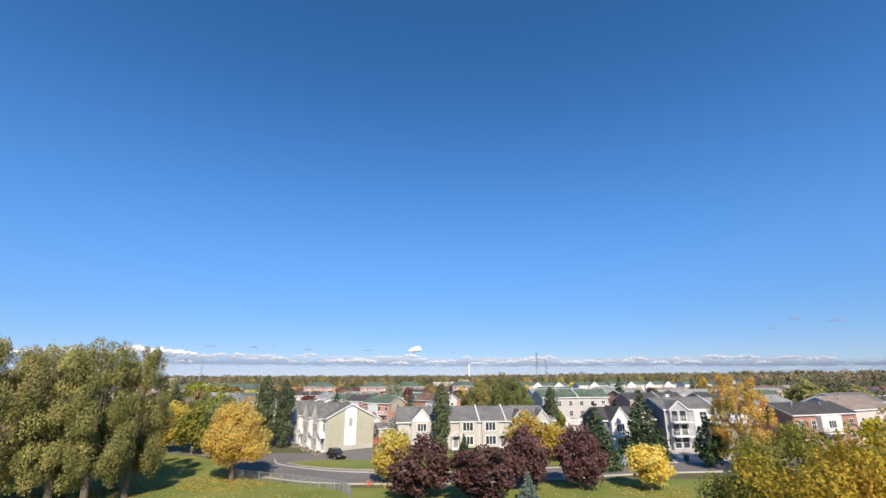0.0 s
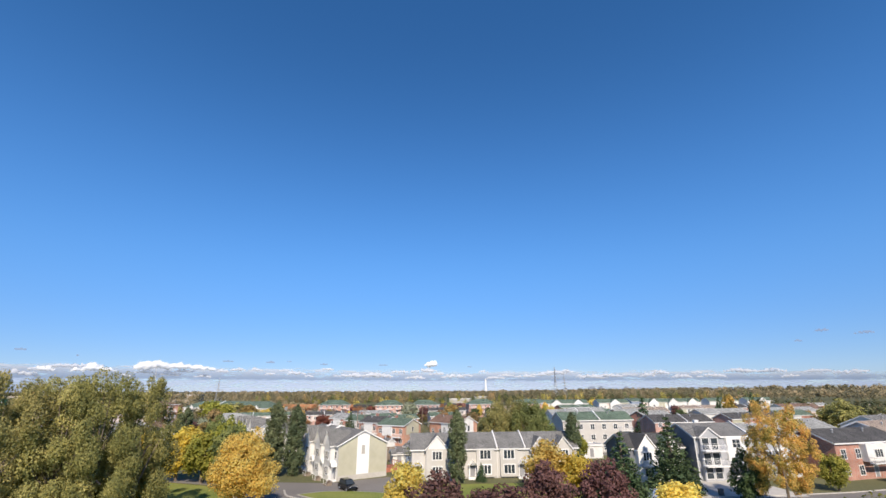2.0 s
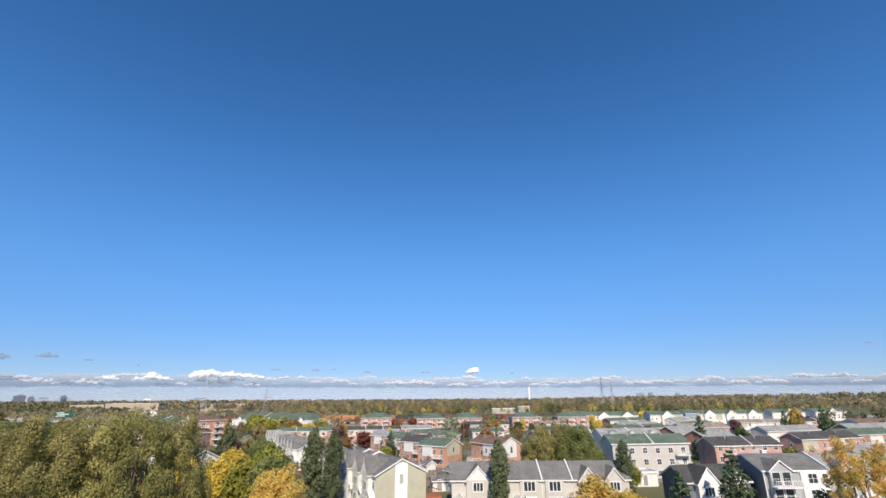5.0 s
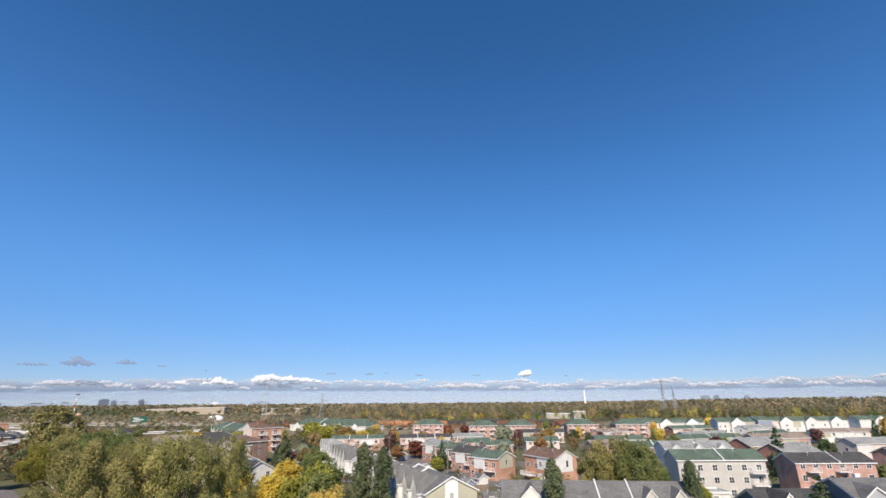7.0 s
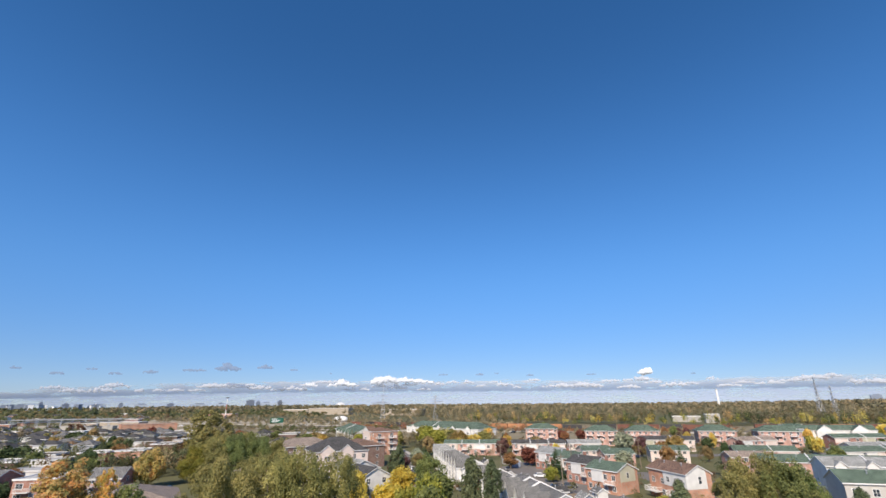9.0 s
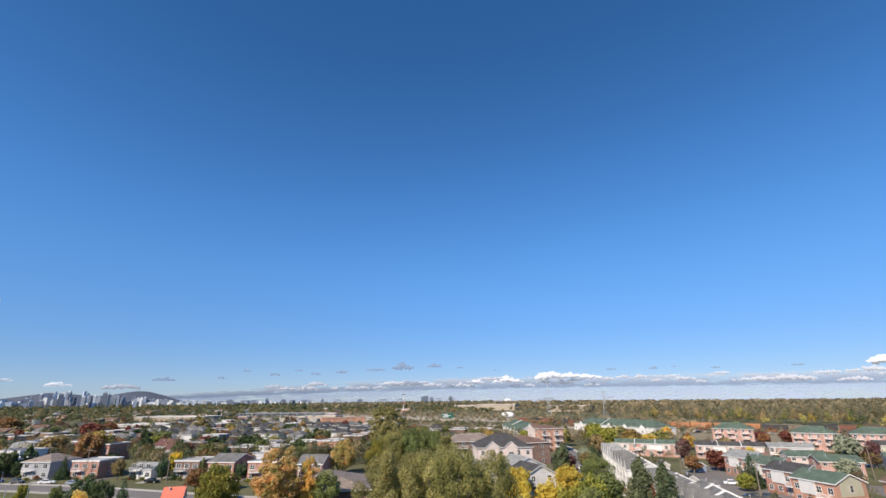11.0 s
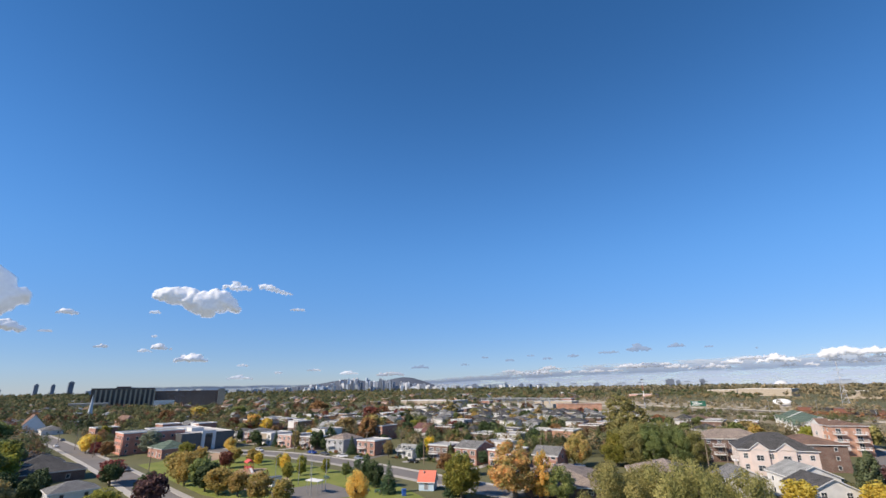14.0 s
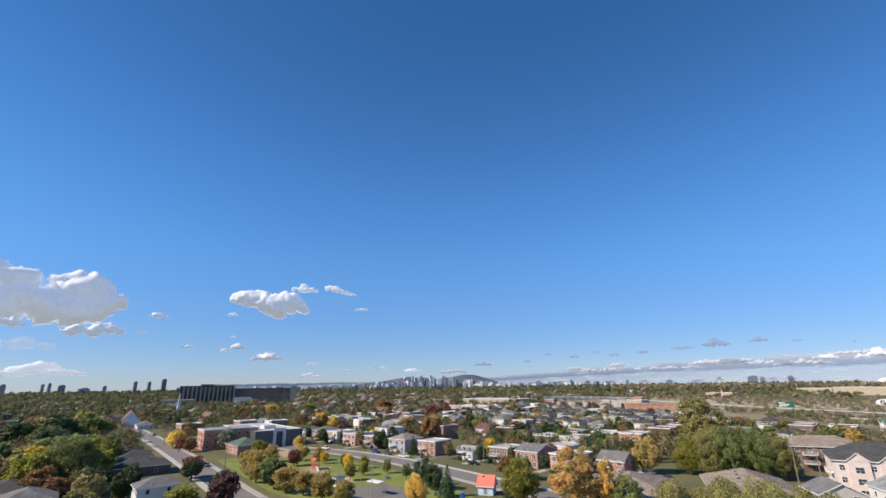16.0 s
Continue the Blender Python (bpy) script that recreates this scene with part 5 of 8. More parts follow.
for x in (0.3, 5.9):
    party_wall(rowb, x, -4.5, 4.5, 5.3, 7.8)
windows_on(rowb, "b", -16.5, 16.5, -4.5, 4.5, 2, 8, True)
bm = bmesh.new()
block(bm, -16.5, 16.5, -4.56, -4.5, 0, 0.35)
part("plinth", bm, CONCRETE, rowb)
for x in (-6.4, 0.3, 5.9):
    bm = bmesh.new()
    rod(bm, (x, -4.58, 0), (x, -4.58, 5.2), 0.05, None, 6)
    part("downpipe", bm, TRIM, rowb)
tagged(rowb, "beige townhouse row with grey shingle roof and white gables", "townhouse")

# ---- house with green roof and white gables ----
gh = house("house", 33.0, 88.6, 12, 11.5, 8.4, 5.6, 7.7, SLATE_SIDING, "dark", "grey house with white front gables and green-black roof", near=True, corner=True, front=0, ends=0)
bay(gh, 3.0, 0, 3.8, 1.2, 5.6, 8.0, WHITE_SIDING, SHINGLE["dark"])
bay(gh, 8.4, 0, 3.4, 0.6, 5.6, 7.4, WHITE_SIDING, SHINGLE["green"])
door_leaf(gh, 5.8, 0)
canopy(gh, 5.8, 0, 2.5)
balcony(gh, 3.0, -1.2, 2.7, 2.6, 1.2)

# ---- three-storey house with balconies ----
bh = root("house", 45.5, 88.6, 8)
walls(bh, 0, 11.5, 0, 9.6, 7.6, 9.6, SLATE_SIDING)
gable_roof(bh, 0, 11.5, 0, 9.6, 7.6, 9.6, SHINGLE["grey"])
bm = bmesh.new()
block(bm, 0.06, 6.2, -0.05, 0, 0, 7.55)
part("cladding", bm, GREY_SIDING, bh, "grey siding on the front")
bm = bmesh.new()
block(bm, 6.2, 11.4, -0.45, 0, 2.6, 7.55)
part("cladding", bm, WHITE_SIDING, bh, "white siding on the front")
dorm = walls(bh, 0.6, 4.4, -0.9, 0.4, 7.7, 9.2, GREY_SIDING, "y")
dorm.name = "dormer"
gable_roof(dorm, 0.6, 4.4, -0.9, 4.5, 7.7, 9.2, SHINGLE["grey"], 0.3, "y", "dormer_roof")
for z in (2.75, 5.35):
    balcony(bh, 2.7, -0.9, z, 4.6, 1.5)
for z in (0.5, 2.85, 5.45):
    for x in (1.6, 3.4):
        window(bh, x, -0.9, z, 0, 1.35, 2.0, 1)
for z in (3.2, 5.7):
    window(bh, 8.2, -0.45, z, 0, 1.5, 1.4, 2)
    window(bh, 10.4, -0.45, z, 0, 0.9, 1.4, 1)
window(bh, 8.2, 0, 0.7, 0, 1.6, 1.4, 2)
door_leaf(bh, 10.3, 0)
bm = bmesh.new()
slab(bm, [(6.3, -1.6, 2.3), (11.4, -1.6, 2.3), (11.4, -0.45, 3.0), (6.3, -0.45, 3.0)], 0.12)
part("porch_roof", bm, SHINGLE["grey"], bh)
for x in (0, 6.2, 11.5):
    bm = bmesh.new()
    rod(bm, (x, -0.12, 0), (x, -0.12, 7.7), 0.08, None, 6)
    part("downpipe", bm, TRIM, bh, "white corner pipe")
windows_on(bh, "b", 0, 11.5, 0, 9.6, 3, 3, True)
chimney(bh, 4.5, 5.4, 9.3, TRIM, 0.9)
party_wall(bh, 11.4, 0, 9.6, 7.6, 9.6)
tagged(bh, "three-storey grey house with white front balconies and grey roof", "house")
bh2 = house("house", 57.0, 90.4, 8, 10, 9.6, 7.4, 9.4, WHITE_SIDING, "light", "three-storey white house with light grey roof", floors=3, near=True, corner=True, front=3, ends=0)
bay(bh2, 2.5, 0, 3.4, 0.8, 7.4, 8.8, GREY_SIDING, SHINGLE["grey"], floors=3)

# ---- brick houses to the east ----
be = house("house", 71.3, 88.5, 18, 19, 10, 6.4, 8.4, RED_BRICK, "dark", "red brick house with charcoal roof and white upper porch", floors=2, near=True, corner=True, front=5, ends=0, base=0.8, storey=2.9, w=1.2, h=1.6)
bm = bmesh.new()
block(bm, 6.4, 12.4, -1.2, 0, 3.1, 6.2)
part("upper_porch", bm, WHITE_SIDING, be, "white siding porch on the upper storey")
window(be, 9.4, -1.2, 3.9, 0, 2.0, 1.3, 3)
balcony(be, 9.4, -1.2, 2.95, 6.0, 1.0)
house("house", 98, 108, 25, 20, 12, 6.6, 9.2, PINK_SIDING, "tan", "pale house with a tan gabled roof", near=True, front=6, ends=1)
house("house", 88, 124, 25, 20, 11, 6.2, 8.6, WHITE_SIDING, "light", "white house with light grey roof", front=6)
house("house", 126, 114, 25, 20, 12, 6.4, 9.0, PINK_SIDING, "maroon", "pale house with maroon roof", front=6)
house("house", 126, 140, 25, 22, 12, 6.2, 8.8, WHITE_SIDING, "grey", "white house with grey roof", front=6)
house("house", 160, 138, 25, 24, 12, 6.2, 8.8, PINK_BRICK, "brown", "brick house with brown roof", front=6)

# ---- beige block with green roof and the rows behind it ----
hall = house("apartment_block", 29.4, 128.0, 11.0, 20.6, 7.4, 8.3, 10.2, BEIGE_SIDING, "green", "beige apartment block with green shingle roof and rear balconies", "apartment block", floors=3, near=True, corner=True, front=6, back=5, ends=0, base=0.6, door=False)
party_wall(hall, 10.8, 0, 11.5, 8.3, 10.5)
balcony(hall, 3.5, 0, 2.9, 3.0, 1.6)
balcony(hall, 18.2, 0, 5.5, 3.6)
balcony(hall, 18.2, 0, 2.9, 3.6)
house("garage", 33.5, 121, 12, 6, 5, 2.8, None, WHITE_SIDING, "flat", "low white garage with flat roof", "garage", kind="flat", floors=1, front=1, back=0, ends=0, near=True)
pk = house("apartment_block", 57.6, 136.0, 12.0, 19, 7.6, 7.2, 9.0, PINK_BRICK, "dark", "pink brick block with charcoal roof", "apartment block", floors=3, near=True, corner=True, front=6, back=5, ends=0, base=0.6, door=False)
party_wall(pk, 10.5, 0, 11, 8.0, 10.2)
balcony(pk, 3.5, 0, 5.4)
balcony(pk, 10.5, 0, 5.4)
r3 = house("apartment_block", 33.4, 160.4, 13, 20.5, 7.6, 7.9, 9.7, WHITE_SIDING, "light", "white block with light grey-green roof and small rear gables", "apartment block", floors=3, corner=True, front=6, back=5, ends=0, base=0.6, door=False)
for x in (3.2, 10.2, 17.2):
    bay(r3, x, 0, 2.6, 0.5, 7.9, 9.0, WHITE_SIDING, SHINGLE["light"], floors=3, near=False, base=0.7)
party_wall(r3, 10.2, 0, 7.6, 7.9, 9.7)
r4 = house("townhouse_row", 40, 190, 8, 38, 10, 6.2, 8.6, PINK_BRICK, "green", "pink brick townhouse row with green roof", "townhouse", front=9, back=6)
party_wall(r4, -6, -5, 5, 6.2, 8.6)
house("house", 71, 172, 30, 14, 10, 6.6, 9.0, RED_BRICK, "light", "red brick house with light grey roof", front=4)
house("house", 72, 200, 30, 16, 10, 6.2, 8.6, RED_BRICK, "light", "red brick house with light grey roof", front=4)
house("house", 20, 210, 20, 13, 8, 5, 6.6, PINK_BRICK, "tan", "pink brick house with tan roof", front=4)
house("townhouse_row", 108, 178, 22, 26, 10, 6.2, 8.6, PINK_BRICK, "dark", "pink brick townhouse row with charcoal roof", "townhouse", front=7)
house("townhouse_row", 132, 196, 22, 26, 10, 6.2, 8.6, RED_BRICK, "green", "red brick townhouse row with green roof", "townhouse", front=7)
house("townhouse_row", 118, 216, 22, 28, 10, 6.2, 8.6, PINK_SIDING, "light", "pale townhouse row with light green-grey roof", "townhouse", front=7)
house("townhouse_row", 92, 236, 22, 26, 10, 6.2, 8.6, PINK_BRICK, "tan", "pink brick townhouse row with tan roof", "townhouse", front=7)
house("townhouse_row", 160, 232, 22, 30, 10, 6.2, 8.6, RED_BRICK, "light", "red brick townhouse row with light roof", "townhouse", front=7)
house("house", 178, 190, 25, 16, 11, 6.2, 8.8, BLUE_SIDING, "dark", "blue-grey house with charcoal roof", front=4)
house("house", 205, 210, 25, 18, 11, 6.2, 8.8, WHITE_SIDING, "maroon", "white house with maroon roof", front=4)
house("house", 236, 246, 25, 30, 14, 5.6, 8.2, PINK_BRICK, "maroon", "long brick house with maroon roof", front=6)
house("house", 190, 270, 15, 26, 14, 5.8, 8.4, WHITE_SIDING, "brown", "white house with brown roof", front=6)

# ---- brick townhouses by the yard ----
bw = house("house", -1.05, 147.4, -50.5, 14.5, 7.4, 6.8, 8.7, ORANGE_BRICK, "brown", "orange brick house with white upper storey and brown roof", near=True, front=4, ends=0)
bm = bmesh.new()
block(bm, -1.2, 7.3, -3.82, -3.7, 3.4, 6.95)
e = [(-3.76, 3.4), (2.2, 3.4), (2.2, 7.42), (0, 8.6), (-3.76, 6.75)]
ring = [bm.verts.new((7.32, y, z)) for y, z in e]
back = [bm.verts.new((7.25, y, z)) for y, z in e]
bm.faces.new(ring)
for i in range(5):
    bm.faces.new((ring[i], back[i], back[(i + 1) % 5], ring[(i + 1) % 5]))
part("cladding", bm, WHITE_SIDING, bw, "white siding on the upper storey")
for x in (0.6, 3.4, 5.6):
    window(bw, x, -3.82, 4.3, 0, 1.0, 1.2, 2)
window(bw, 7.32, 0.2, 4.6, 90, 0.8, 1.6, 1)
balcony(bw, -4.5, -3.7, 1.6, 4.5, 2.2)
balcony(bw, 4.0, -3.7, 1.6, 4.5, 2.2)
UNITS = ((-18.6, 151.5, "green"), (-27.0, 164.0, "dark"), (-35.2, 176.5, "green"), (-44.6, 190, "light"))
for i, (x, y, rf) in enumerate(UNITS):
    hu = house("townhouse", x, y, -32, 11.0, 8.6, 5.9, 7.7, RED_BRICK if i else ORANGE_BRICK, rf, f"brick townhouse with {'green' if rf == 'green' else 'dark' if rf == 'dark' else 'grey'} shingle roof and cream gable", "townhouse",
               near=True, front=4, ends=0, group="brick townhouses by the yard")
    bm = bmesh.new()
    v = [bm.verts.new((5.54, y2, z)) for y2, z in ((-3.2, 3.2), (3.2, 3.2), (3.2, 6.2), (0, 7.5), (-3.2, 6.2))]
    u = [bm.verts.new((5.49, p.co.y, p.co.z)) for p in v]
    bm.faces.new(v)
    for k in range(5):
        bm.faces.new((v[k], u[k], u[(k + 1) % 5], v[(k + 1) % 5]))
    part("cladding", bm, CREAM_SIDING, hu, "cream siding in the gable")
    window(hu, 5.55, 0, 4.1, 90, 0.8, 1.3, 1)
    bm = bmesh.new()
    block(bm, -3.4, 0.6, -4.5, -4.3, 2.8, 5.8)
    part("cladding", bm, WHITE_SIDING, hu, "white upper front")
    balcony(hu, 3.0, -4.3, 2.6, 3, 1.5)
    chimney(hu, -2, 1, 7.4, RED_BRICK)
for x, y, L, wl, rf, lab in ((-94, 226.5, 27, PINK_BRICK, "green", "pink brick townhouse row with green roof and pale panels"), (-63.5, 236.5, 25, PINK_BRICK, "dark", "pink brick townhouse row with dark roof and pale panels"), (-43.5, 245, 15, PINK_SIDING, "light", "pale townhouse row with light grey roof")):
    rr = house("townhouse_row", x, y, 20 if x < -80 else 22, L, 8.4, 5.3, 7.2, wl, rf, lab, "townhouse", near=True, front=8, back=5, ends=1, base=0.8)
    for k in range(1, int(L / 8)):
        party_wall(rr, -L / 2 + 8.6 * k, -4.2, 4.2, 5.3, 7.2)
    for k in range(int(L / 8.5)):
        bm = bmesh.new()
        block(bm, -L / 2 + 2.6 + 8.6 * k, -L / 2 + 6.0 + 8.6 * k, -4.28, -4.2, 2.7, 5.25)
        part("cladding", bm, PINK_SIDING if wl is PINK_BRICK else PINK_BRICK, rr, "pale upper panel" if wl is PINK_BRICK else "brick upper panel")
        window(rr, -L / 2 + 4.3 + 8.6 * k, -4.28, 3.3, 0, 1.2, 1.2, 2)
        balcony(rr, -L / 2 + 1.4 + 8.6 * k, -4.2, 2.6, 2.6, 1.4)
house("house", -24, 207, 30, 12, 8, 4.8, 6.4, PINK_BRICK, "green", "pink brick house with green roof", front=4)
house("house", -34, 217, 30, 12, 8, 4.8, 6.4, PINK_SIDING, "green", "pale house with green roof", front=4)
house("house", -6, 228, 15, 15, 8, 4.8, 6.4, PINK_SIDING, "green", "pale house with green roof", front=4)
for i, (x, y) in enumerate(((-26, 122), (-22, 128), (-30, 134), (-20, 137), (-48, 146), (-52, 158), (-45, 152), (-60, 190), (-66, 198), (-12, 126), (-36, 194), (-70, 184))):
    house("shed", x, y, -54 if i % 2 else 36, 3.4 + 0.3 * (i % 3), 2.8, 2.1, 3.0, (WHITE_SIDING, BLUE_SIDING, BEIGE_SIDING)[i % 3], ("grey", "light", "dark")[i % 3], f"small {('white', 'blue-grey', 'beige')[i % 3]} garden shed in a back yard", "shed", floors=1, front=1, back=0, ends=0, base=0.7)


def board_fence(x, y, ang, L):
    """A fence of upright boards on two rails."""
    ob = root("board_fence", x, y, ang)
    bm = bmesh.new()
    block(bm, 0, L, 0.03, 0.08, 0.35, 0.45)
    part("rail", bm, WOOD, ob)
    bm = bmesh.new()
    block(bm, 0, L, 0.03, 0.08, 1.25, 1.35)
    part("rail", bm, WOOD, ob)
    n = int(L / 0.6)
    for k in range(n):
        bm = bmesh.new()
        block(bm, L * k / n, L * (k + 0.92) / n, 0, 0.03, -0.05, 1.7 + 0.03 * (k % 3))
        part("board", bm, WOOD, ob)
    return tagged(ob, "weathered brown board fence round a back yard", "fence")


for x, y, a, L in ((-10, 104, 36, 9), (-17, 114, 36, 9), (-24, 124, 36, 9), (-3, 106, 96, 14), (6, 108, 96, 12), (16, 108, 96, 12), (-30, 131, 36, 9)):
    board_fence(x, y, a, L)
house("shed", -10.4, 111.6, 20, 4, 3, 2.2, 3.0, BLUE_SIDING, "grey", "small blue-grey garden shed", "shed", floors=1, front=1, back=0, ends=0, base=0.7)
house("shed", -13.8, 110.6, 20, 3, 3, 2.2, 3.0, WHITE_SIDING, "grey", "small white garden shed", "shed", floors=1, front=1, back=0, ends=0, base=0.7)

deck = root("garden_deck", -14.6, 100.6, -54)
for k in range(14):
    bm = bmesh.new()
    block(bm, -2.0, 2.0, -2.1 + 0.3 * k, -1.83 + 0.3 * k, 0.78, 0.84)
    part("plank", bm, DECK_RED, deck)
for k in range(2):
    bm = bmesh.new()
    block(bm, -2.05, -1.97 + 4.0 * k, -2.1, 2.1, 0.0, 0.78) if k == 0 else block(bm, 1.97, 2.05, -2.1, 2.1, 0.0, 0.78)
    part("side_board", bm, DECK_RED, deck)
for x in (-2.0, -1.0, 0.0, 1.0, 2.0):
    bm = bmesh.new()
    block(bm, x - 0.05, x + 0.05, 2.0, 2.1, 0.84, 1.85)
    part("post", bm, DECK_RED, deck)
bm = bmesh.new()
block(bm, -2.1, 2.1, 1.98, 2.12, 1.8, 1.9)
part("handrail", bm, DECK_RED, deck)
tagged(deck, "red-stained wooden garden deck behind the townhouse", "deck")

# ---- white townhouse rows along the back street ----
for i, (cx, cy, L) in enumerate(((-62.6, 150.4, 27), (-78.6, 173.0, 27))):
    w2 = house("townhouse_row", cx, cy, -54.6, L, 10, 5.7, 8.4, WHITE_SIDING, "light" if i else "grey", "white townhouse row with grey roof and front gables", "townhouse", near=True, front=0, back=6, ends=1)
    n = round(L / 5.4)
    for k in range(n):
        x = -L / 2 + L * (k + 0.5) / n
        bay(w2, x, -5, 3.3, 1.5, 6.0, 8.3, WHITE_SIDING, SHINGLE["light" if i else "grey"])
        canopy(w2, x + L / n / 2, -5, 2.5)
        door_leaf(w2, x + L / n / 2, -5)
    for k in range(2, n, 2):
        party_wall(w2, -L / 2 + L * k / n, -5, 5, 5.7, 8.4)

# ---- apartment buildings west of the street ----
bb = house("apartment_block", -140, 213, -32, 15, 13, 11.0, 12.6, ORANGE_BRICK, "brown", "four-storey brick apartment block with white balconies and brown roof", "apartment block", kind="hip", floors=4, near=True, front=5, back=5, ends=0, base=0.6, door=False, storey=2.7)
for z in (2.5, 5.2, 7.9):
    balcony(bb, 7.5, -3.6, z, 4, 2, 90)
    balcony(bb, 7.5, 3, z, 4, 2, 90)
for z in (0.4, 2.6, 5.3, 8.0):
    window(bb, 7.5, -3.6, z, 90, 1.6, 1.9, 2)
    window(bb, 7.5, 3, z, 90, 1.6, 1.9, 2)
bay(bb, -1.5, -6.5, 8, 0.8, 11.0, 12.9, PINK_SIDING, SHINGLE["brown"], floors=3, base=1.4)
bc = house("apartment_block", -110.4, 141.6, 50, 19, 16, 9.1, 13.2, PINK_SIDING, "dark", "three-storey pale apartment block with brick base and charcoal roof", "apartment block", kind="hip", floors=3, near=True, front=6, back=4, ends=3, base=0.9, door=False, w=1.0, storey=2.9)
bm = bmesh.new()
block(bm, -9.55, 9.55, -8.06, -8.0, -0.2, 2.7)
part("brick_base", bm, RED_BRICK, bc, "red brick ground storey")
for x in (-4.5, 2.0):
    bay(bc, x, -8, 4.6, 0.5, 9.1, 10.9, PINK_SIDING, SHINGLE["dark"], floors=3, base=0.8, lights=2, gable_trim=False)
for z in (2.7, 5.4):
    balcony(bc, -9.5, -3, z, 3, 1.5, -90)
bd = house("apartment_block", -144.5, 161.5, 62, 22, 14, 8.0, 10.9, BROWN_BRICK, "tan", "brown brick apartment block with tan roof and dark balconies", "apartment block", kind="hip", floors=3, near=True, front=6, back=4, ends=2, door=False)
for z in (2.7, 5.4):
    for x in (-6, 4):
        balcony(bd, x, -7, z, 4, 1.8)
house("apartment_block", -122, 172, -32, 20, 13, 8.2, 10.2, BROWN_BRICK, "brown", "brown brick apartment block with brown roof", "apartment block", kind="hip", floors=3, front=5, back=4, ends=2, door=False)
hs = house("house", -91, 127, 66, 11, 11, 5.6, 8.0, WHITE_SIDING, "light", "white house with light grey gabled roof", along="y", near=True, front=2, back=2, ends=2, door=False)
house("house", -81, 119, 66, 10, 11, 5.0, 7.4, WHITE_SIDING, "dark", "white house with dark gabled roof", along="y", near=True, front=2, back=2, ends=2)
house("house", -96.5, 113, 66, 9, 9, 5.0, 7.2, BEIGE_SIDING, "grey", "beige house with grey roof", along="y", near=True, front=2, back=2, ends=2)
for i, (x, y) in enumerate(((-115.5, 107.5), (-122, 78))):
    low = house("community_hall", x, y, 59, 18 + 2 * i, 25 - i, 2.7, 6.4 - 0.5 * i, BROWN_BRICK, "tan", "low brick hall with a broad tan hip roof", "hall", kind="hip", floors=1, near=True, front=3, back=3, ends=2, base=0.9, over=1.3)
    for k in range(4):
        bm = bmesh.new()
        block(bm, -3.2 + 0.3 * k, -2.6 + 0.3 * k, -7 + 4.4 * k, -6.4 + 4.4 * k, 4.6, 5.8)
        part("roof_vent", bm, DARK_METAL, low)
utility_pole(-121, 127.8, 12)
utility_pole(-113, 127.3, 12)
for x, y in ((-34, 172), (-52, 196), (-30, 140), (-58, 168), (-15, 205)):
    utility_pole(x, y, 10.5, 40)

# ---- green-roofed long buildings ----
for i, (x, y, a, L) in enumerate(((-175, 366, -20, 86), (-213, 292, -43, 74))):
    gl2 = house("long_building", x, y, a, L, 20, 5.0, 9.6, WHITE_SIDING, "green", "long white building with a broad green roof and small gables", "building", kind="hip" if i == 0 else "gable", near=False, floors=1, front=16, back=6, ends=2, base=1.4)
    for k in range(5):
        bay(gl2, -L * 0.38 + L * 0.19 * k, -10, 5.0, 1.2, 4.6, 6.8, WHITE_SIDING, SHINGLE["green"], floors=1, near=False, base=1.3)
    party_wall(gl2, -L * 0.12, -10, 10, 5.0, 9.6)

# ---- red apartment blocks with green roofs ----
for x, y, a, L, fl in ((-82, 314, 12, 20, 2), (-43, 300, 10, 18, 2), (-21, 307, 10, 18, 2), (16.5, 318, 10, 19, 2), (46, 322, 10, 20, 2)):
    ap = house("apartment_block", x, y, a, L, 12, 8.0, 11.0, PINK_BRICK, "green", "pink brick apartment block with green hip roof and white balconies", "apartment block", kind="hip", floors=fl + 1, near=True, front=6, back=4, ends=2, base=0.8, group="green-roofed apartment blocks")
    for f in range(fl):
        for k in (-0.36, -0.05, 0.3):
            balcony(ap, k * L, -6, 2.9 + 2.7 * f, 3.4, 1.6)
for x, y, a, L in ((81.5, 363, 12, 35), (121, 376, 14, 26), (174, 395, 14, 54), (228, 418, 16, 30), (270, 435, 16, 30)):
    wr = house("townhouse_row", x, y, a, L, 12, 7.0, 10.4, WHITE_SIDING, "green", "white gabled townhouse row with dark green roof", "townhouse", near=False, front=8, back=0, ends=1, group="white gabled rows")
    n = max(1, int(L / 17))
    for k in range(n):
        bay(wr, -L / 2 + L * (k + 0.5) / n, -6, 9.0, 1.6, 6.4, 9.6, WHITE_SIDING, SHINGLE["green"], floors=2, near=False)
house("house", 59.4, 358.2, 12, 9, 14, 7.6, 10, BLUE_SIDING, "green", "tall blue-grey house with a gabled roof", front=2)
house("house", 142.2, 387, 14, 10, 14, 7.6, 10, BLUE_SIDING, "green", "tall blue-grey house with a gabled roof", front=2)


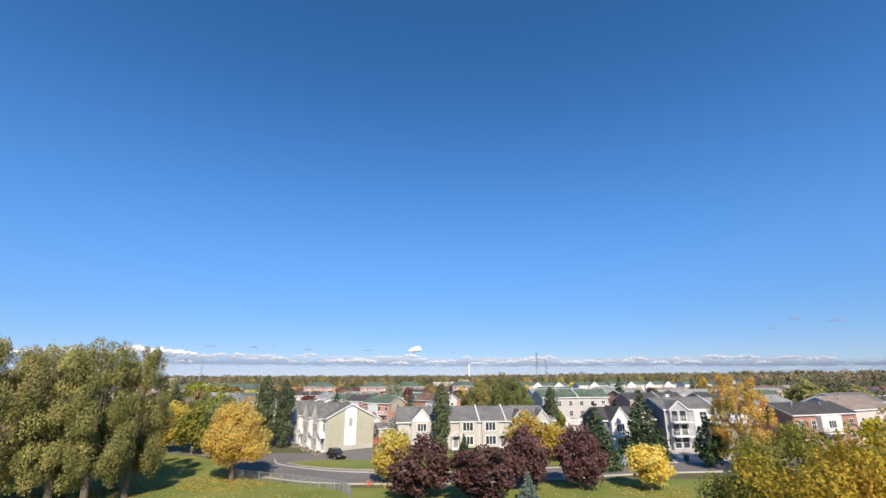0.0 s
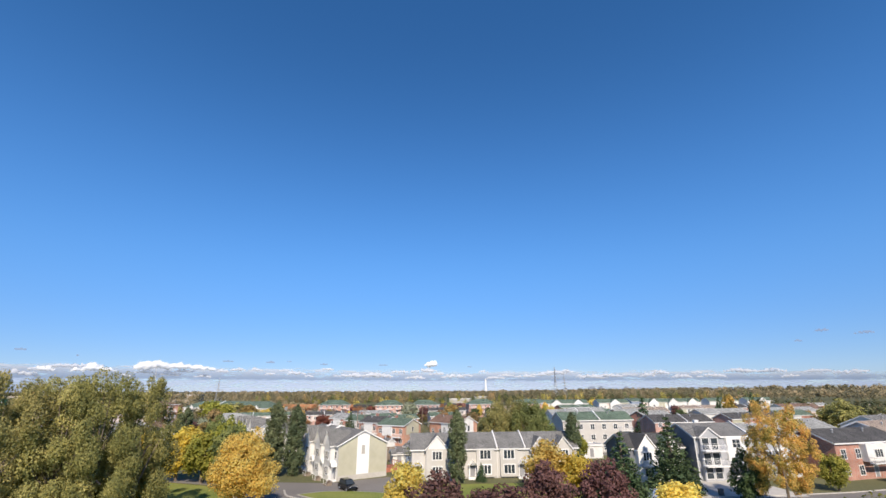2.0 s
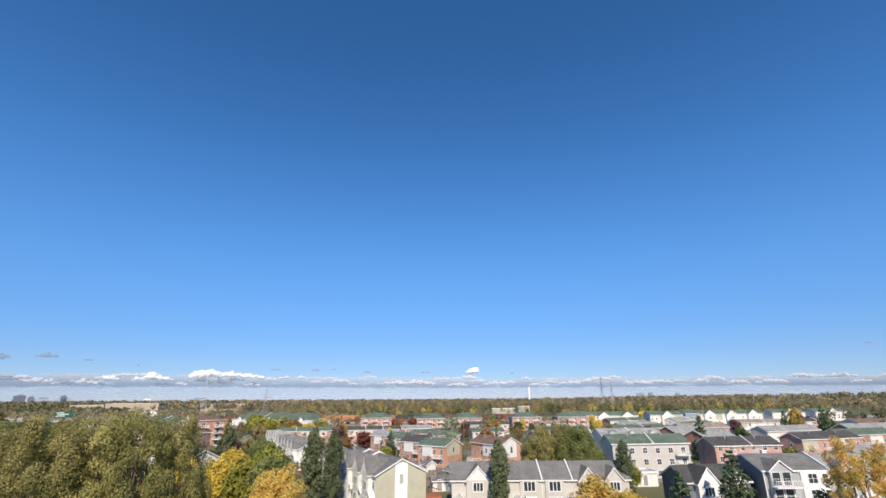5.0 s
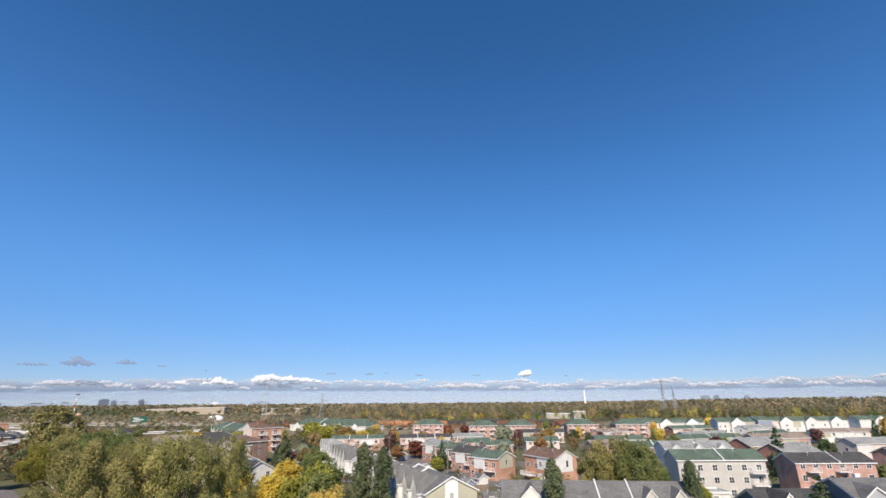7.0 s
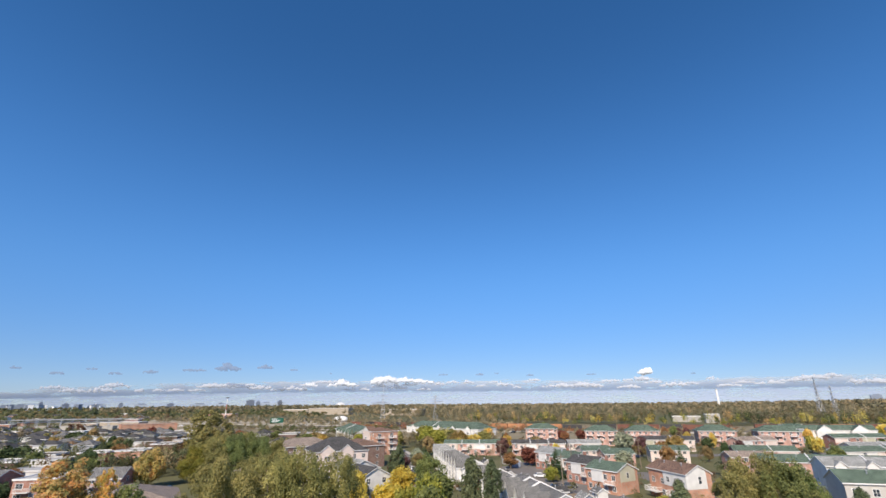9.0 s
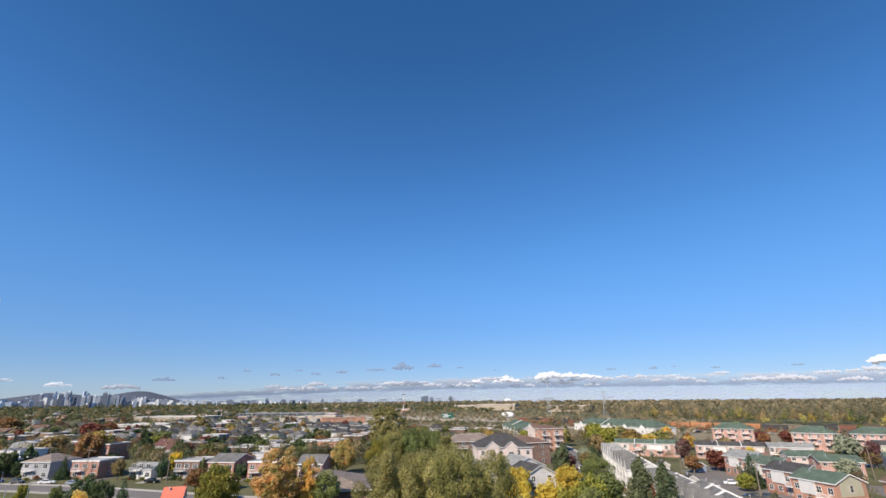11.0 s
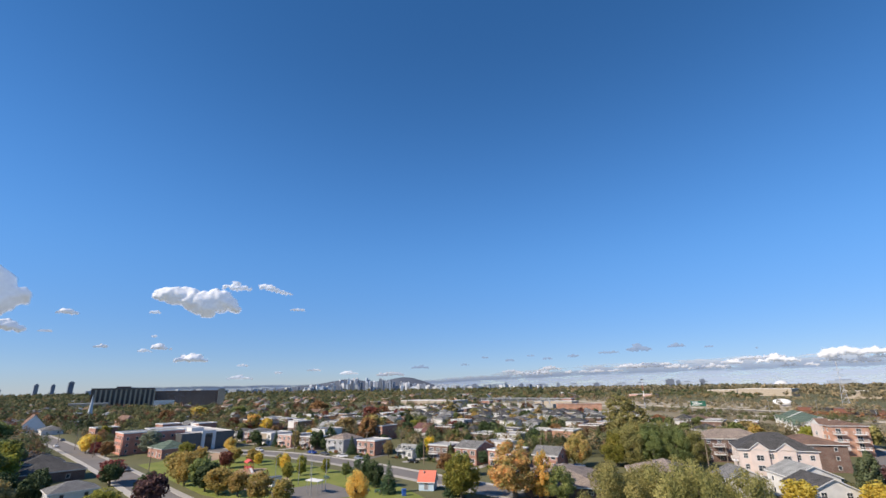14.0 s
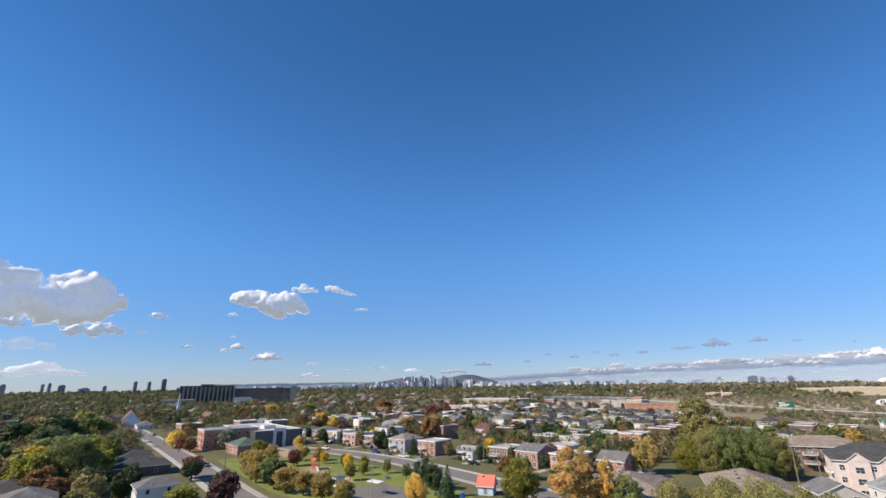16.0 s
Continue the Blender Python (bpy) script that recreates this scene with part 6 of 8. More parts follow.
# ---- freight cars ----
def freight_car(x, y, ang, mat, label, h=4.2, L=16):
    ob = root("freight_car", x, y, ang, 0.42)
    bm = bmesh.new()
    block(bm, -L / 2, L / 2, -1.5, 1.5, 1.1, h)
    for k in range(13):
        xx = -L / 2 + L * k / 12
        block(bm, xx - 0.08, xx + 0.08, -1.6, 1.6, 1.1, h + 0.02)
    block(bm, -L / 2, L / 2, -1.62, 1.62, h, h + 0.15)
    part("body", bm, mat, ob)
    for wx in (-L * 0.36, L * 0.36):
        bm = bmesh.new()
        for dx in (-0.9, 0.9):
            for yy in (-0.8, 0.68):
                rod(bm, (wx + dx, yy, 0.45), (wx + dx, yy + 0.12, 0.45), 0.45, 0.45, 12)
        block(bm, wx - 1.4, wx + 1.4, -0.6, 0.6, 0.5, 1.1)
        part("bogie", bm, DARK_METAL, ob)
    return tagged(ob, label, "freight car")


for k in range(7):
    freight_car(-190 + 17 * k, 436.5 + 0.25 * k, 0.5, RUST if 1 < k < 6 else FREIGHT_DARK, "orange freight car on the railway" if 1 < k < 6 else "dark freight car on the railway", 4.6 if 1 < k < 6 else 4.0)
for k in range(6):
    freight_car(-60 + 17 * k, 446 + 1.6 * k, 5.4, FREIGHT_BROWN if k % 3 else FREIGHT_DARK, "brown freight car on the railway", 4.6)
for k in range(9):
    freight_car(60 + 17 * k, 468 + 3.2 * k, 10, FREIGHT_WHITE if k % 4 == 1 else RUST if k % 4 == 3 else FREIGHT_BROWN, "weathered freight car on the railway", 4.8)
for k in range(6):
    freight_car(-330 + 17 * k, 446.5, 0, FREIGHT_DARK if k % 2 else FREIGHT_BROWN, "dark freight car on the railway", 4.4)

pylon(130, 622, 46, 20)
pylon(166, 729, 40, 20)
pylon(-353, 534, 48, 35)
pylon(-330, 640, 36, 35)
stack = root("chimney_stack", 86, 1423)
bm = bmesh.new()
rod(bm, (0, 0, 0), (0, 0, 50), 3.0, 2.3, 16)
part("shaft", bm, TRIM, stack)
bm = bmesh.new()
rod(bm, (0, 0, 50), (0, 0, 51.6), 2.7, 2.7, 16)
part("rim", bm, STEEL, stack)
tagged(stack, "tall white industrial chimney stack", "chimney")

# ---- highway things ----
sg = root("road_sign", -350, 347, 48)
bm = bmesh.new()
block(bm, -6, 6, -0.1, 0.1, 7.5, 12.0)
panel = part("panel", bm, SIGN_GREEN, sg, "blank green sign panel")
bm = bmesh.new()
for x in (-5.8, 5.5):
    block(bm, x, x + 0.3, 0.15, 0.45, 0, 12.2)
part("post", bm, STEEL, sg)
for k, (x0, x1) in enumerate(((-5, 1), (-4, 3), (-5, 0))):
    bm = bmesh.new()
    block(bm, x0, x1, -0.14, -0.1, 8.3 + 1.2 * k, 8.9 + 1.2 * k)
    part("lettering_bar", bm, TRIM, panel)
tagged(sg, "large green highway sign on steel posts", "road sign")
ms = root("high_mast_lamp", -478, 392)
for k in range(5):
    bm = bmesh.new()
    rod(bm, (0, 0, 6.4 * k), (0, 0, 6.4 * (k + 1)), 0.62 - 0.07 * k, 0.55 - 0.07 * k, 12)
    part("mast_section", bm, (STEEL, DARK_METAL, TRIM, DECK_RED, TRIM)[k], ms)
bm = bmesh.new()
rod(bm, (0, 0, 32), (0, 0, 33), 1.8, 1.8, 12)
part("lamp_ring", bm, DARK_METAL, ms)
tagged(ms, "tall red and white mast beside the highway", "lamp mast")
for k in range(14):
    lamp_post(-620 + 38 * k, 412 - 3.0 * min(k, 8) + 3.0 * max(0, k - 8), 13, 90)
tent = root("dome_tent", -460, 582, 15)
bm = bmesh.new()
bmesh.ops.create_uvsphere(bm, u_segments=24, v_segments=12, radius=1)
for v in bm.verts:
    v.co = Vector((v.co.x * 11, v.co.y * 7.5, max(v.co.z, 0) ** 0.6 * 7))
for f in bm.faces:
    f.smooth = True
part("membrane", bm, TRIM, tent)
tagged(tent, "white fabric dome beside the highway", "dome")
house("warehouse", -433, 275, 64.7, 43, 22, 8.6, None, ORANGE_BRICK, "tan", "low orange warehouse with flat roof", "warehouse", kind="flat", floors=1, front=0, back=0, ends=0, trim=ORANGE_BRICK)
for x, y, a, L, D, h, wl in ((-480, 205, 37, 46, 20, 5, TAN_STONE), (-600, 350, 30, 44, 20, 6, TAN_STONE), (-765, 925, 8, 110, 24, 14, TAN_STONE), (-905, 960, 14, 70, 20, 11, TAN_STONE), (-790, 640, 20, 50, 20, 8, PINK_BRICK), (-520, 860, 10, 90, 20, 12, TAN_STONE),
                             (-660, 180, 40, 90, 40, 9, TAN_STONE), (-500, 120, 40, 60, 26, 7, CONCRETE)):
    house("warehouse", x, y, a, L, D, h, None, wl, "flat", "pale flat-roofed industrial building", "warehouse", kind="flat", floors=1, front=0, back=0, ends=0)
house("bungalow", -285, 275, 98, 34, 12, 2.9, 4.8, PINK_SIDING, "brown", "long low house with a brown hip roof", "bungalow", kind="hip", floors=1, front=6, back=4, ends=2)
house("warehouse", 4, 648, 4, 30, 16, 6, None, CONCRETE, "flat", "low pale industrial building at the edge of the wood", "warehouse", kind="flat", floors=1, front=8, back=0, ends=2)
house("warehouse", 30, 622, 4, 14, 12, 9, None, CONCRETE, "flat", "pale industrial building at the edge of the wood", "warehouse", kind="flat", floors=2, front=3, back=0, ends=2)
sub = root("substation", -575, 280, 30)
for k in range(10):
    for j in range(3):
        bm = bmesh.new()
        x, y = -55 + 12 * k, -20 + 18 * j
        rod(bm, (x, y, 0), (x, y, 13), 0.35, 0.2, 5)
        rod(bm, (x, y, 11.5), (x + 12, y, 11.5), 0.22, None, 4)
        rod(bm, (x, y, 9), (x, y + 18, 9), 0.18, None, 4)
        part("gantry", bm, STEEL, sub)
for k in range(5):
    bm = bmesh.new()
    block(bm, -50 + 22 * k, -40 + 22 * k, -6, 2, 0, 5)
    part("transformer", bm, CONCRETE, sub)
tagged(sub, "grey steel electrical substation with gantries", "substation")

# ---- park ----
house("park_kiosk", -133.2, 41.0, 62, 4.3, 3.9, 2.5, 4.7, MURAL, "red", "small park kiosk with blue painted walls and red roof", "kiosk", along="x", floors=1, front=1, back=0, ends=0, near=True, base=0.8)
for x, y in ((-151.3, 5.5), (-136, 9), (-140, 13), (-148, -1), (-165, 9)):
    lamp_post(x, y, 8.5, x * 7 % 360, 0.8, label="tall grey park lamp post")
sb = root("sand_shed", -152.6, -1.2, 30)
bm = bmesh.new()
block(bm, -1.2, 1.2, -1.5, 1.5, 0, 2.6)
part("wall", bm, TRIM, sb)
bm = bmesh.new()
block(bm, -1.4, 1.4, -1.7, 1.7, 2.6, 2.75)
part("roof", bm, DARK_METAL, sb)
tagged(sb, "small white park shed with flat dark roof", "shed")
sh = root("shade_shelter", -139, 10, 40)
for x in (-2.2, 2.2):
    for y in (-0.8, 0.8):
        bm = bmesh.new()
        rod(bm, (x, y, 0), (x, y, 3.2), 0.08, None, 6)
        part("post", bm, STEEL, sh)
bm = bmesh.new()
slab(bm, [(-2.6, -1.1, 3.3), (2.6, -1.1, 3.3), (2.6, 1.1, 3.5), (-2.6, 1.1, 3.5)], 0.15)
part("roof", bm, TRIM, sh)
tagged(sh, "flat white shade shelter on steel posts", "shelter")
pl = root("play_structure", -184, -12, 20)
for x in (-2, 0, 2):
    for y in (-1, 1):
        bm = bmesh.new()
        rod(bm, (x, y, 0), (x, y, 3.0), 0.08, None, 6)
        part("post", bm, RED_PAINT, pl)
bm = bmesh.new()
block(bm, -2.1, 2.1, -1.1, 1.1, 1.2, 1.35)
part("deck", bm, RED_PAINT, pl)
bm = bmesh.new()
slab(bm, [(-2.3, -1.3, 3.0), (2.3, -1.3, 3.0), (2.3, 0, 3.9), (-2.3, 0, 3.9)], 0.1)
slab(bm, [(-2.3, 0, 3.9), (2.3, 0, 3.9), (2.3, 1.3, 3.0), (-2.3, 1.3, 3.0)], 0.1)
part("roof", bm, RED_PAINT, pl)
bm = bmesh.new()
slab(bm, [(2.1, -0.4, 1.3), (5, -0.4, 0.2), (5, 0.4, 0.2), (2.1, 0.4, 1.3)], 0.08)
part("slide", bm, TRIM, pl)
tagged(pl, "red playground structure with a pale slide", "play structure")
for x, y, a in ((-168, 2, 30), (-143, 20, 30), (-137, 24, 30), (-160, 14, 10), (-134, 27, 60)):
    pt = root("picnic_table", x, y, a)
    bm = bmesh.new()
    block(bm, -0.9, 0.9, -0.38, 0.38, 0.7, 0.76)
    part("tabletop", bm, SIGN_GREEN, pt)
    for yy in (-0.75, 0.5):
        bm = bmesh.new()
        block(bm, -0.9, 0.9, yy, yy + 0.25, 0.4, 0.45)
        part("bench", bm, SIGN_GREEN, pt)
    for xx in (-0.7, 0.62):
        bm = bmesh.new()
        block(bm, xx, xx + 0.08, -0.7, 0.7, 0, 0.7)
        part("leg", bm, STEEL, pt)
    tagged(pt, "green picnic table on the park lawn", "picnic table")
bl = root("recycling_bin", -127.5, 33)
bm = bmesh.new()
block(bm, -0.5, 0.5, -0.5, 0.5, 0, 1.6)
part("body", bm, BLUE_PAINT, bl)
bm = bmesh.new()
block(bm, -0.56, 0.56, -0.56, 0.56, 1.6, 1.72)
part("lid", bm, BLUE_PAINT, bl)
tagged(bl, "tall blue recycling bin beside the kiosk", "bin")

# ---- school, church and hospital ----
house("school", -262, -66, 31, 14, 26, 9.0, None, PAINTED_BRICK, "light", "orange-red school wing with flat roof and tall windows", "school", kind="flat", floors=3, front=4, back=4, ends=7, near=True, door=False, w=1.6, h=1.7)
sc2 = house("school", -284, -55, 31, 60, 24, 7.4, None, RED_BRICK, "flat", "low brick school with pale flat roof", "school", kind="flat", floors=2, front=12, back=12, ends=4, near=True, door=False, w=2.2, h=1.5)
bm = bmesh.new()
block(bm, 30.0, 30.35, -12.3, 12.3, 0, 7.95)
block(bm, 22, 30.0, -12.35, -12.0, 0, 7.95)
part("metal_cladding", bm, DARK_METAL, sc2, "dark metal-clad end wall")
bm = bmesh.new()
for y0, y1, z0, z1 in ((-3.4, -1.9, 0, 8.8), (1.6, 3.1, 0, 8.8), (-1.9, 1.6, 7.4, 8.8)):
    block(bm, 30.35, 31.0, y0, y1, z0, z1)
part("entrance_frame", bm, TRIM, sc2, "white entrance frame")
bm = bmesh.new()
block(bm, 30.36, 30.5, -1.6, 1.3, 0.2, 6.6)
part("entrance_glass", bm, GLASS, sc2, "tall dark entrance glass")
bm = bmesh.new()
block(bm, 8, 15, -3, 3, 7.6, 9.4)
part("plant_room", bm, TRIM, sc2, "white rooftop plant room")
house("school_annex", -238, -51, 35, 15, 12, 4.0, 6.6, RED_BRICK, "green", "small brick annex with green hip roof", "annex", kind="hip", floors=1, front=4, back=4, ends=3, near=True)
house("church", -425, -190, 118, 14, 24, 4, 12, TRIM, "brown", "church with a steep white gable and brown roof", "church", along="y", floors=1, front=1, back=1, ends=4, w=2.0, h=2.4)
sp = root("church_spire", -535, -196)
bm = bmesh.new()
rod(bm, (0, 0, 0), (0, 0, 7), 3.2, 2.4, 8)
part("tower", bm, TRIM, sp)
bm = bmesh.new()
rod(bm, (0, 0, 7), (0, 0, 25), 2.4, 0.1, 8)
part("spire", bm, STEEL, sp)
tagged(sp, "slender pale grey church spire", "spire")
ho = root("hospital", -972, -314, 108)
bm = bmesh.new()
block(bm, -46, 46, -20, 20, 0, 32)
part("wall", bm, BROWN_BRICK, ho)
for k in range(13):
    bm = bmesh.new()
    block(bm, -45 + 7.2 * k, -41 + 7.2 * k, -21.2, -20, 3, 30)
    part("window_strip", bm, GLASS, ho, "dark upright window strip")
    bm = bmesh.new()
    block(bm, -41 + 7.2 * k, -38.3 + 7.2 * k, -22.0, -20, 0, 31)
    part("pier", bm, TAN_STONE, ho, "tan upright pier")
bm = bmesh.new()
block(bm, -47, 47, -22.3, 21, 32, 33.2)
part("roof", bm, SHINGLE["tar"], ho)
bm = bmesh.new()
block(bm, -12, 10, -8, 8, 33.2, 36)
part("plant_room", bm, BROWN_BRICK, ho)
tagged(ho, "large brown slab hospital with upright window strips", "hospital")
house("hospital_wing", -1000, -218, 98, 106, 36, 27, None, BROWN_BRICK, "tar", "long dark brick hospital wing with flat roof", "hospital", kind="flat", floors=6, front=20, back=0, ends=0, trim=BROWN_BRICK, w=2.4, h=1.8, storey=4.0, door=False)
house("hospital_wing", -1008.5, -158.6, 98, 12, 38, 29.5, None, TAN_STONE, "tar", "tan brick end block of the hospital", "hospital", kind="flat", floors=6, front=2, back=0, ends=3, trim=TAN_STONE, w=2.0, h=1.8, storey=4.4, door=False)
house("hospital_wing", -884, -224, 98, 28, 14, 12, None, TRIM, "flat", "low white hospital annex with a flat roof", "hospital", kind="flat", floors=3, front=6, back=6, ends=3, w=2.0, h=1.6, storey=3.6, door=False)
house("hospital_wing", -880, -330, 108, 50, 26, 10, None, TAN_STONE, "flat", "low tan hospital wing", "hospital", kind="flat", floors=2, front=0, back=12, ends=0, w=2.4, h=1.8, storey=4.0, door=False)


# ---- duplex houses along the park street ----
def duplex(x, y, ang, L, D, h, wall, roof, kind="flat", ridge=None, near=True, label=""):
    word = {RED_BRICK: "red brick", BROWN_BRICK: "brown brick", PINK_BRICK: "pink brick", WHITE_SIDING: "white", GREY_SIDING: "grey", ORANGE_BRICK: "orange brick", TAN_STONE: "tan stone", PINK_SIDING: "pale pink", BLUE_SIDING: "blue-grey"}[wall]
    shape = {"flat": "flat", "hip": "hip", "gable": "gabled"}[kind]
    ob = house("duplex_house", x, y, ang, L, D, h, ridge, wall, roof, label or f"two-storey {word} house with a {shape} roof", "house", kind=kind, floors=2, front=3, back=2, ends=1, near=near, base=0.8, w=1.6, h=1.3)
    x0, y0 = (-L / 2, -D / 2)
    if int(abs(x) * 7 + abs(y)) % 3 == 0:
        bm = bmesh.new()
        block(bm, x0, -x0 * 0.2, y0 - 0.06, y0, 2.8, h - 0.05)
        part("cladding", bm, WHITE_SIDING if wall not in (WHITE_SIDING, PINK_SIDING) else TAN_STONE, ob, "pale upper front panel")
    if int(abs(x) + abs(y) * 3) % 2 == 0 or near:
        balcony(ob, -L * 0.2, y0 - 0.06, 2.8, 3.6, 1.5)
    return ob


FRONT_ROW = ((-212, 36, 42, 10, 11, 5.6, RED_BRICK, "flat", "flat", None), (-226, 24, 42, 10.5, 12, 5.6, GREY_SIDING, "tan", "hip", 7.8), (-242, 12, 42, 10, 12, 5.4, BROWN_BRICK, "flat", "flat", None), (-256, 1, 40, 10, 12, 5.5, PINK_BRICK, "flat", "flat", None),
             (-270, -9, 38, 10, 12, 5.5, WHITE_SIDING, "flat", "flat", None), (-284, -18, 36, 10, 12, 5.4, RED_BRICK, "grey", "hip", 7.2), (-298, -27, 36, 9, 10, 3.4, WHITE_SIDING, "dark", "gable", 6.0), (-196, 49, 40, 8, 8, 3.0, WHITE_SIDING, "light", "gable", 4.8),
             (-184, 61, 40, 9, 11, 5.6, BROWN_BRICK, "flat", "flat", None), (-173, 69, 38, 9.5, 12, 5.6, RED_BRICK, "grey", "gable", 7.6), (-161, 78, 38, 10, 12, 5.6, RED_BRICK, "flat", "flat", None), (-182, 84, 38, 11, 13, 5.8, WHITE_SIDING, "flat", "flat", None),
             (-152, 90, 38, 9, 9, 4.6, RED_BRICK, "grey", "gable", 7.0))
placed = [row[:2] for row in FRONT_ROW]
for row in FRONT_ROW:
    duplex(*row)
rng = np.random.default_rng(17)
for k, (x, y, a, L, D, *rest) in enumerate(FRONT_ROW[:11]):
    # a driveway to the street, a hedge and a garden tree beside each house
    ca, sa = math.cos(radians(a)), math.sin(radians(a))

    def spot(u, v):
        return x + u * ca - v * sa, y + u * sa + v * ca
    u0, v0 = L / 2 + 1.0, -D / 2
    sheet("driveway", [spot(u0, v0 + 5), spot(u0 + 2.8, v0 + 5), spot(u0 + 2.8, v0 - 8), spot(u0, v0 - 8)], 0.07, CONCRETE if k % 2 else ASPHALT, "paved driveway beside a house", "driveway")
    for q in range(3):
        bush(*spot(-L / 2 + 1.5 + q * L * 0.3, v0 - 1.6 - 0.8 * (q % 2)), rng.uniform(0.8, 1.5), rng.uniform(0.9, 2.2), ("deep", "green", "lime", "rust")[(k + q) % 4])
    tx, ty = spot(-L / 2 - 2.4, v0 - rng.uniform(-1, 3))
    tree("spruce" if k % 3 == 0 else "round", tx, ty, rng.uniform(5.5, 9), rng.uniform(2.0, 3.2), ("spruce", "deep", "wood", "spruce", "green")[k % 5], 1, "beside a brick house")
    tx, ty = spot(rng.uniform(-3, 5), D / 2 + 4)
    tree("round", tx, ty, rng.uniform(6.5, 9.5), rng.uniform(2.6, 4), ("deep", "rust", "green", "turning")[k % 4], 2, "behind a brick house")
    if k % 2 == 0:
        utility_pole(*spot(L / 2 + 4, D / 2 + 2.5), 9.5, a)

rng = np.random.default_rng(11)
WALLS = (RED_BRICK, BROWN_BRICK, PINK_BRICK, WHITE_SIDING, RED_BRICK, BROWN_BRICK, RED_BRICK, TAN_STONE, ORANGE_BRICK)
c38, s38 = math.cos(radians(38)), math.sin(radians(38))
for row in range(14):
    for col in range(24):
        u = -330 + 16.5 * col + rng.uniform(-3, 3)
        v = 118 + 27 * row + (7 if row % 2 else 0) + rng.uniform(-5, 5)
        x, y = u * c38 - v * s38, u * s38 + v * c38
        d = math.hypot(x, y)
        if x > -196 or y > 245 or d > 620 or y < -190 or (x > -300 and y < 0) or (x > -345 and y < -20 and y > -100) or (x > -460 and y > 205 and x < -360) or rng.uniform() < 0.12:
            continue
        if (x > -262 and y < 60) or min(math.hypot(x - a, y - b) - 0.5 * c for a, b, c in BUILT if c > 40) < 9:
            continue
        placed.append((x, y))
        k = rng.integers(0, len(WALLS))
        t = rng.uniform()
        near = False
        if 90 < y < 245 and x < -240 and row >= 5:
            duplex(x, y, 38 + 90 * (col % 2), 9 + rng.uniform(0, 2), 9, 6.6 + rng.uniform(0, 1), (WHITE_SIDING, GREY_SIDING, BROWN_BRICK)[col % 3], ("dark", "dark", "grey", "tar")[(col + row) % 4], "hip" if (col + row) % 4 < 3 else "flat", 9.2, near)
        elif t < 0.62:
            duplex(x, y, 38, 10.5, 12, 6.2 + rng.uniform(0, 0.8), WALLS[k], "flat" if rng.uniform() < 0.28 else "tar", "flat", None, near)
        elif t < 0.82:
            duplex(x, y, 38, 11, 12, 5.2, WALLS[k], ("dark", "grey", "brown")[k % 3], "hip", 7.6, near)
        else:
            duplex(x, y, 38, 11, 12, 4.8, WALLS[k], ("grey", "light", "maroon")[k % 3], "gable", 7.4, near)
# scattered roofs farther west and south
for i in range(210):
    az = radians(rng.uniform(58, 128))
    d = math.exp(rng.uniform(math.log(430), math.log(1500)))
    x, y = -math.sin(az) * d, math.cos(az) * d
    if (x > -620 and y > 170) or (-1060 < x < -840 and -380 < y < -140) or min(math.hypot(x - a, y - b) - 0.5 * c for a, b, c in BUILT) < 10.5:
        continue
    k = rng.integers(0, len(WALLS))
    house("house", x, y, 38, rng.uniform(10, 18), rng.uniform(9, 13), rng.uniform(4, 6.5), 8.6, WALLS[k], ("flat", "grey", "brown", "light", "dark", "tar")[i % 6], "small house among trees", kind=("flat", "hip", "gable", "hip", "gable", "flat")[i % 6], floors=2, front=2, back=0, ends=1)
# more rows between the court and the railway
for i, (x, y) in enumerate(((28, 234), (72, 268), (104, 276), (148, 298), (184, 312), (216, 306), (250, 346), (66, 246), (30, 288), (-8, 280), (80, 326), (120, 334))):
    tr = house("townhouse_row", x, y, 12 + 14 * (i % 3), 22 + 3 * (i % 4), 10, 5.3, 7.4, (PINK_BRICK, PINK_SIDING, RED_BRICK, WHITE_SIDING)[i % 4], ("green", "light", "green", "tan", "dark")[i % 5], f"{('pink brick', 'pale', 'red brick', 'white')[i % 4]} townhouse row with {('green', 'light grey', 'green', 'tan', 'charcoal')[i % 5]} roof", "townhouse", front=6, ends=1)
    party_wall(tr, 2, -5, 5, 5.3, 7.4)
# bungalows south of the avenue
for x, y, a, L, D, rf in ((-190, -75, 30, 15, 18, "dark"), (-214, -88, 30, 13, 12, "dark"), (-232, -101, 30, 15, 14, "dark"), (-250, -118, 30, 15, 12, "dark"), (-278, -133, 30, 16, 12, "light"), (-304, -148, 30, 15, 12, "dark"), (-335, -164, 30, 16, 12, "grey"),
                          (-152, -92, 30, 18, 13, "dark"), (-138, -78, 30, 14, 12, "grey"), (-245, -160, 30, 22, 16, "dark"), (-180, -122, 30, 16, 12, "dark"), (-210, -138, 30, 16, 12, "dark"), (-370, -192, 30, 20, 12, "light"), (-396, -165, 30, 18, 12, "grey")):
    house("bungalow", x, y, a, L, D, 3.2, 5.6, BROWN_BRICK if rf == "dark" else WHITE_SIDING, rf, "single-storey bungalow with a low hip roof", "bungalow", kind="hip", floors=1, front=4, back=4, ends=2, near=True)
wb = house("house", -138, -47.5, 31, 8.5, 9.5, 5.2, 7.0, WHITE_SIDING, "grey", "white two-storey house with grey hip roof", kind="hip", near=True, front=3, back=3, ends=2)
for z in (2.7,):
    balcony(wb, -4.25, 0, z, 3.4, 1.8, -90)

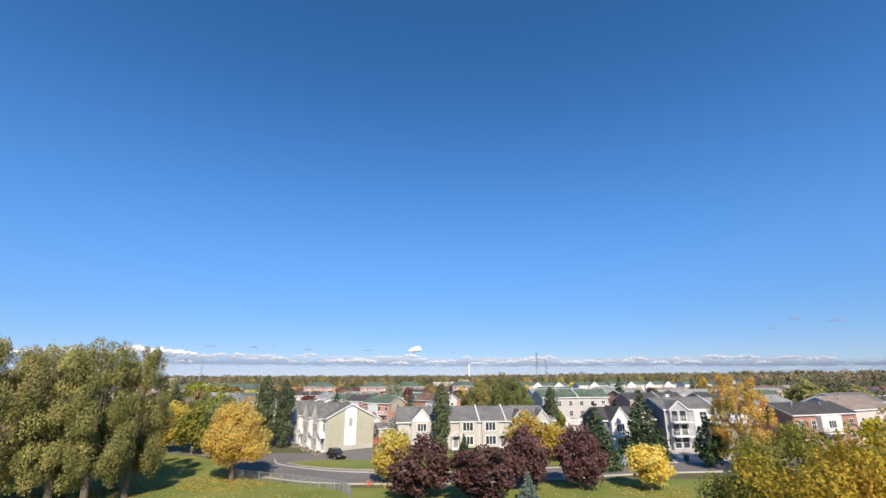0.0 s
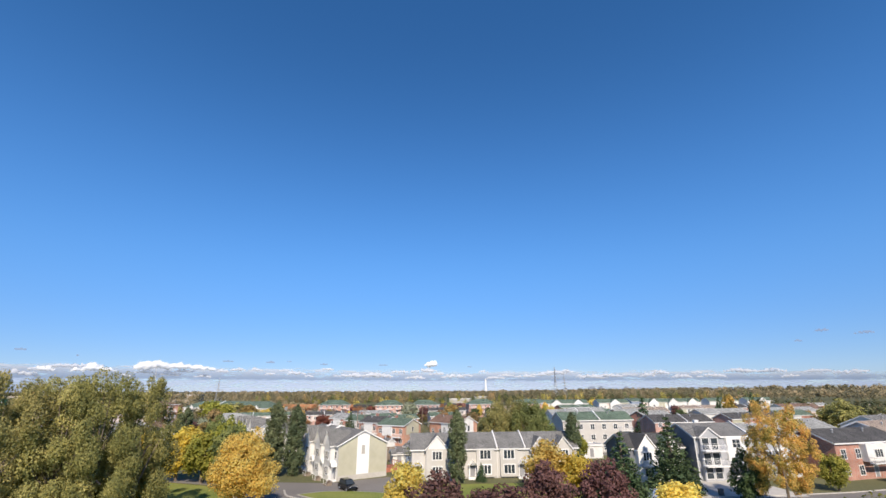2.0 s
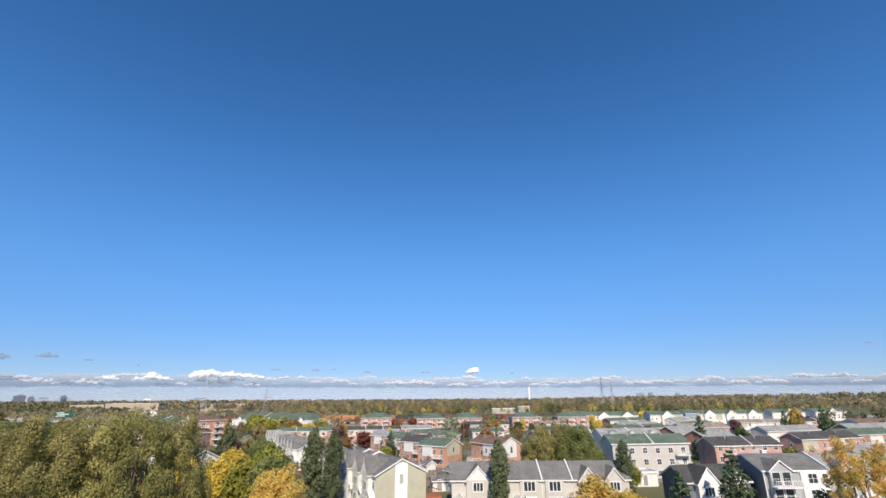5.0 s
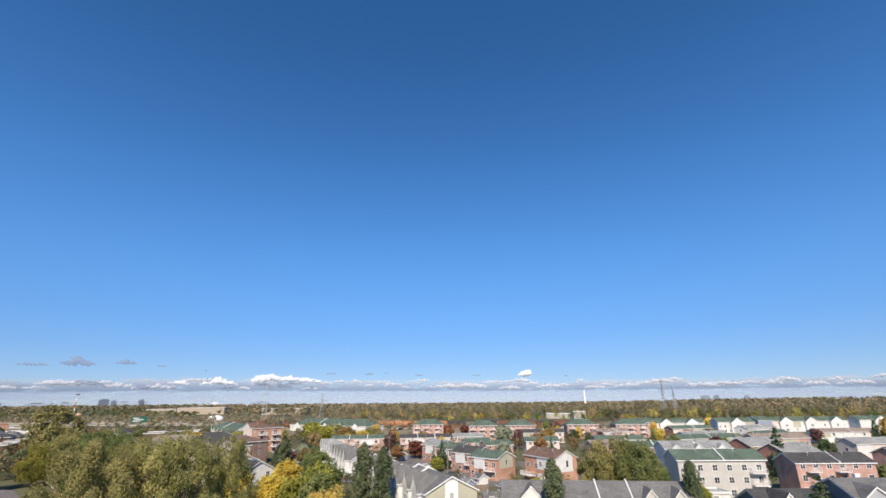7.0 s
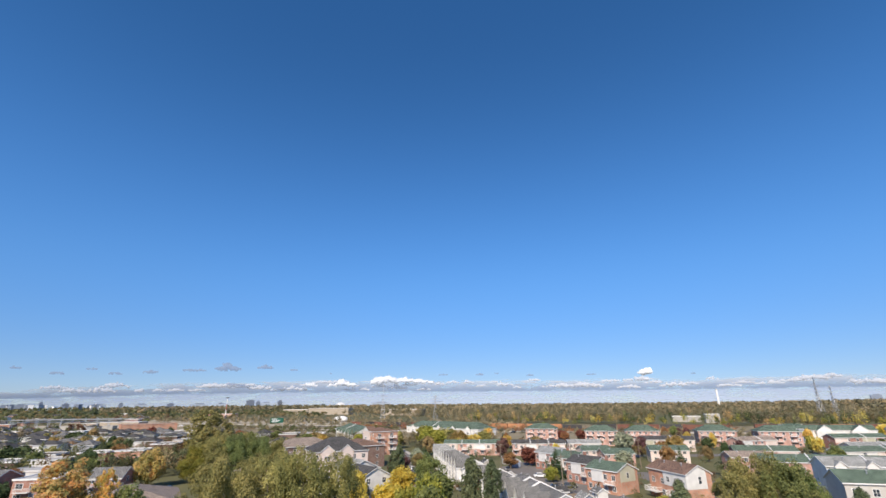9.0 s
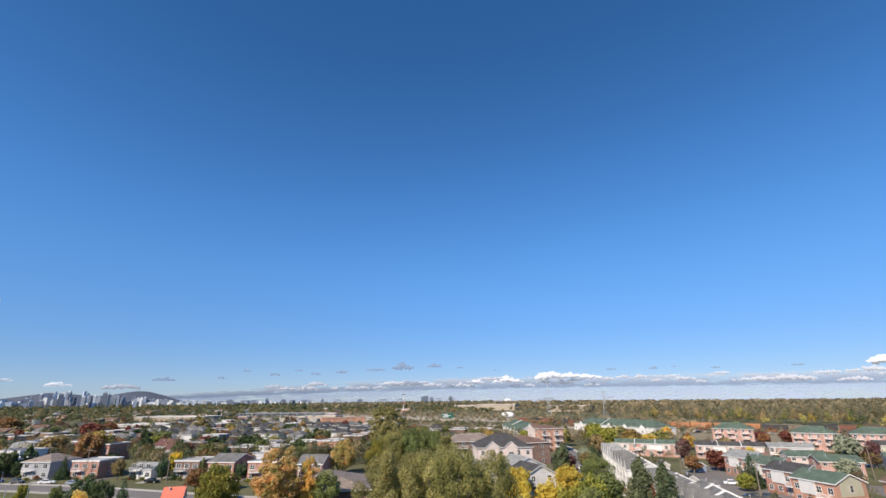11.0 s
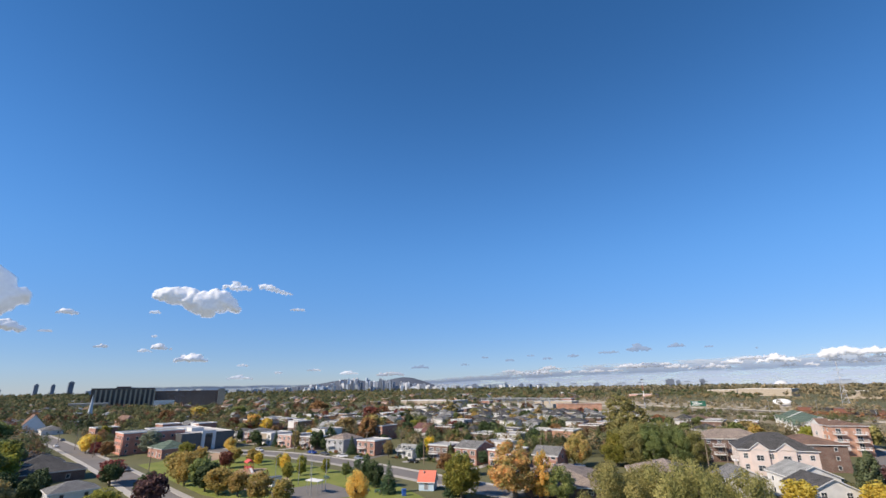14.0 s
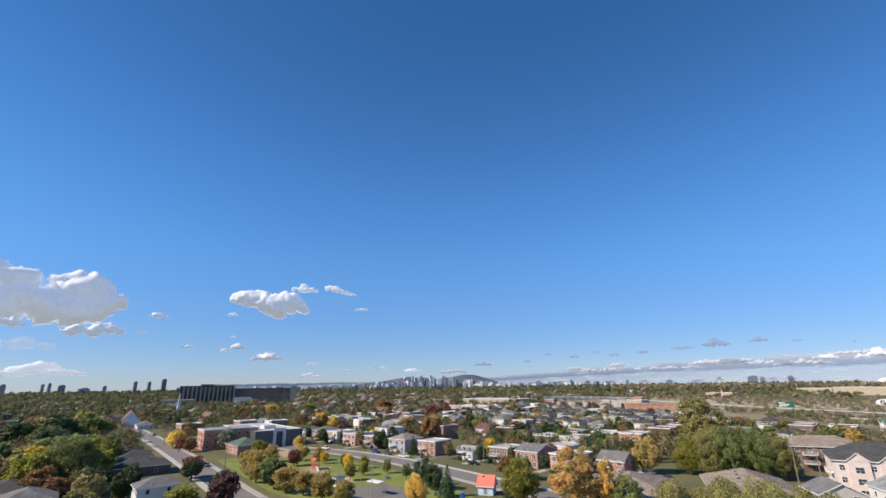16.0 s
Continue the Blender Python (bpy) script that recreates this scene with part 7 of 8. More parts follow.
# ---- poles along the avenue and the park street ----
for x, y, h in ((-281, -104, 10.5), (-246, -83, 10.5), (-212, -62, 10.5), (-176, -41.5, 10.5), (-318, -127, 10.5), (-206, 32, 10), (-232, 2, 10), (-258, -27, 10), (-176, 50, 10)):
    utility_pole(x, y, h, 32 if y < -30 else 42)

# ---- cars ----
car(-18.6, 80.2, -52, "black", "suv", "parked on the asphalt court")
car(-6.4, 66.2, 3, "white", "sedan", "parked on the street under a yellow tree")

car(31.5, 73.2, 12, "silver", "sedan", "parked at the kerb")
for k, p in enumerate(("black", "black", "blue", "black", "grey", "white")):
    car(-74.5 - 5.6 * k * 0.62 - 1.5, 144.0 + 5.6 * k * 0.8, 127, p, "suv" if k % 3 == 1 else "sedan", "parked along the street")
for x, y, p in ((-34, 148, "black"), (-31, 152, "grey"), (-44, 168, "white"), (-28, 138, "black")):
    car(x, y, 25, p, "sedan", "parked in the yard")
for x, y, p, a in ((-152, 92, "red", 80), (-146, 95, "white", 80), (-149, 99, "silver", 80), (-139, 100, "black", 10)):
    car(x, y, a, p, "sedan", "parked in the car park")
for x, y, p, a in ((-205, 22, "white", 70), (-215, 15, "grey", 40), (-222, 10, "blue", 40), (-181, 47, "black", 42), (-196, 28, "silver", 40), (-268, -40, "white", 30), (-283, -48, "grey", 30), (-240, -14, "white", 45), (-300, -55, "silver", 30)):
    car(x, y, a, p, "sedan", "parked along the park street")
for x, y, p in ((-200, -55, "grey"), (-262, -90, "black"), (-300, -120, "white"), (-335, -132, "grey"), (-360, -160, "white")):
    car(x, y, 31, p, "sedan", "parked along the avenue")
for k in range(8):
    car(-560 + 62 * k, 396 - 2.0 * k + (4.5 if k % 2 else 0), 178, ("white", "grey", "silver", "black")[k % 4], "suv" if k % 2 else "sedan", "on the highway")

# ---- fence and small things by the court ----
fen = root("chain_link_fence", 0, 0)
fpts = smooth([(-31, 65.2), (-28.7, 63.9), (-20.2, 60.2), (-13.6, 56.8), (-11.0, 53.6), (-10.2, 49)], 5)
run, last = 0.0, fpts[0]
for p, q in zip(fpts, fpts[1:]):
    bm = bmesh.new()
    rod(bm, (p.x, p.y, 1.2), (q.x, q.y, 1.2), 0.03, None, 5)
    part("rail", bm, STEEL, fen)
    bm = bmesh.new()
    rod(bm, (p.x, p.y, -0.2), (p.x, p.y, 1.27), 0.045, None, 6)
    part("post", bm, STEEL, fen)
    bm = bmesh.new()
    for k in range(24):
        f0, f1 = k / 24, (k + 4) / 24
        a, b = p.lerp(q, f0), p.lerp(q, min(f1, 1))
        rod(bm, (a.x, a.y, 0.04), (b.x, b.y, 1.18), 0.006, None, 3)
        rod(bm, (a.x, a.y, 1.18), (b.x, b.y, 0.04), 0.006, None, 3)
    part("wire_mesh", bm, STEEL, fen)
tagged(fen, "low galvanised chain-link fence along the lawn", "fence")
hyd = root("fire_hydrant", -9.4, 58.9)
bm = bmesh.new()
rod(bm, (0, 0, 0), (0, 0, 0.5), 0.14, 0.13, 10)
rod(bm, (0, 0, 0.5), (0, 0, 0.66), 0.17, 0.06, 10)
part("barrel", bm, RED_PAINT, hyd)
bm = bmesh.new()
rod(bm, (-0.24, 0, 0.4), (0.24, 0, 0.4), 0.07, None, 8)
part("nozzle", bm, RED_PAINT, hyd)
bm = bmesh.new()
rod(bm, (0, -0.17, 0.42), (0, -0.14, 0.42), 0.2, 0.2, 14)
part("marker", bm, RED_PAINT, hyd)
tagged(hyd, "red fire hydrant with a round marker", "fire hydrant")
for x, y in ((-5.5, 55.5), (-4.4, 55.0)):
    po = root("gate_post", x, y)
    bm = bmesh.new()
    rod(bm, (0, 0, -0.2), (0, 0, 1.3), 0.07, None, 8)
    part("post", bm, STEEL, po)
    tagged(po, "short grey steel gate post", "post")
wbin = root("wheelie_bin", 42.5, 76)
bm = bmesh.new()
block(bm, -0.3, 0.3, -0.35, 0.35, 0.1, 1.0)
part("body", bm, DARK_METAL, wbin)
bm = bmesh.new()
block(bm, -0.33, 0.33, -0.38, 0.38, 1.0, 1.08)
part("lid", bm, DARK_METAL, wbin)
tagged(wbin, "dark wheeled waste bin on the driveway", "bin")

# ---- trees near the court ----
tree("round", -29.6, 62.6, 11.2, 5.6, "gold", 0, "beside the fence")
tree("round", -6.6, 60.8, 7.5, 3.4, "gold", 1, "beside the street")
tree("round", 15.2, 78.2, 8.6, 4.6, "gold", 1, "before the townhouses")
tree("round", 20.2, 77.0, 6.6, 3.4, "yellow", 1, "before the townhouses")
tree("low", 150, 186, 12.5, 9, "olive", 1, "among the eastern houses")
tree("round", 27.3, 55.8, 6.0, 3.7, "gold", 1, "on the lawn by the street")
for x, y, h, r in ((-2.6, 52.6, 7.4, 5.0), (5.4, 50.6, 6.8, 5.0), (11.6, 56.5, 7.9, 3.9), (18.6, 56.8, 8.0, 4.0)):
    tree("low", x, y, h, r, "purple", 1, "with dense dark foliage near the street")
tree("spruce", 10.4, 49.5, 3.6, 1.6, "blue", 1, "on the lawn")
tree("spruce", 25.6, 70.5, 10.2, 4.2, "spruce", 1, "before the grey house")
tree("spruce", 37.2, 80.2, 12.0, 4.8, "spruce", 1, "before the grey house")
tree("spruce", 4.8, 88.0, 3.4, 1.2, "spruce", 1, "before the townhouses")
tree("low", 43.8, 70.4, 7.8, 3.3, "deep", 1, "beside the driveway")
tree("vase", 47.2, 67.0, 14.6, 4.7, "orange", 0, "beside the driveway")
tree("airy", 14.8, 9.4, 12.4, 5.2, "turning", -1, "beside the lawn")
tree("airy", 20.8, 10.5, 13.2, 6.0, "orange", -1, "beside the lawn")
tree("airy", 17.6, 16.5, 12.0, 5.2, "lime", -1, "beside the lawn")
tree("round", 24, 20, 11, 4.4, "lime", 0, "beside the lawn")
tree("column", -36.6, 92.2, 14.0, 2.4, "poplar", 1, "beside the townhouse row")
tree("column", -33.0, 93.6, 13.4, 2.2, "poplar", 1, "beside the townhouse row")
tree("column", 0.4, 86.6, 12.4, 2.0, "poplar", 1, "before the townhouse row")
tree("column", 24.3, 95.5, 11.6, 1.8, "poplar", 1, "beside the townhouse row")
for x, y, h, r in ((-44.5, 49, 20.2, 5.8), (-40.4, 49, 20.3, 5.2), (-38.4, 53, 19.8, 4.8), (-48.5, 45, 19.8, 5.8), (-50, 57, 19.4, 5.8), (-50, 52, 19.6, 5.6), (-57, 49, 18.4, 6.2), (-60, 56, 16.6, 6.2), (-66, 57, 14.6, 6.2), (-43, 58, 19.2, 5.2), (-72, 63, 13.2, 5.8)):
    tree("spread", x, y, 0.95 * h, r, "olive", 1, "at the edge of the lawn", "cottonwoods by the lawn")
tree("round", -53.5, 88, 9.8, 4.8, "yellow", 1, "beside the path")
tree("round", -47.5, 86, 10.0, 5.0, "lime", 1, "beside the path")
tree("round", -57, 82, 10.5, 3.8, "yellow", 1, "beside the path")
tree("round", -39, 79, 11.2, 4.6, "green", 1, "beside the path")
tree("round", -43, 86, 12.0, 4.2, "lime", 1, "beside the path")
tree("round", -52, 108, 9.5, 4.4, "green", 1, "beside the street")
tree("round", -68.5, 133.5, 9.6, 5.6, "green", 0, "beside the street")
tree("round", -91.5, 168.5, 6.5, 4.0, "wood", 1, "beside the street")
tree("round", -97, 176, 7.0, 3.6, "silver", 1, "beside the street")
tree("round", -71, 122, 8.0, 4.6, "yellow", 1, "beside the street")
tree("column", -78.0, 131.5, 12, 2.2, "poplar", 1, "beside the street")
tree("column", -81.0, 133.5, 10, 2.0, "poplar", 1, "beside the street")
tree("round", -84, 141, 9.5, 4.6, "purple", 1, "beside the apartment block")
tree("round", -77, 108, 8.5, 4.4, "yellow", 1, "beside the street")
tree("round", -48, 120, 6, 3.2, "red", 1, "behind the townhouses")
for x, y, h, r, c in ((9.6, 109.6, 14.0, 5.4, "olive"), (17.6, 109.4, 15.0, 5.6, "green"), (13.4, 112.6, 15.8, 6.0, "olive"), (20.6, 114, 13.2, 4.6, "green")):
    tree("low", x, y, h, r, c, 0, "behind the townhouses")
for x, y, h, r, k, c in ((67, 168, 14.0, 4.2, "spruce", "spruce"), (-3, 244, 9.5, 6.0, "round", "tan"), (-24, 236, 12, 5, "round", "silver"), (-17, 238, 9.5, 3.6, "round", "purple"), (-47, 203, 8, 3.6, "round", "yellow"), (-56, 196, 7.5, 4.6, "round", "red"), (-4, 122, 5, 2.8, "round", "lime"),
                         (28, 108, 7, 2.8, "round", "lime"), (62, 128, 6, 3, "round", "rust"), (84, 150, 6, 3, "round", "green"), (-8, 246, 7, 4.5, "round", "rust"), (-2, 250, 7, 4, "round", "gold"), (66, 222, 8, 4, "round", "purple"), (80, 214, 7, 3.6, "round", "rust"),
                         (112, 392, 10, 4.4, "round", "gold"), (96, 380, 7, 4, "round", "orange"), (150, 262, 14, 4.6, "round", "orange"), (142, 258, 13, 3.6, "spruce", "spruce"), (176, 284, 15, 4.6, "spruce", "spruce"), (186, 236, 10, 5, "round", "green"),
                         (132, 108, 10, 6, "round", "green"), (110, 86, 8, 4, "round", "lime"), (146, 158, 11, 6, "round", "olive"), (64, 80, 6, 3, "round", "lime"), (82, 82, 7, 3, "round", "turning"), (78, 70, 8, 4, "round", "lime"), (-100, 226, 8, 4, "round", "yellow"),
                         (-118, 236, 11, 6.5, "round", "lime"), (-129, 244, 12, 7.0, "round", "lime"), (-122, 254, 11.5, 6.5, "round", "olive"), (-112, 250, 10, 6, "round", "tan"), (-138, 256, 11.5, 6.5, "round", "lime"), (-146, 238, 10, 5.5, "round", "olive"), (-104, 268, 9, 5.5, "round", "olive"), (-112, 214, 9, 4, "round", "wood"), (-105, 255, 8, 5, "round", "gold"), (-88, 262, 7, 5, "round", "orange"), (-70, 258, 7, 5, "round", "wood"), (-62, 250, 6, 4, "round", "red"),
                         (-160, 222, 9, 5, "round", "lime"), (-60, 184, 6, 3.5, "round", "rust"), (-38, 160, 5, 3, "round", "lime"), (-20, 196, 7, 4, "round", "silver"), (-118, 310, 8, 5, "round", "gold"), (-60, 330, 7, 5, "round", "red"), (-74, 334, 6, 5, "round", "red")):
    tree(k, x, y, h, r, c, 1 if math.hypot(x, y) < 170 else 2, "among the houses")

rng = np.random.default_rng(29)
made = 0
while made < 58:
    x, y = rng.uniform(-110, 215), rng.uniform(150, 400)
    if min(math.hypot(x - a, y - b) - 0.42 * c for a, b, c in BUILT) < 4.0 or abs(x) > y * 0.9 or (4 < x < 42 and y < 140):
        continue
    made += 1
    k = made % 8
    tree("spruce" if k == 3 else "round", x, y, rng.uniform(5, 9.5), rng.uniform(2.2, 3.8), ("deep", "rust", "green", "spruce", "purple", "wood", "lime", "gold")[k], 2 if y > 240 else 3 if k != 3 else 1, "among the townhouses")

rng = np.random.default_rng(41)
lit = []
for cx, cy, rad, n in ((-29.6, 62.6, 7, 1500), (-48, 52, 12, 1400), (-36, 44, 12, 900), (-24, 50, 10, 700), (-6.6, 60.8, 4, 400), (27.3, 55.8, 5, 500), (12, 50, 9, 500)):
    q, a = rad * rng.uniform(0, 1, n) ** 0.7, rng.uniform(0, 2 * np.pi, n)
    lit.append(np.stack([cx + q * np.cos(a), cy + q * np.sin(a), np.full(n, 0.13)], 1))
lit = np.concatenate(lit)
litter = new("fallen_leaves", leaf_mesh("fallen_leaves", lit, np.tile([0.0, 0.0, 4.0], (len(lit), 1)), 0.24, rng, LEAF["gold"], 0.5))
tagged(litter, "scattered fallen yellow leaves on the lawn", "leaves", kind="stuff")

# ---- trees of the west ----
def clear_of_bungalows(x, y):
    return min(math.hypot(x - a, y - b) for a, b in ((-190, -75), (-214, -88), (-232, -101), (-178, -66), (-202, -78), (-222, -92))) > 9.5


for x, y, h, r, c, k in ((-114.5, 59.5, 14.6, 8.0, "amber", "spread"), (-110.5, 65.5, 11.5, 3.6, "orange", "spread"), (-119.5, 46.5, 10.7, 5.8, "lime", "low"), (-107.0, 68.5, 8.4, 4.4, "green", "low"),
                         (-88, 80, 10.5, 5.0, "olive", "spread"), (-77, 87, 10.5, 4.6, "olive", "spread"), (-151, 100.5, 11.5, 6.2, "amber", "low"), (-122, 20, 8, 3.6, "gold", "low"), (-146.5, 24, 8.4, 4.2, "deep", "low"), (-140.5, 27, 8.0, 3.6, "deep", "low"), (-131.5, 29.5, 8.5, 2.6, "spruce", "spruce"),
                         (-123, 45, 7, 2.6, "spruce", "spruce"), (-134, 50, 7, 3.6, "rust", "round"), (-156, 53, 6.5, 4.0, "rust", "round"), (-149, 56, 7.5, 4, "green", "round")):
    tree(k, x, y, h, r, c, 1, "near the park")
for x, y, h, r, c in ((-147, 113, 11.5, 5.6, "lime"), (-142, 117, 13.0, 5.8, "olive"), (-138, 122, 13.6, 5.8, "green"), (-134, 128, 13.8, 5.8, "green"), (-131.5, 133.5, 13.0, 5.4, "olive"), (-151, 121, 14, 6.2, "olive"), (-146, 127, 15.2, 6.4, "green"), (-141, 133, 15.0, 6.2, "green"), (-155, 130, 15.2, 6.6, "olive"), (-150, 137, 14.6, 6.4, "olive")):
    tree("low", x, y, h, r, c, 0, "in a dense grove", "grove of green trees")
tree("spread", -197, 155, 22.6, 12.0, "olive", 1, "above the grove")
tree("spread", -212, 166, 16.0, 8, "olive", 1, "above the grove")
for x, y, h, r, c in ((-171, -31, 9, 4.4, "tan"), (-163.5, -28, 10.5, 4.6, "tan"), (-158, -22.5, 9.0, 4.4, "green"), (-152, -20, 8.5, 4.2, "deep"), (-146.5, -15.7, 7.6, 4.6, "tan"), (-142, -10, 6.8, 3.8, "tan"), (-133, -4, 7.8, 4.0, "tan"), (-128, 2, 6.5, 3.4, "tan"), (-206, -20, 6.0, 3.4, "tan"), (-204, -13, 5.6, 3.4, "tan"), (-193, -21, 6.5, 3.4, "red"), (-205, -32, 7, 3.5, "tan"),
                      (-218, -40, 8, 4, "lime"), (-186, -36, 8, 4.4, "tan"), (-176, 0.5, 6.5, 2.4, "yellow"), (-182, 6, 5, 2, "lime"), (-168, 6, 5, 2, "lime"), (-160, 2, 5.5, 2.2, "lime"), (-188, -2, 5, 2, "lime"), (-170, 14, 5, 2, "lime"), (-158, 20, 5, 2, "green"), (-196, -10, 5, 2.2, "yellow")):
    tree("round", x, y, h, r, c, 1, "in the park")
for x, y, h, r, c in ((-176, -52, 7.5, 4.6, "red"), (-170, -50, 7, 3.8, "deep"), (-129, -28, 9.5, 4.6, "purple"), (-136, -30, 9, 4, "deep"), (-131, -38.5, 6.0, 5.0, "lime"), (-186, -96, 12, 8.5, "green"), (-178, -84, 11, 7, "lime"), (-196, -108, 12, 8, "green"), (-168, -92, 9, 5, "turning"),
                      (-160, -78, 8, 5, "olive"), (-152, -68, 8, 4, "deep"), (-172, -110, 10, 6, "wood"), (-230, -128, 11, 8, "deep"), (-252, -140, 12, 8, "deep"), (-216, -122, 11, 7, "green"), (-268, -120, 8, 5, "deep"), (-212, -82, 6, 3.5, "deep"), (-232, -92, 7, 3, "deep"), (-150, -104, 9, 6, "deep")):
    if clear_of_bungalows(x, y):
        tree("round", x, y, h, r, c, 1, "beside the avenue")
for x, y, h, r, c in ((-250, -62, 11, 6, "silver"), (-246, -78, 7, 4, "rust"), (-262, -92, 8, 4, "gold"), (-280, -98, 8, 5, "yellow"), (-256, -86, 6, 3, "red"), (-300, -100, 8, 4, "rust"), (-330, -110, 9, 5, "lime")):
    tree("round", x, y, h, r, c, 1 if x > -260 else 2, "before the school")
for x, y, h, r, c, k in ((-259, 3, 11, 2.8, "spruce", "spruce"), (-240, 18, 10, 5, "spruce", "spruce"), (-234, 12, 9.5, 4, "deep", "round"), (-276, 44, 13, 8, "tan", "round"), (-268, 40, 12, 7, "rust", "round"), (-290, 30, 12, 7, "wood", "round"), (-262, -18, 8, 4, "deep", "round"),
                         (-236, -26, 7, 3.5, "gold", "round"), (-300, 78, 11, 5, "green", "round"), (-285, 70, 9, 5, "lime", "round"), (-250, 88, 9, 6, "deep", "round"), (-232, 98, 11, 7, "deep", "round"), (-226, 84, 11, 5, "spruce", "spruce"), (-212, 96, 9, 5, "green", "round"),
                         (-316, 160, 11, 8, "deep", "round"), (-300, 110, 9, 5, "rust", "round"), (-330, 96, 9, 5, "rust", "round"), (-420, 60, 13, 9, "red", "round"), (-436, 74, 12, 8, "rust", "round"), (-495, 16, 16, 13, "rust", "round"), (-360, -30, 12, 6, "orange", "round"),
                         (-370, -44, 9, 6, "red", "round"), (-350, -20, 9, 5, "yellow", "round"), (-340, 10, 9, 5, "green", "round"), (-480, -90, 14, 10, "gold", "round"), (-460, -110, 12, 9, "rust", "round"), (-520, -60, 13, 9, "green", "round"), (-410, 130, 15, 8, "wood", "spread"),
                         (-200, 108, 9, 5, "deep", "round"), (-188, 104, 8, 4, "green", "round"), (-220, 130, 9, 5, "rust", "round"), (-250, 140, 8, 5, "green", "round"), (-272, 190, 9, 5, "olive", "round"), (-240, 210, 10, 6, "rust", "round"), (-226, 226, 9, 6, "green", "round"), (-200, 232, 9, 6, "wood", "round"), (-190, 214, 9, 6, "green", "round"), (-172, 206, 9, 5, "orange", "round"), (-176, 188, 9, 5, "wood", "round"), (-208, 200, 8, 5, "green", "round"), (-216, 180, 9, 6, "wood", "round")):
    tree(k, x, y, h, r, c, 2 if math.hypot(x, y) > 160 else 1, "among the houses")


for x, y, h, r, c in ((-197, -99, 14, 9, "green"), (-190, -90, 13, 8, "lime"), (-205, -112, 13, 9, "green"), (-180, -102, 12, 7, "turning"), (-168, -100, 11, 7, "olive"), (-186, -120, 12, 8, "deep"), (-214, -100, 12, 8, "green"), (-160, -110, 11, 7, "green"),
                      (-240, -136, 13, 9, "deep"), (-262, -150, 13, 9, "green"), (-285, -158, 12, 8, "deep"), (-300, -172, 12, 9, "lime"), (-152, -84, 9, 5, "rust"), (-222, -150, 12, 9, "wood"), (-200, -132, 12, 8, "green"), (-164, -66, 7, 4, "deep")):
    if clear_of_bungalows(x, y):
        tree("low", x, y, h, r, c, 2, "among the bungalows")


for x, y, h, r, c in ((-165, -84, 16.5, 9.5, "green"), (-157, -91, 12.5, 6.0, "lime"), (-176, -97, 12, 6.5, "green"), (-201, -118, 11.5, 8, "olive"), (-192, -108, 12, 7, "deep"), (-138, -64, 8.6, 5, "wood"), (-147, -60, 7, 4, "deep"), (-154, -72, 8, 5, "deep"), (-146, -76, 7, 4, "rust"), (-160, -64, 6, 3.5, "deep"),
                      (-128, -60, 7, 4.5, "olive"), (-186, -74, 7, 3.5, "deep"), (-205, -86, 8, 4, "deep"), (-218, -94, 8, 4.5, "wood")):
    if clear_of_bungalows(x, y):
        tree("low", x, y, h, r, c, 0 if r > 9 else 1 if r > 6 else 2, "among the bungalows")
for x, y, h, r, c in ((-285, -160, 16, 13, "deep"), (-300, -150, 15, 11, "green"), (-268, -166, 15, 11, "deep"), (-315, -170, 15, 12, "olive"), (-348, -182, 16, 9, "lime"), (-330, -196, 14, 12, "wood"), (-260, -184, 14, 11, "rust"), (-240, -172, 13, 9, "deep"), (-372, -214, 14, 12, "deep"), (-298, -206, 13, 12, "green")):
    if clear_of_bungalows(x, y):
        tree("low", x, y, h, r, c, 2, "among the bungalows")


rng = np.random.default_rng(83)
made = 0
while made < 110:
    x, y = rng.uniform(-470, -205), rng.uniform(-40, 235)
    if min(math.hypot(x - a, y - b) for a, b in placed) < 7.5 or (x > -262 and y < 52) or (x > -345 and y < 10) or (x < -360 and y > 200):
        continue
    made += 1
    tree("spruce" if made % 9 == 0 else "round", x, y, rng.uniform(6, 11), rng.uniform(3.0, 5.2), ("deep", "green", "rust", "wood", "olive", "deep", "red", "tan")[made % 8] if made % 9 else "spruce", 2, "among the brick houses")


# ---- woods and far canopy ----
def wide_noise(mat, scale):
    for nd in mat.node_tree.nodes:
        if nd.type == "TEX_NOISE":
            nd.inputs["Scale"].default_value = scale
    return mat


# mixed wood leaves are greyed and lightened to paint in distance haze
HAZED_WOOD = wide_noise(leafy("hazed_mixed_wood_leaves", (0.088, 0.088, 0.054), (0.165, 0.145, 0.084), (0.27, 0.212, 0.122), 0.28, 1.42, 1.7, 0.16), 0.07)
WOOD_B = wide_noise(leafy("suburb_canopy_leaves", (0.045, 0.058, 0.03), (0.085, 0.093, 0.042), (0.165, 0.122, 0.058), 0.33, 1.45, 1.8, 0.14), 0.06)
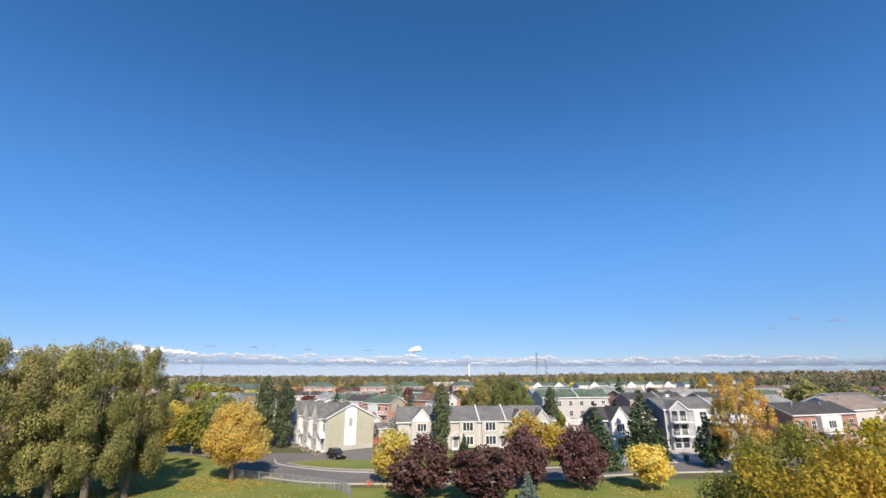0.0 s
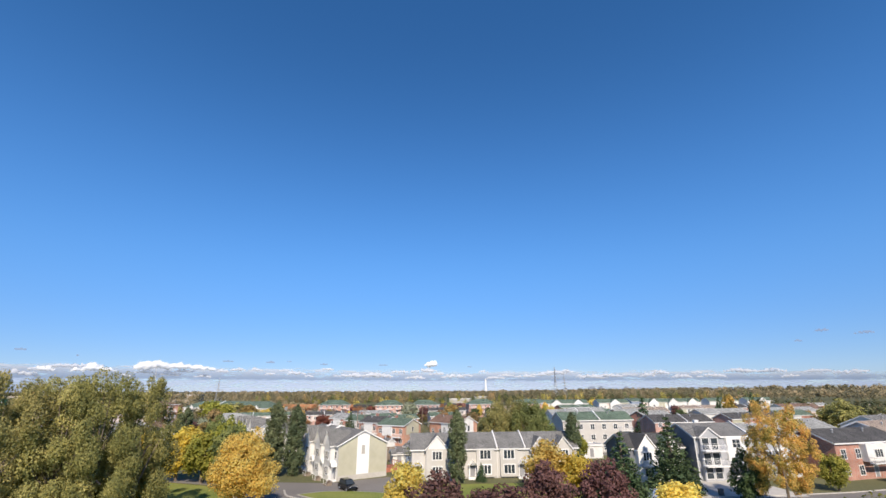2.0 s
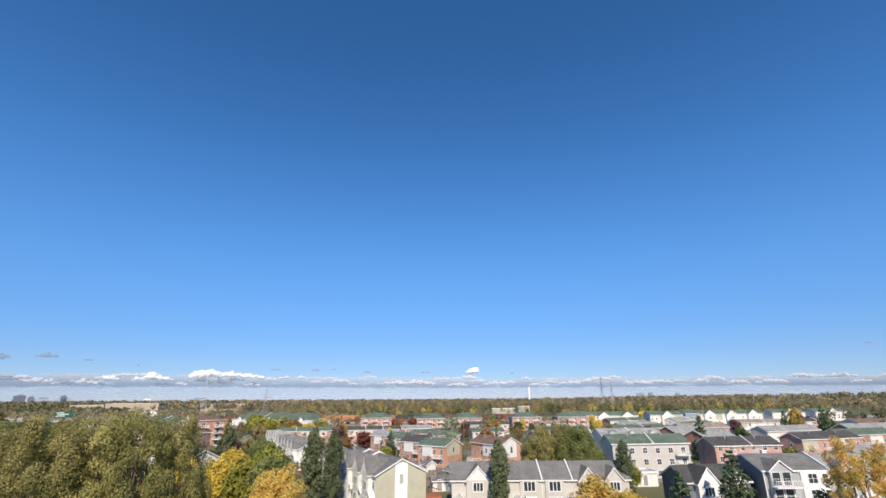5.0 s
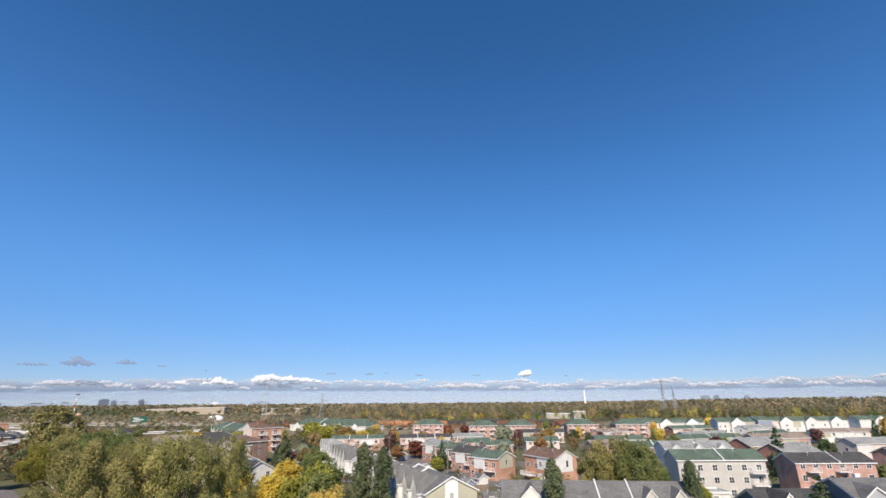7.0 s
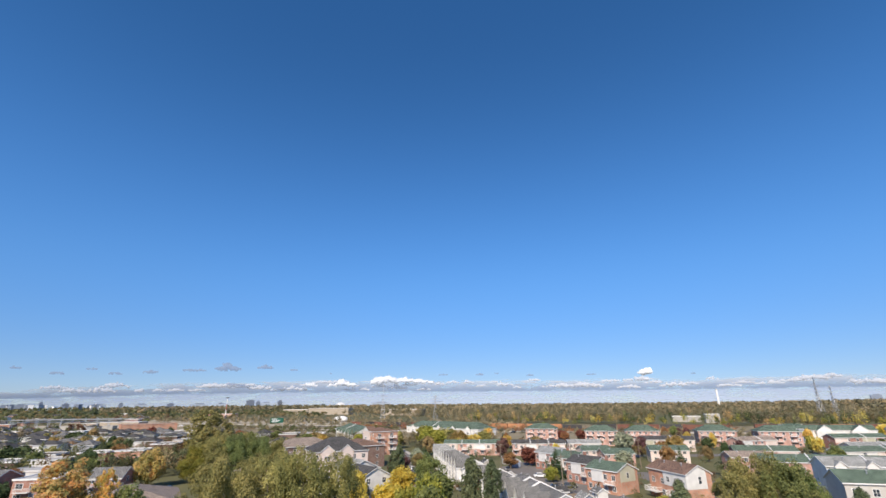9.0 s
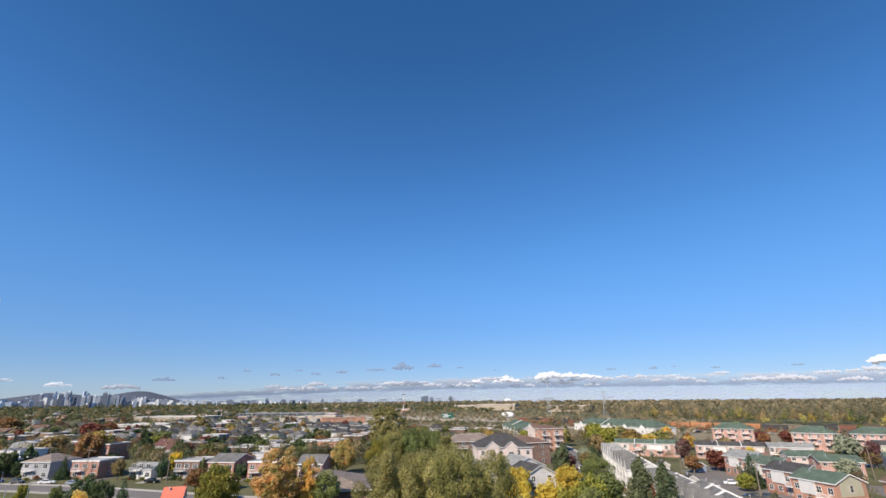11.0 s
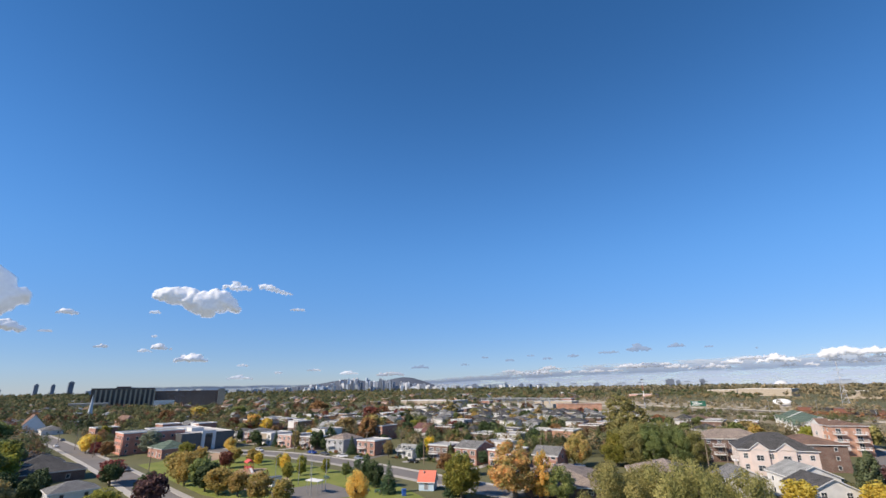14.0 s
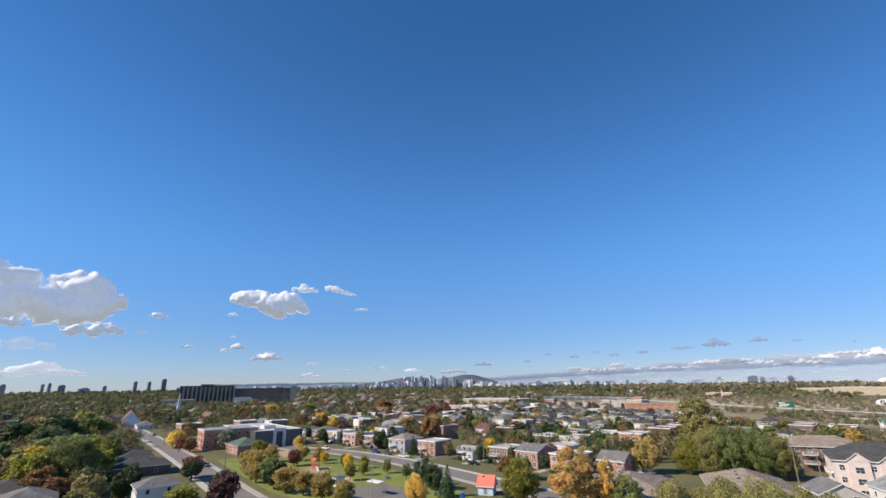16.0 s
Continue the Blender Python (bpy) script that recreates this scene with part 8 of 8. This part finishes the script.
# the autumn shade among these is greyed for distance haze as well
FAR = dict(green=leafy("far_green_leaves", (0.05, 0.061, 0.026), (0.09, 0.10, 0.042), (0.145, 0.145, 0.06), 0.3, 1.5, 0.8, 0.12), deep=leafy("far_dark_leaves", (0.029, 0.04, 0.02), (0.053, 0.064, 0.031), (0.088, 0.096, 0.046), 0.3, 1.5, 0.8, 0.12),
           rust=leafy("far_russet_leaves", (0.085, 0.05, 0.03), (0.15, 0.082, 0.042), (0.23, 0.125, 0.058), 0.3, 1.4, 0.8, 0.12), wood=leafy("hazed_far_autumn_leaves", (0.10, 0.086, 0.054), (0.17, 0.138, 0.08), (0.26, 0.20, 0.112), 0.3, 1.45, 0.8, 0.12),
           olive=leafy("far_olive_leaves", (0.07, 0.072, 0.03), (0.12, 0.115, 0.045), (0.19, 0.165, 0.065), 0.3, 1.4, 0.8, 0.12))
for shade in FAR.values():
    wide_noise(shade, 0.05)
rng = np.random.default_rng(21)
spots = []
for i in range(5200):
    az = radians(rng.uniform(-50, 42))
    d = math.exp(rng.uniform(math.log(505), math.log(2600)) if i > 1500 else rng.uniform(math.log(505), math.log(620)))
    x, y = -math.sin(az) * d, math.cos(az) * d
    edge = 535 if x > -230 else 535 + (-230 - x) * 0.75
    if y < edge or (x > 330 and y < 560) or (abs(x - 6) < 34 and y < 660):
        continue
    spots.append((x, y, rng.uniform(7, 15) if d < 620 else rng.uniform(12, 19) if d < 1100 else rng.uniform(12, 18), rng.uniform(3.2, 5.4) * (1 if d < 900 else 2.2)))
ridge_az, ridge_el = (-54, -38, -20, -6, 8, 40, 62), (0.34, 0.28, 0.10, -0.14, -0.16, -0.04, -0.08)
for i in range(1500):
    az = rng.uniform(-54, 62)
    d = rng.uniform(1500, 2600)
    h = 24 + d * math.tan(radians(float(np.interp(az, ridge_az, ridge_el)))) * rng.uniform(0.55, 1.0) - rng.uniform(0, 5)
    spots.append((-math.sin(radians(az)) * d, math.cos(radians(az)) * d, h, rng.uniform(9, 17)))
edge = [s for s in spots if math.hypot(s[0], s[1]) < 690]
for k, nm in enumerate(("mixed", "golden", "dark green")):
    woods("wood_edge", f"{nm} autumn trees at the edge of the woodland", edge[k::3], (HAZED_WOOD, FAR["wood"], WOOD_B)[k], 0.85, 120, 90 + k)
woods("autumn_wood", "mixed green and golden autumn woodland beyond the railway", [s for s in spots if math.hypot(s[0], s[1]) >= 690], HAZED_WOOD, 1.6, 48)
def clear_of(x, y, near):
    """Away from the avenue, the school, the park and the houses."""
    return (x < -455 or abs((x + 146) * 0.5 - (y + 29) * 0.867) > 9) and min((x - a) ** 2 + (y - b) ** 2 for a, b in placed) > near and not (-1060 < x < -850 and -390 < y < -130) and not (-320 < x < -215 and -95 < y < -25)


spots, mid, close = [], [], []
for i in range(3600):
    az = radians(rng.uniform(40, 135))
    d = math.exp(rng.uniform(math.log(900), math.log(4300)))
    x, y = -math.sin(az) * d, math.cos(az) * d
    if (x > -700 and 240 < y < 680) or not clear_of(x, y, 40):
        continue
    lift = max(0.0, d - 1300) / 3000 * 19
    spots.append((x, y, rng.uniform(6, 11) + lift * rng.uniform(0.5, 1.0), rng.uniform(4, 8) * (1 if d < 1500 else 1.8)))
for i in range(1900):
    az, d = radians(rng.uniform(103, 138)), math.exp(rng.uniform(math.log(560), math.log(4200)))
    x, y = -math.sin(az) * d, math.cos(az) * d
    if clear_of(x, y, 40):
        spots.append((x, y, rng.uniform(6, 11) + max(0.0, d - 1300) / 3000 * 17 * rng.uniform(0.5, 1.0), rng.uniform(4, 7) * (1 if d < 1500 else 1.8)))
for i in range(2600):
    az = radians(rng.uniform(44, 135))
    d = math.exp(rng.uniform(math.log(420), math.log(950)))
    x, y = -math.sin(az) * d, math.cos(az) * d
    if (x > -700 and 240 < y < 680) or not clear_of(x, y, 30) or (y > 60 and rng.uniform() < 0.45):
        continue
    mid.append((x, y, rng.uniform(5.5, 12), rng.uniform(2.8, 5.6)))
for i in range(3300):
    az = radians(rng.uniform(42, 126))
    d = math.exp(rng.uniform(math.log(200), math.log(440)))
    x, y = -math.sin(az) * d, math.cos(az) * d
    if (x > -262 and -62 < y < 52) or (x > -350 and -95 < y < 0) or (y > 235 and x < -180) or x > -166 or not clear_of(x, y, 30):
        continue
    close.append((x, y, rng.uniform(4, 10), rng.uniform(1.8, 4.2)))
for k, nm in enumerate(("green", "deep", "rust", "wood", "deep", "olive", "green")):
    woods("garden_trees", f"{COLOUR_WORD[nm]} garden trees and shrubs among the houses", close[k::7], FAR[nm], 0.72, 130, 60 + k)
    woods("suburb_trees", f"{COLOUR_WORD[nm]} autumn trees of the western suburb", mid[k::7], FAR[nm], 1.25, 90, 80 + k)
woods("suburb_canopy", "mixed autumn tree canopy of the western suburb", spots, WOOD_B, 2.0, 48, 8)
spots = []
for i in range(420):
    az = radians(rng.uniform(-52, -12))
    d = math.exp(rng.uniform(math.log(230), math.log(560)))
    x, y = -math.sin(az) * d, math.cos(az) * d
    if x < 170 + (y - 200) * 0.3:
        continue
    spots.append((x, y, rng.uniform(6, 11), rng.uniform(2.6, 4.5)))
woods("suburb_trees", "mixed autumn trees among eastern houses", spots, WOOD_B, 1.4, 60, 9)
spots = []
for i in range(240):
    x = rng.uniform(-300, 40)
    spots.append((x, 408 + rng.uniform(-12, 10) + (60 if x > 0 else 0), rng.uniform(2.5, 6), rng.uniform(2, 3.5)))
spots3 = []
for i in range(760):
    x = rng.uniform(-900, -150)
    y = rng.choice((430, 448, 466, 500, 520, 655, 690)) + rng.uniform(-10, 10) + max(0, -x - 300) * 0.08
    spots3.append((x, y, rng.uniform(4, 9.5), rng.uniform(2.2, 4.5)))
woods("highway_trees", "mixed autumn trees between the highway and the railway", spots3, HAZED_WOOD, 1.6, 44, 12)
spots4 = []
for i in range(170):
    f = rng.uniform(0, 1)
    spots4.append((-240 + 130 * f + rng.uniform(-14, 14), 232 + 34 * f + rng.uniform(-26, 26), rng.uniform(4, 9), rng.uniform(2, 4)))
woods("hedgerow_trees", "mixed green and golden trees behind the apartment blocks", spots4, HAZED_WOOD, 1.0, 90, 13)
for k, nm in enumerate(("lime", "gold", "wood", "deep", "green")):
    row = [(rng.uniform(-230, 330), rng.uniform(516, 540), rng.uniform(7, 18), rng.uniform(2.2, 4.6)) for i in range(24 if nm == "gold" else 44)]
    woods("edge_trees", f"{COLOUR_WORD[nm]} single trees before the woodland", row, LEAF[nm], 1.0, 110, 110 + k)
yards = []
while len(yards) < 260:
    x, y = rng.uniform(-100, 120), rng.uniform(104, 300)
    if abs(x) < 0.75 * y and min(math.hypot(x - a, y - b) - 0.46 * c for a, b, c in BUILT) > 3.2 and min(math.hypot(x - (a + (c - a) * f), y - (b + (d - b) * f)) for (a, b), (c, d) in zip(ALLEY + BACK[:4], ALLEY[1:] + BACK[1:5]) for f in (0, 0.25, 0.5, 0.75, 1)) > 6:
        yards.append((x, y, rng.uniform(2.0, 6.0), rng.uniform(1.3, 2.9)))
for k, nm in enumerate(("green", "deep", "wood", "olive", "rust")):
    woods("garden_trees", f"{COLOUR_WORD[nm]} shrubs and small trees in the back yards", yards[k::5], FAR[nm], 0.5, 170, 140 + k)
lot = [(rng.uniform(-130, 60), rng.uniform(336, 415), rng.uniform(3, 7.0), rng.uniform(2, 4)) for i in range(110)]
woods("hedgerow_trees", "mixed autumn trees beyond the apartments", lot, HAZED_WOOD, 1.0, 90, 150)
verge = []
while len(verge) < 210:
    x, y = rng.uniform(-440, -150), rng.uniform(292, 372)
    if y > 300 + 0.25 * (-x - 250) and min(math.hypot(x - a, y - b) - 0.5 * c for a, b, c in BUILT) > 6:
        verge.append((x, y, rng.uniform(2.5, 7), rng.uniform(2, 4.2)))
woods("highway_trees", "mixed autumn trees and shrubs on the near highway verge", verge[::2], HAZED_WOOD, 0.9, 100, 160)
woods("highway_trees", "green trees and shrubs on the near highway verge", verge[1::2], FAR["green"], 0.9, 100, 161)
woods("scrub", "low russet scrub along the railway", spots, LEAF["rust"], 1.2, 30, 10)


# ---- the city on the horizon ----
def polar(az, d):
    return -math.sin(radians(az)) * d, math.cos(radians(az)) * d


rng = np.random.default_rng(33)
for i in range(250):
    core = i < 130
    az = rng.uniform(73.5, 90.0) if core else rng.uniform(62, 104)
    d = rng.uniform(3900, 4300)
    x, y = polar(az, d)
    mid = math.exp(-(((az - 83.6) / 4.2) ** 2))
    h = (26 + 26 * mid + rng.uniform(0, 1) ** 1.4 * (22 + 44 * mid)) if core else rng.uniform(22, 40)
    w, dp = (rng.uniform(12, 26), rng.uniform(12, 24)) if core else (rng.uniform(14, 50), 20)
    tw = root("tower_block", x, y, 82 + rng.uniform(-25, 25))
    bm = bmesh.new()
    block(bm, -w / 2, w / 2, -dp / 2, dp / 2, 0, h)
    wl = part("wall", bm, (HAZY_TOWER_GLASS, HAZY_DARK_GLASS, HAZY_TOWER_STONE, HAZY_TOWER_GLASS, HAZY_DARK_GLASS)[rng.integers(0, 5)], tw)
    if core and i % 3:
        bm = bmesh.new()
        block(bm, -w * 0.3, w * 0.3, -dp * 0.3, dp * 0.3, h, h + rng.uniform(3, 12))
        part("roof_house", bm, HAZY_TOWER_STONE if i % 2 else HAZY_TOWER_GLASS, tw)
    tagged(tw, "distant city tower block on the horizon", "tower block", "city skyline")
for az, el, w in ((114.9, 0.70, 24), (113.7, 0.66, 22), (112.4, 0.92, 32), (122.1, 0.5, 18), (121.6, 0.6, 18), (120.7, 0.42, 40), (124.8, 0.5, 30), (117.4, 0.3, 24), (119.0, 0.12, 70), (110.6, 0.1, 90), (48.5, 0.42, 62), (47.7, 0.3, 30), (45.4, 0.36, 34), (46.9, 0.16, 80), (45.4, 0.1, 110), (51.5, 0.12, 70), (53.6, 0.08, 120), (56.2, 0.16, 46), (58.8, 0.1, 90), (60.5, 0.2, 26), (62.4, 0.12, 110), (64.8, 0.18, 40), (66.6, 0.34, 22), (68.0, 0.14, 80), (70.4, 0.2, 50), (34, 0.06, 160), (27, 0.08, 90), (-15.7, 0.24, 60), (-16.7, 0.26, 34), (-19.4, 0.22, 30)):
    x, y = polar(az, 4300)
    h = 26 + math.tan(radians(el)) * 4300
    tw = root("tower_block", x, y, az + 10)
    bm = bmesh.new()
    block(bm, -w / 2, w / 2, -12, 12, 0, h)
    part("wall", bm, HAZY_DARK_GLASS if w < 70 else HAZY_TOWER_GLASS, tw)
    bm = bmesh.new()
    block(bm, -w / 5, w / 3, -8, 8, h, h + 6)
    part("roof_house", bm, HAZY_DARK_GLASS, tw)
    tagged(tw, "distant dark tower block on the horizon", "tower block", "horizon towers")
# the wooded hill behind the city
bm = bmesh.new()
rows = []
for i in range(121):
    az = 71 + 30 * i / 120
    q = 1.12 * math.exp(-(((az - 78.7) / 3.3) ** 2)) + 0.95 * math.exp(-(((az - 85.6) / 3.6) ** 2)) + 0.30 * math.exp(-(((az - 91) / 3.0) ** 2))
    q += 0.05 * noise.noise(Vector((az * 0.9, 1, 2)))
    h = 14 + math.tan(radians(max(q, 0.02))) * 4700 * 1.15
    rows.append([bm.verts.new((*polar(az, d), z)) for d, z in ((4380, -2), (4560, h * 0.7), (4700, h), (4860, -2))])
for r, s in zip(rows, rows[1:]):
    for k in range(3):
        bm.faces.new((r[k], s[k], s[k + 1], r[k + 1]))
for f in bm.faces:
    f.smooth = True
bmesh.ops.recalc_face_normals(bm, faces=bm.faces)
tagged(part("hill", bm, HAZY_HILL), "low wooded hill behind the city", "hill", kind="structure")
arch = root("stadium", *polar(38.6, 4200), 38)
bm = bmesh.new()
bmesh.ops.create_uvsphere(bm, u_segments=20, v_segments=10, radius=1)
for v in bm.verts:
    v.co = Vector((v.co.x * 46, v.co.y * 30, max(v.co.z, 0) * 36))
part("bowl", bm, HAZY_TOWER_STONE, arch)
bm = bmesh.new()
rod(bm, (10, 0, 0), (-30, 0, 72), 6, 2.5, 6)
part("leaning_tower", bm, HAZY_TOWER_GLASS, arch)
tagged(arch, "distant pale stadium with a leaning tower", "stadium")

# ---- clouds ----
bm = bmesh.new()
layer = bm.loops.layers.uv.new("UVMap")
TOPS = ((-62, 1.3), (-38, 1.7), (-22, 2.2), (-6, 2.4), (8, 2.6), (22, 2.8), (34, 2.9), (46, 2.8), (56, 2.5), (66, 1.8), (74, 1.1), (82, 0.7), (96, 0.5), (110, 0.45))
rows = []
for i in range(261):
    az = -62 + 170 * i / 260
    top = float(np.interp(az, [a for a, e in TOPS], [e for a, e in TOPS]))
    rows.append([(bm.verts.new((*polar(az, 4870), 26 + math.tan(radians(-0.5 + (top + 0.5) * k / 4)) * 4870)), (i / 260, max(0, -0.5 + (top + 0.5) * k / 4) / top)) for k in range(5)])
for r, s in zip(rows, rows[1:]):
    for k in range(4):
        ring = (r[k], s[k], s[k + 1], r[k + 1])
        f = bm.faces.new([v for v, q in ring])
        for lp, (v, q) in zip(f.loops, ring):
            lp[layer].uv = q
tagged(part("cloud_bank", bm, BANK), "long pale lavender cloud bank on the horizon", "cloud", kind="structure")
cloud(3.2, 2.6, 120, 62, 3, ((-0.3, 0.4, 0.5), (0.35, 0.55, 0.55), (0.0, 0.5, 0.5)), 4300, 7, "single small white cloud above the bank", CLOUD, 0.1)
# broken white heads along the bank
cloud(31.4, 1.95, 590, 92, 4, ((-0.82, 0.32, 0.36), (-0.7, 0.55, 0.42), (-0.45, 0.6, 0.42), (-0.2, 0.45, 0.36), (0.1, 0.5, 0.34), (0.4, 0.42, 0.3), (0.65, 0.38, 0.26), (0.88, 0.3, 0.2)), 4450, 8, "long bright white cloud head on the bank", PALE_HEAD, 0.14, 0.6, 2.3)
cloud(38.4, 1.85, 290, 70, 5, None, 4450, 8, "bright white cloud head on the bank", PALE_HEAD, 0.16, 0.6, 2.0)
cloud(42.4, 1.9, 150, 46, 6, None, 4450, 8, "bright white cloud head on the bank", PALE_HEAD, 0.16, 0.6, 2.0)
cloud(51.5, 1.75, 420, 56, 7, None, 4450, 8, "long white cloud head on the bank", HEAD, 0.16, 0.6, 2.4)
rng = np.random.default_rng(57)
for i in range(64):
    az = -40 + 106 * (i + rng.uniform(-0.3, 0.3)) / 63
    top = float(np.interp(az, [a for a, e in TOPS], [e for a, e in TOPS]))
    big = rng.uniform() ** 2
    high = rng.uniform(0.5, 0.86)
    cloud(az, top * high, rng.uniform(70, 180) + 220 * big * (1.3 - high), rng.uniform(20, 32) + 22 * big, 200 + i, None, 4500, 8, "small broken white cloud head on the bank", HEAD, 0.24, 0.8, 1.9)
for az, el, w, h in ((54.5, 3.45, 210, 24), (51.2, 3.55, 190, 70), (47.3, 3.85, 140, 34), (44.2, 3.7, 60, 16), (58.5, 3.2, 120, 26), (61.5, 3.0, 90, 20), (40, 3.3, 40, 12), (63.4, 3.4, 70, 16), (66, 2.9, 90, 20), (69, 3.3, 60, 16), (71.5, 2.5, 80, 18), (-1.5, 2.65, 50, 10), (16, 2.95, 70, 14), (22, 3.1, 90, 16), (26.5, 3.15, 80, 14), (9, 2.9, 90, 14), (20, 3.2, 50, 10), (-38, 5.2, 90, 26), (-41, 4.8, 110, 20), (-36, 4.4, 50, 14)):
    cloud(az, el, w, h, int(az) + 270, None, 4300, 7, "small grey cloud fragment", THIN_CLOUD, 0.16, 0.6, 2.0)
# the great cumulus of the west with its ragged foot
cloud(123.6, 5.4, 900, 430, 31, ((-0.95, 0.62, 0.30), (-0.72, 0.72, 0.28), (-0.5, 0.74, 0.26), (-0.28, 0.74, 0.24), (0.02, 0.46, 0.24), (0.24, 0.64, 0.24), (0.42, 0.72, 0.26), (0.62, 0.68, 0.26), (0.8, 0.56, 0.22), (0.88, 0.42, 0.17), (0.55, 0.40, 0.28), (0.74, 0.34, 0.22), (0.2, 0.38, 0.28), (-0.15, 0.42, 0.28), (-0.5, 0.45, 0.3), (-0.8, 0.4, 0.3), (0.0, 0.25, 0.18), (0.35, 0.22, 0.16), (-0.4, 0.25, 0.2)), 4000, 11, "great white cumulus cloud with a grey base", CLOUD, 0.13, 0.3, 1.25)
cloud(119.2, 4.9, 330, 110, 32, ((-0.75, 0.3, 0.26), (-0.45, 0.45, 0.32), (-0.1, 0.42, 0.3), (0.2, 0.55, 0.36), (0.5, 0.5, 0.34), (0.78, 0.42, 0.24), (0.0, 0.3, 0.3)), 3600, 7, "bright ragged cloud below the great cumulus", CLOUD, 0.16, 0.5, 1.7)
cloud(126.0, 5.6, 240, 80, 33, None, 3600, 7, "bright ragged cloud below the great cumulus", CLOUD, 0.16, 0.5, 1.7)
cloud(102.6, 7.6, 590, 250, 21, ((-0.86, 0.60, 0.16), (-0.78, 0.74, 0.2), (-0.58, 0.74, 0.22), (-0.35, 0.72, 0.22), (-0.12, 0.68, 0.2), (0.12, 0.66, 0.22), (0.38, 0.70, 0.25), (0.56, 0.64, 0.26), (0.74, 0.48, 0.24), (0.9, 0.36, 0.14), (0.45, 0.40, 0.28), (0.15, 0.42, 0.3), (-0.15, 0.48, 0.28), (-0.45, 0.56, 0.26), (0.22, 0.2, 0.2), (0.0, 0.28, 0.2)), 4000, 9, "white cumulus cloud with a soft grey base", CLOUD, 0.09, 0.2, 1.35)
cloud(98.9, 11.0, 230, 70, 22, None, 4000, 8, "thin white trailing cloud", WISP, 0.2, 0.5, 2.0)
cloud(94.6, 10.6, 280, 90, 35, ((-0.7, 0.8, 0.24), (-0.45, 0.7, 0.3), (-0.2, 0.6, 0.3), (0.1, 0.48, 0.28), (0.4, 0.36, 0.24), (0.7, 0.26, 0.18), (0.88, 0.2, 0.12)), 4000, 8, "thin white trailing cloud", WISP, 0.18, 0.5, 1.8)
for k, (az, el, w, h, mt) in enumerate(((91.9, 8.95, 120, 36, WISP), (113.9, 7.3, 110, 52, CLOUD), (115.2, 5.5, 80, 26, WISP), (110.7, 4.25, 84, 30, CLOUD), (105.6, 4.2, 150, 50, CLOUD), (107.0, 3.9, 90, 30, WISP), (102.5, 2.95, 215, 82, CLOUD), (106.3, 5.45, 46, 20, WISP), (106.6, 7.9, 70, 36, WISP), (97.4, 2.5, 90, 24, WISP), (97.6, 1.1, 200, 40, WISP), (93.5, 1.7, 80, 20, WISP), (89.5, 2.0, 120, 24, WISP), (85.5, 1.6, 160, 30, WISP), (80.6, 1.35, 260, 46, HEAD), (77.0, 2.2, 160, 30, THIN_CLOUD))):
    cloud(az, el, w, h, 300 + k, None, 4000, 6, "small white cloud fragment", mt, 0.12, 0.6, 2.0)
cloud(122.6, 1.3, 560, 92, 34, None, 4200, 8, "low pale cloud above the horizon", LOW_CLOUD, 0.10, 0.6, 2.0)
cloud(124.3, 3.7, 380, 100, 36, None, 4200, 9, "thin veil of cloud", VEIL, 0.18, 0.5, 3.0)
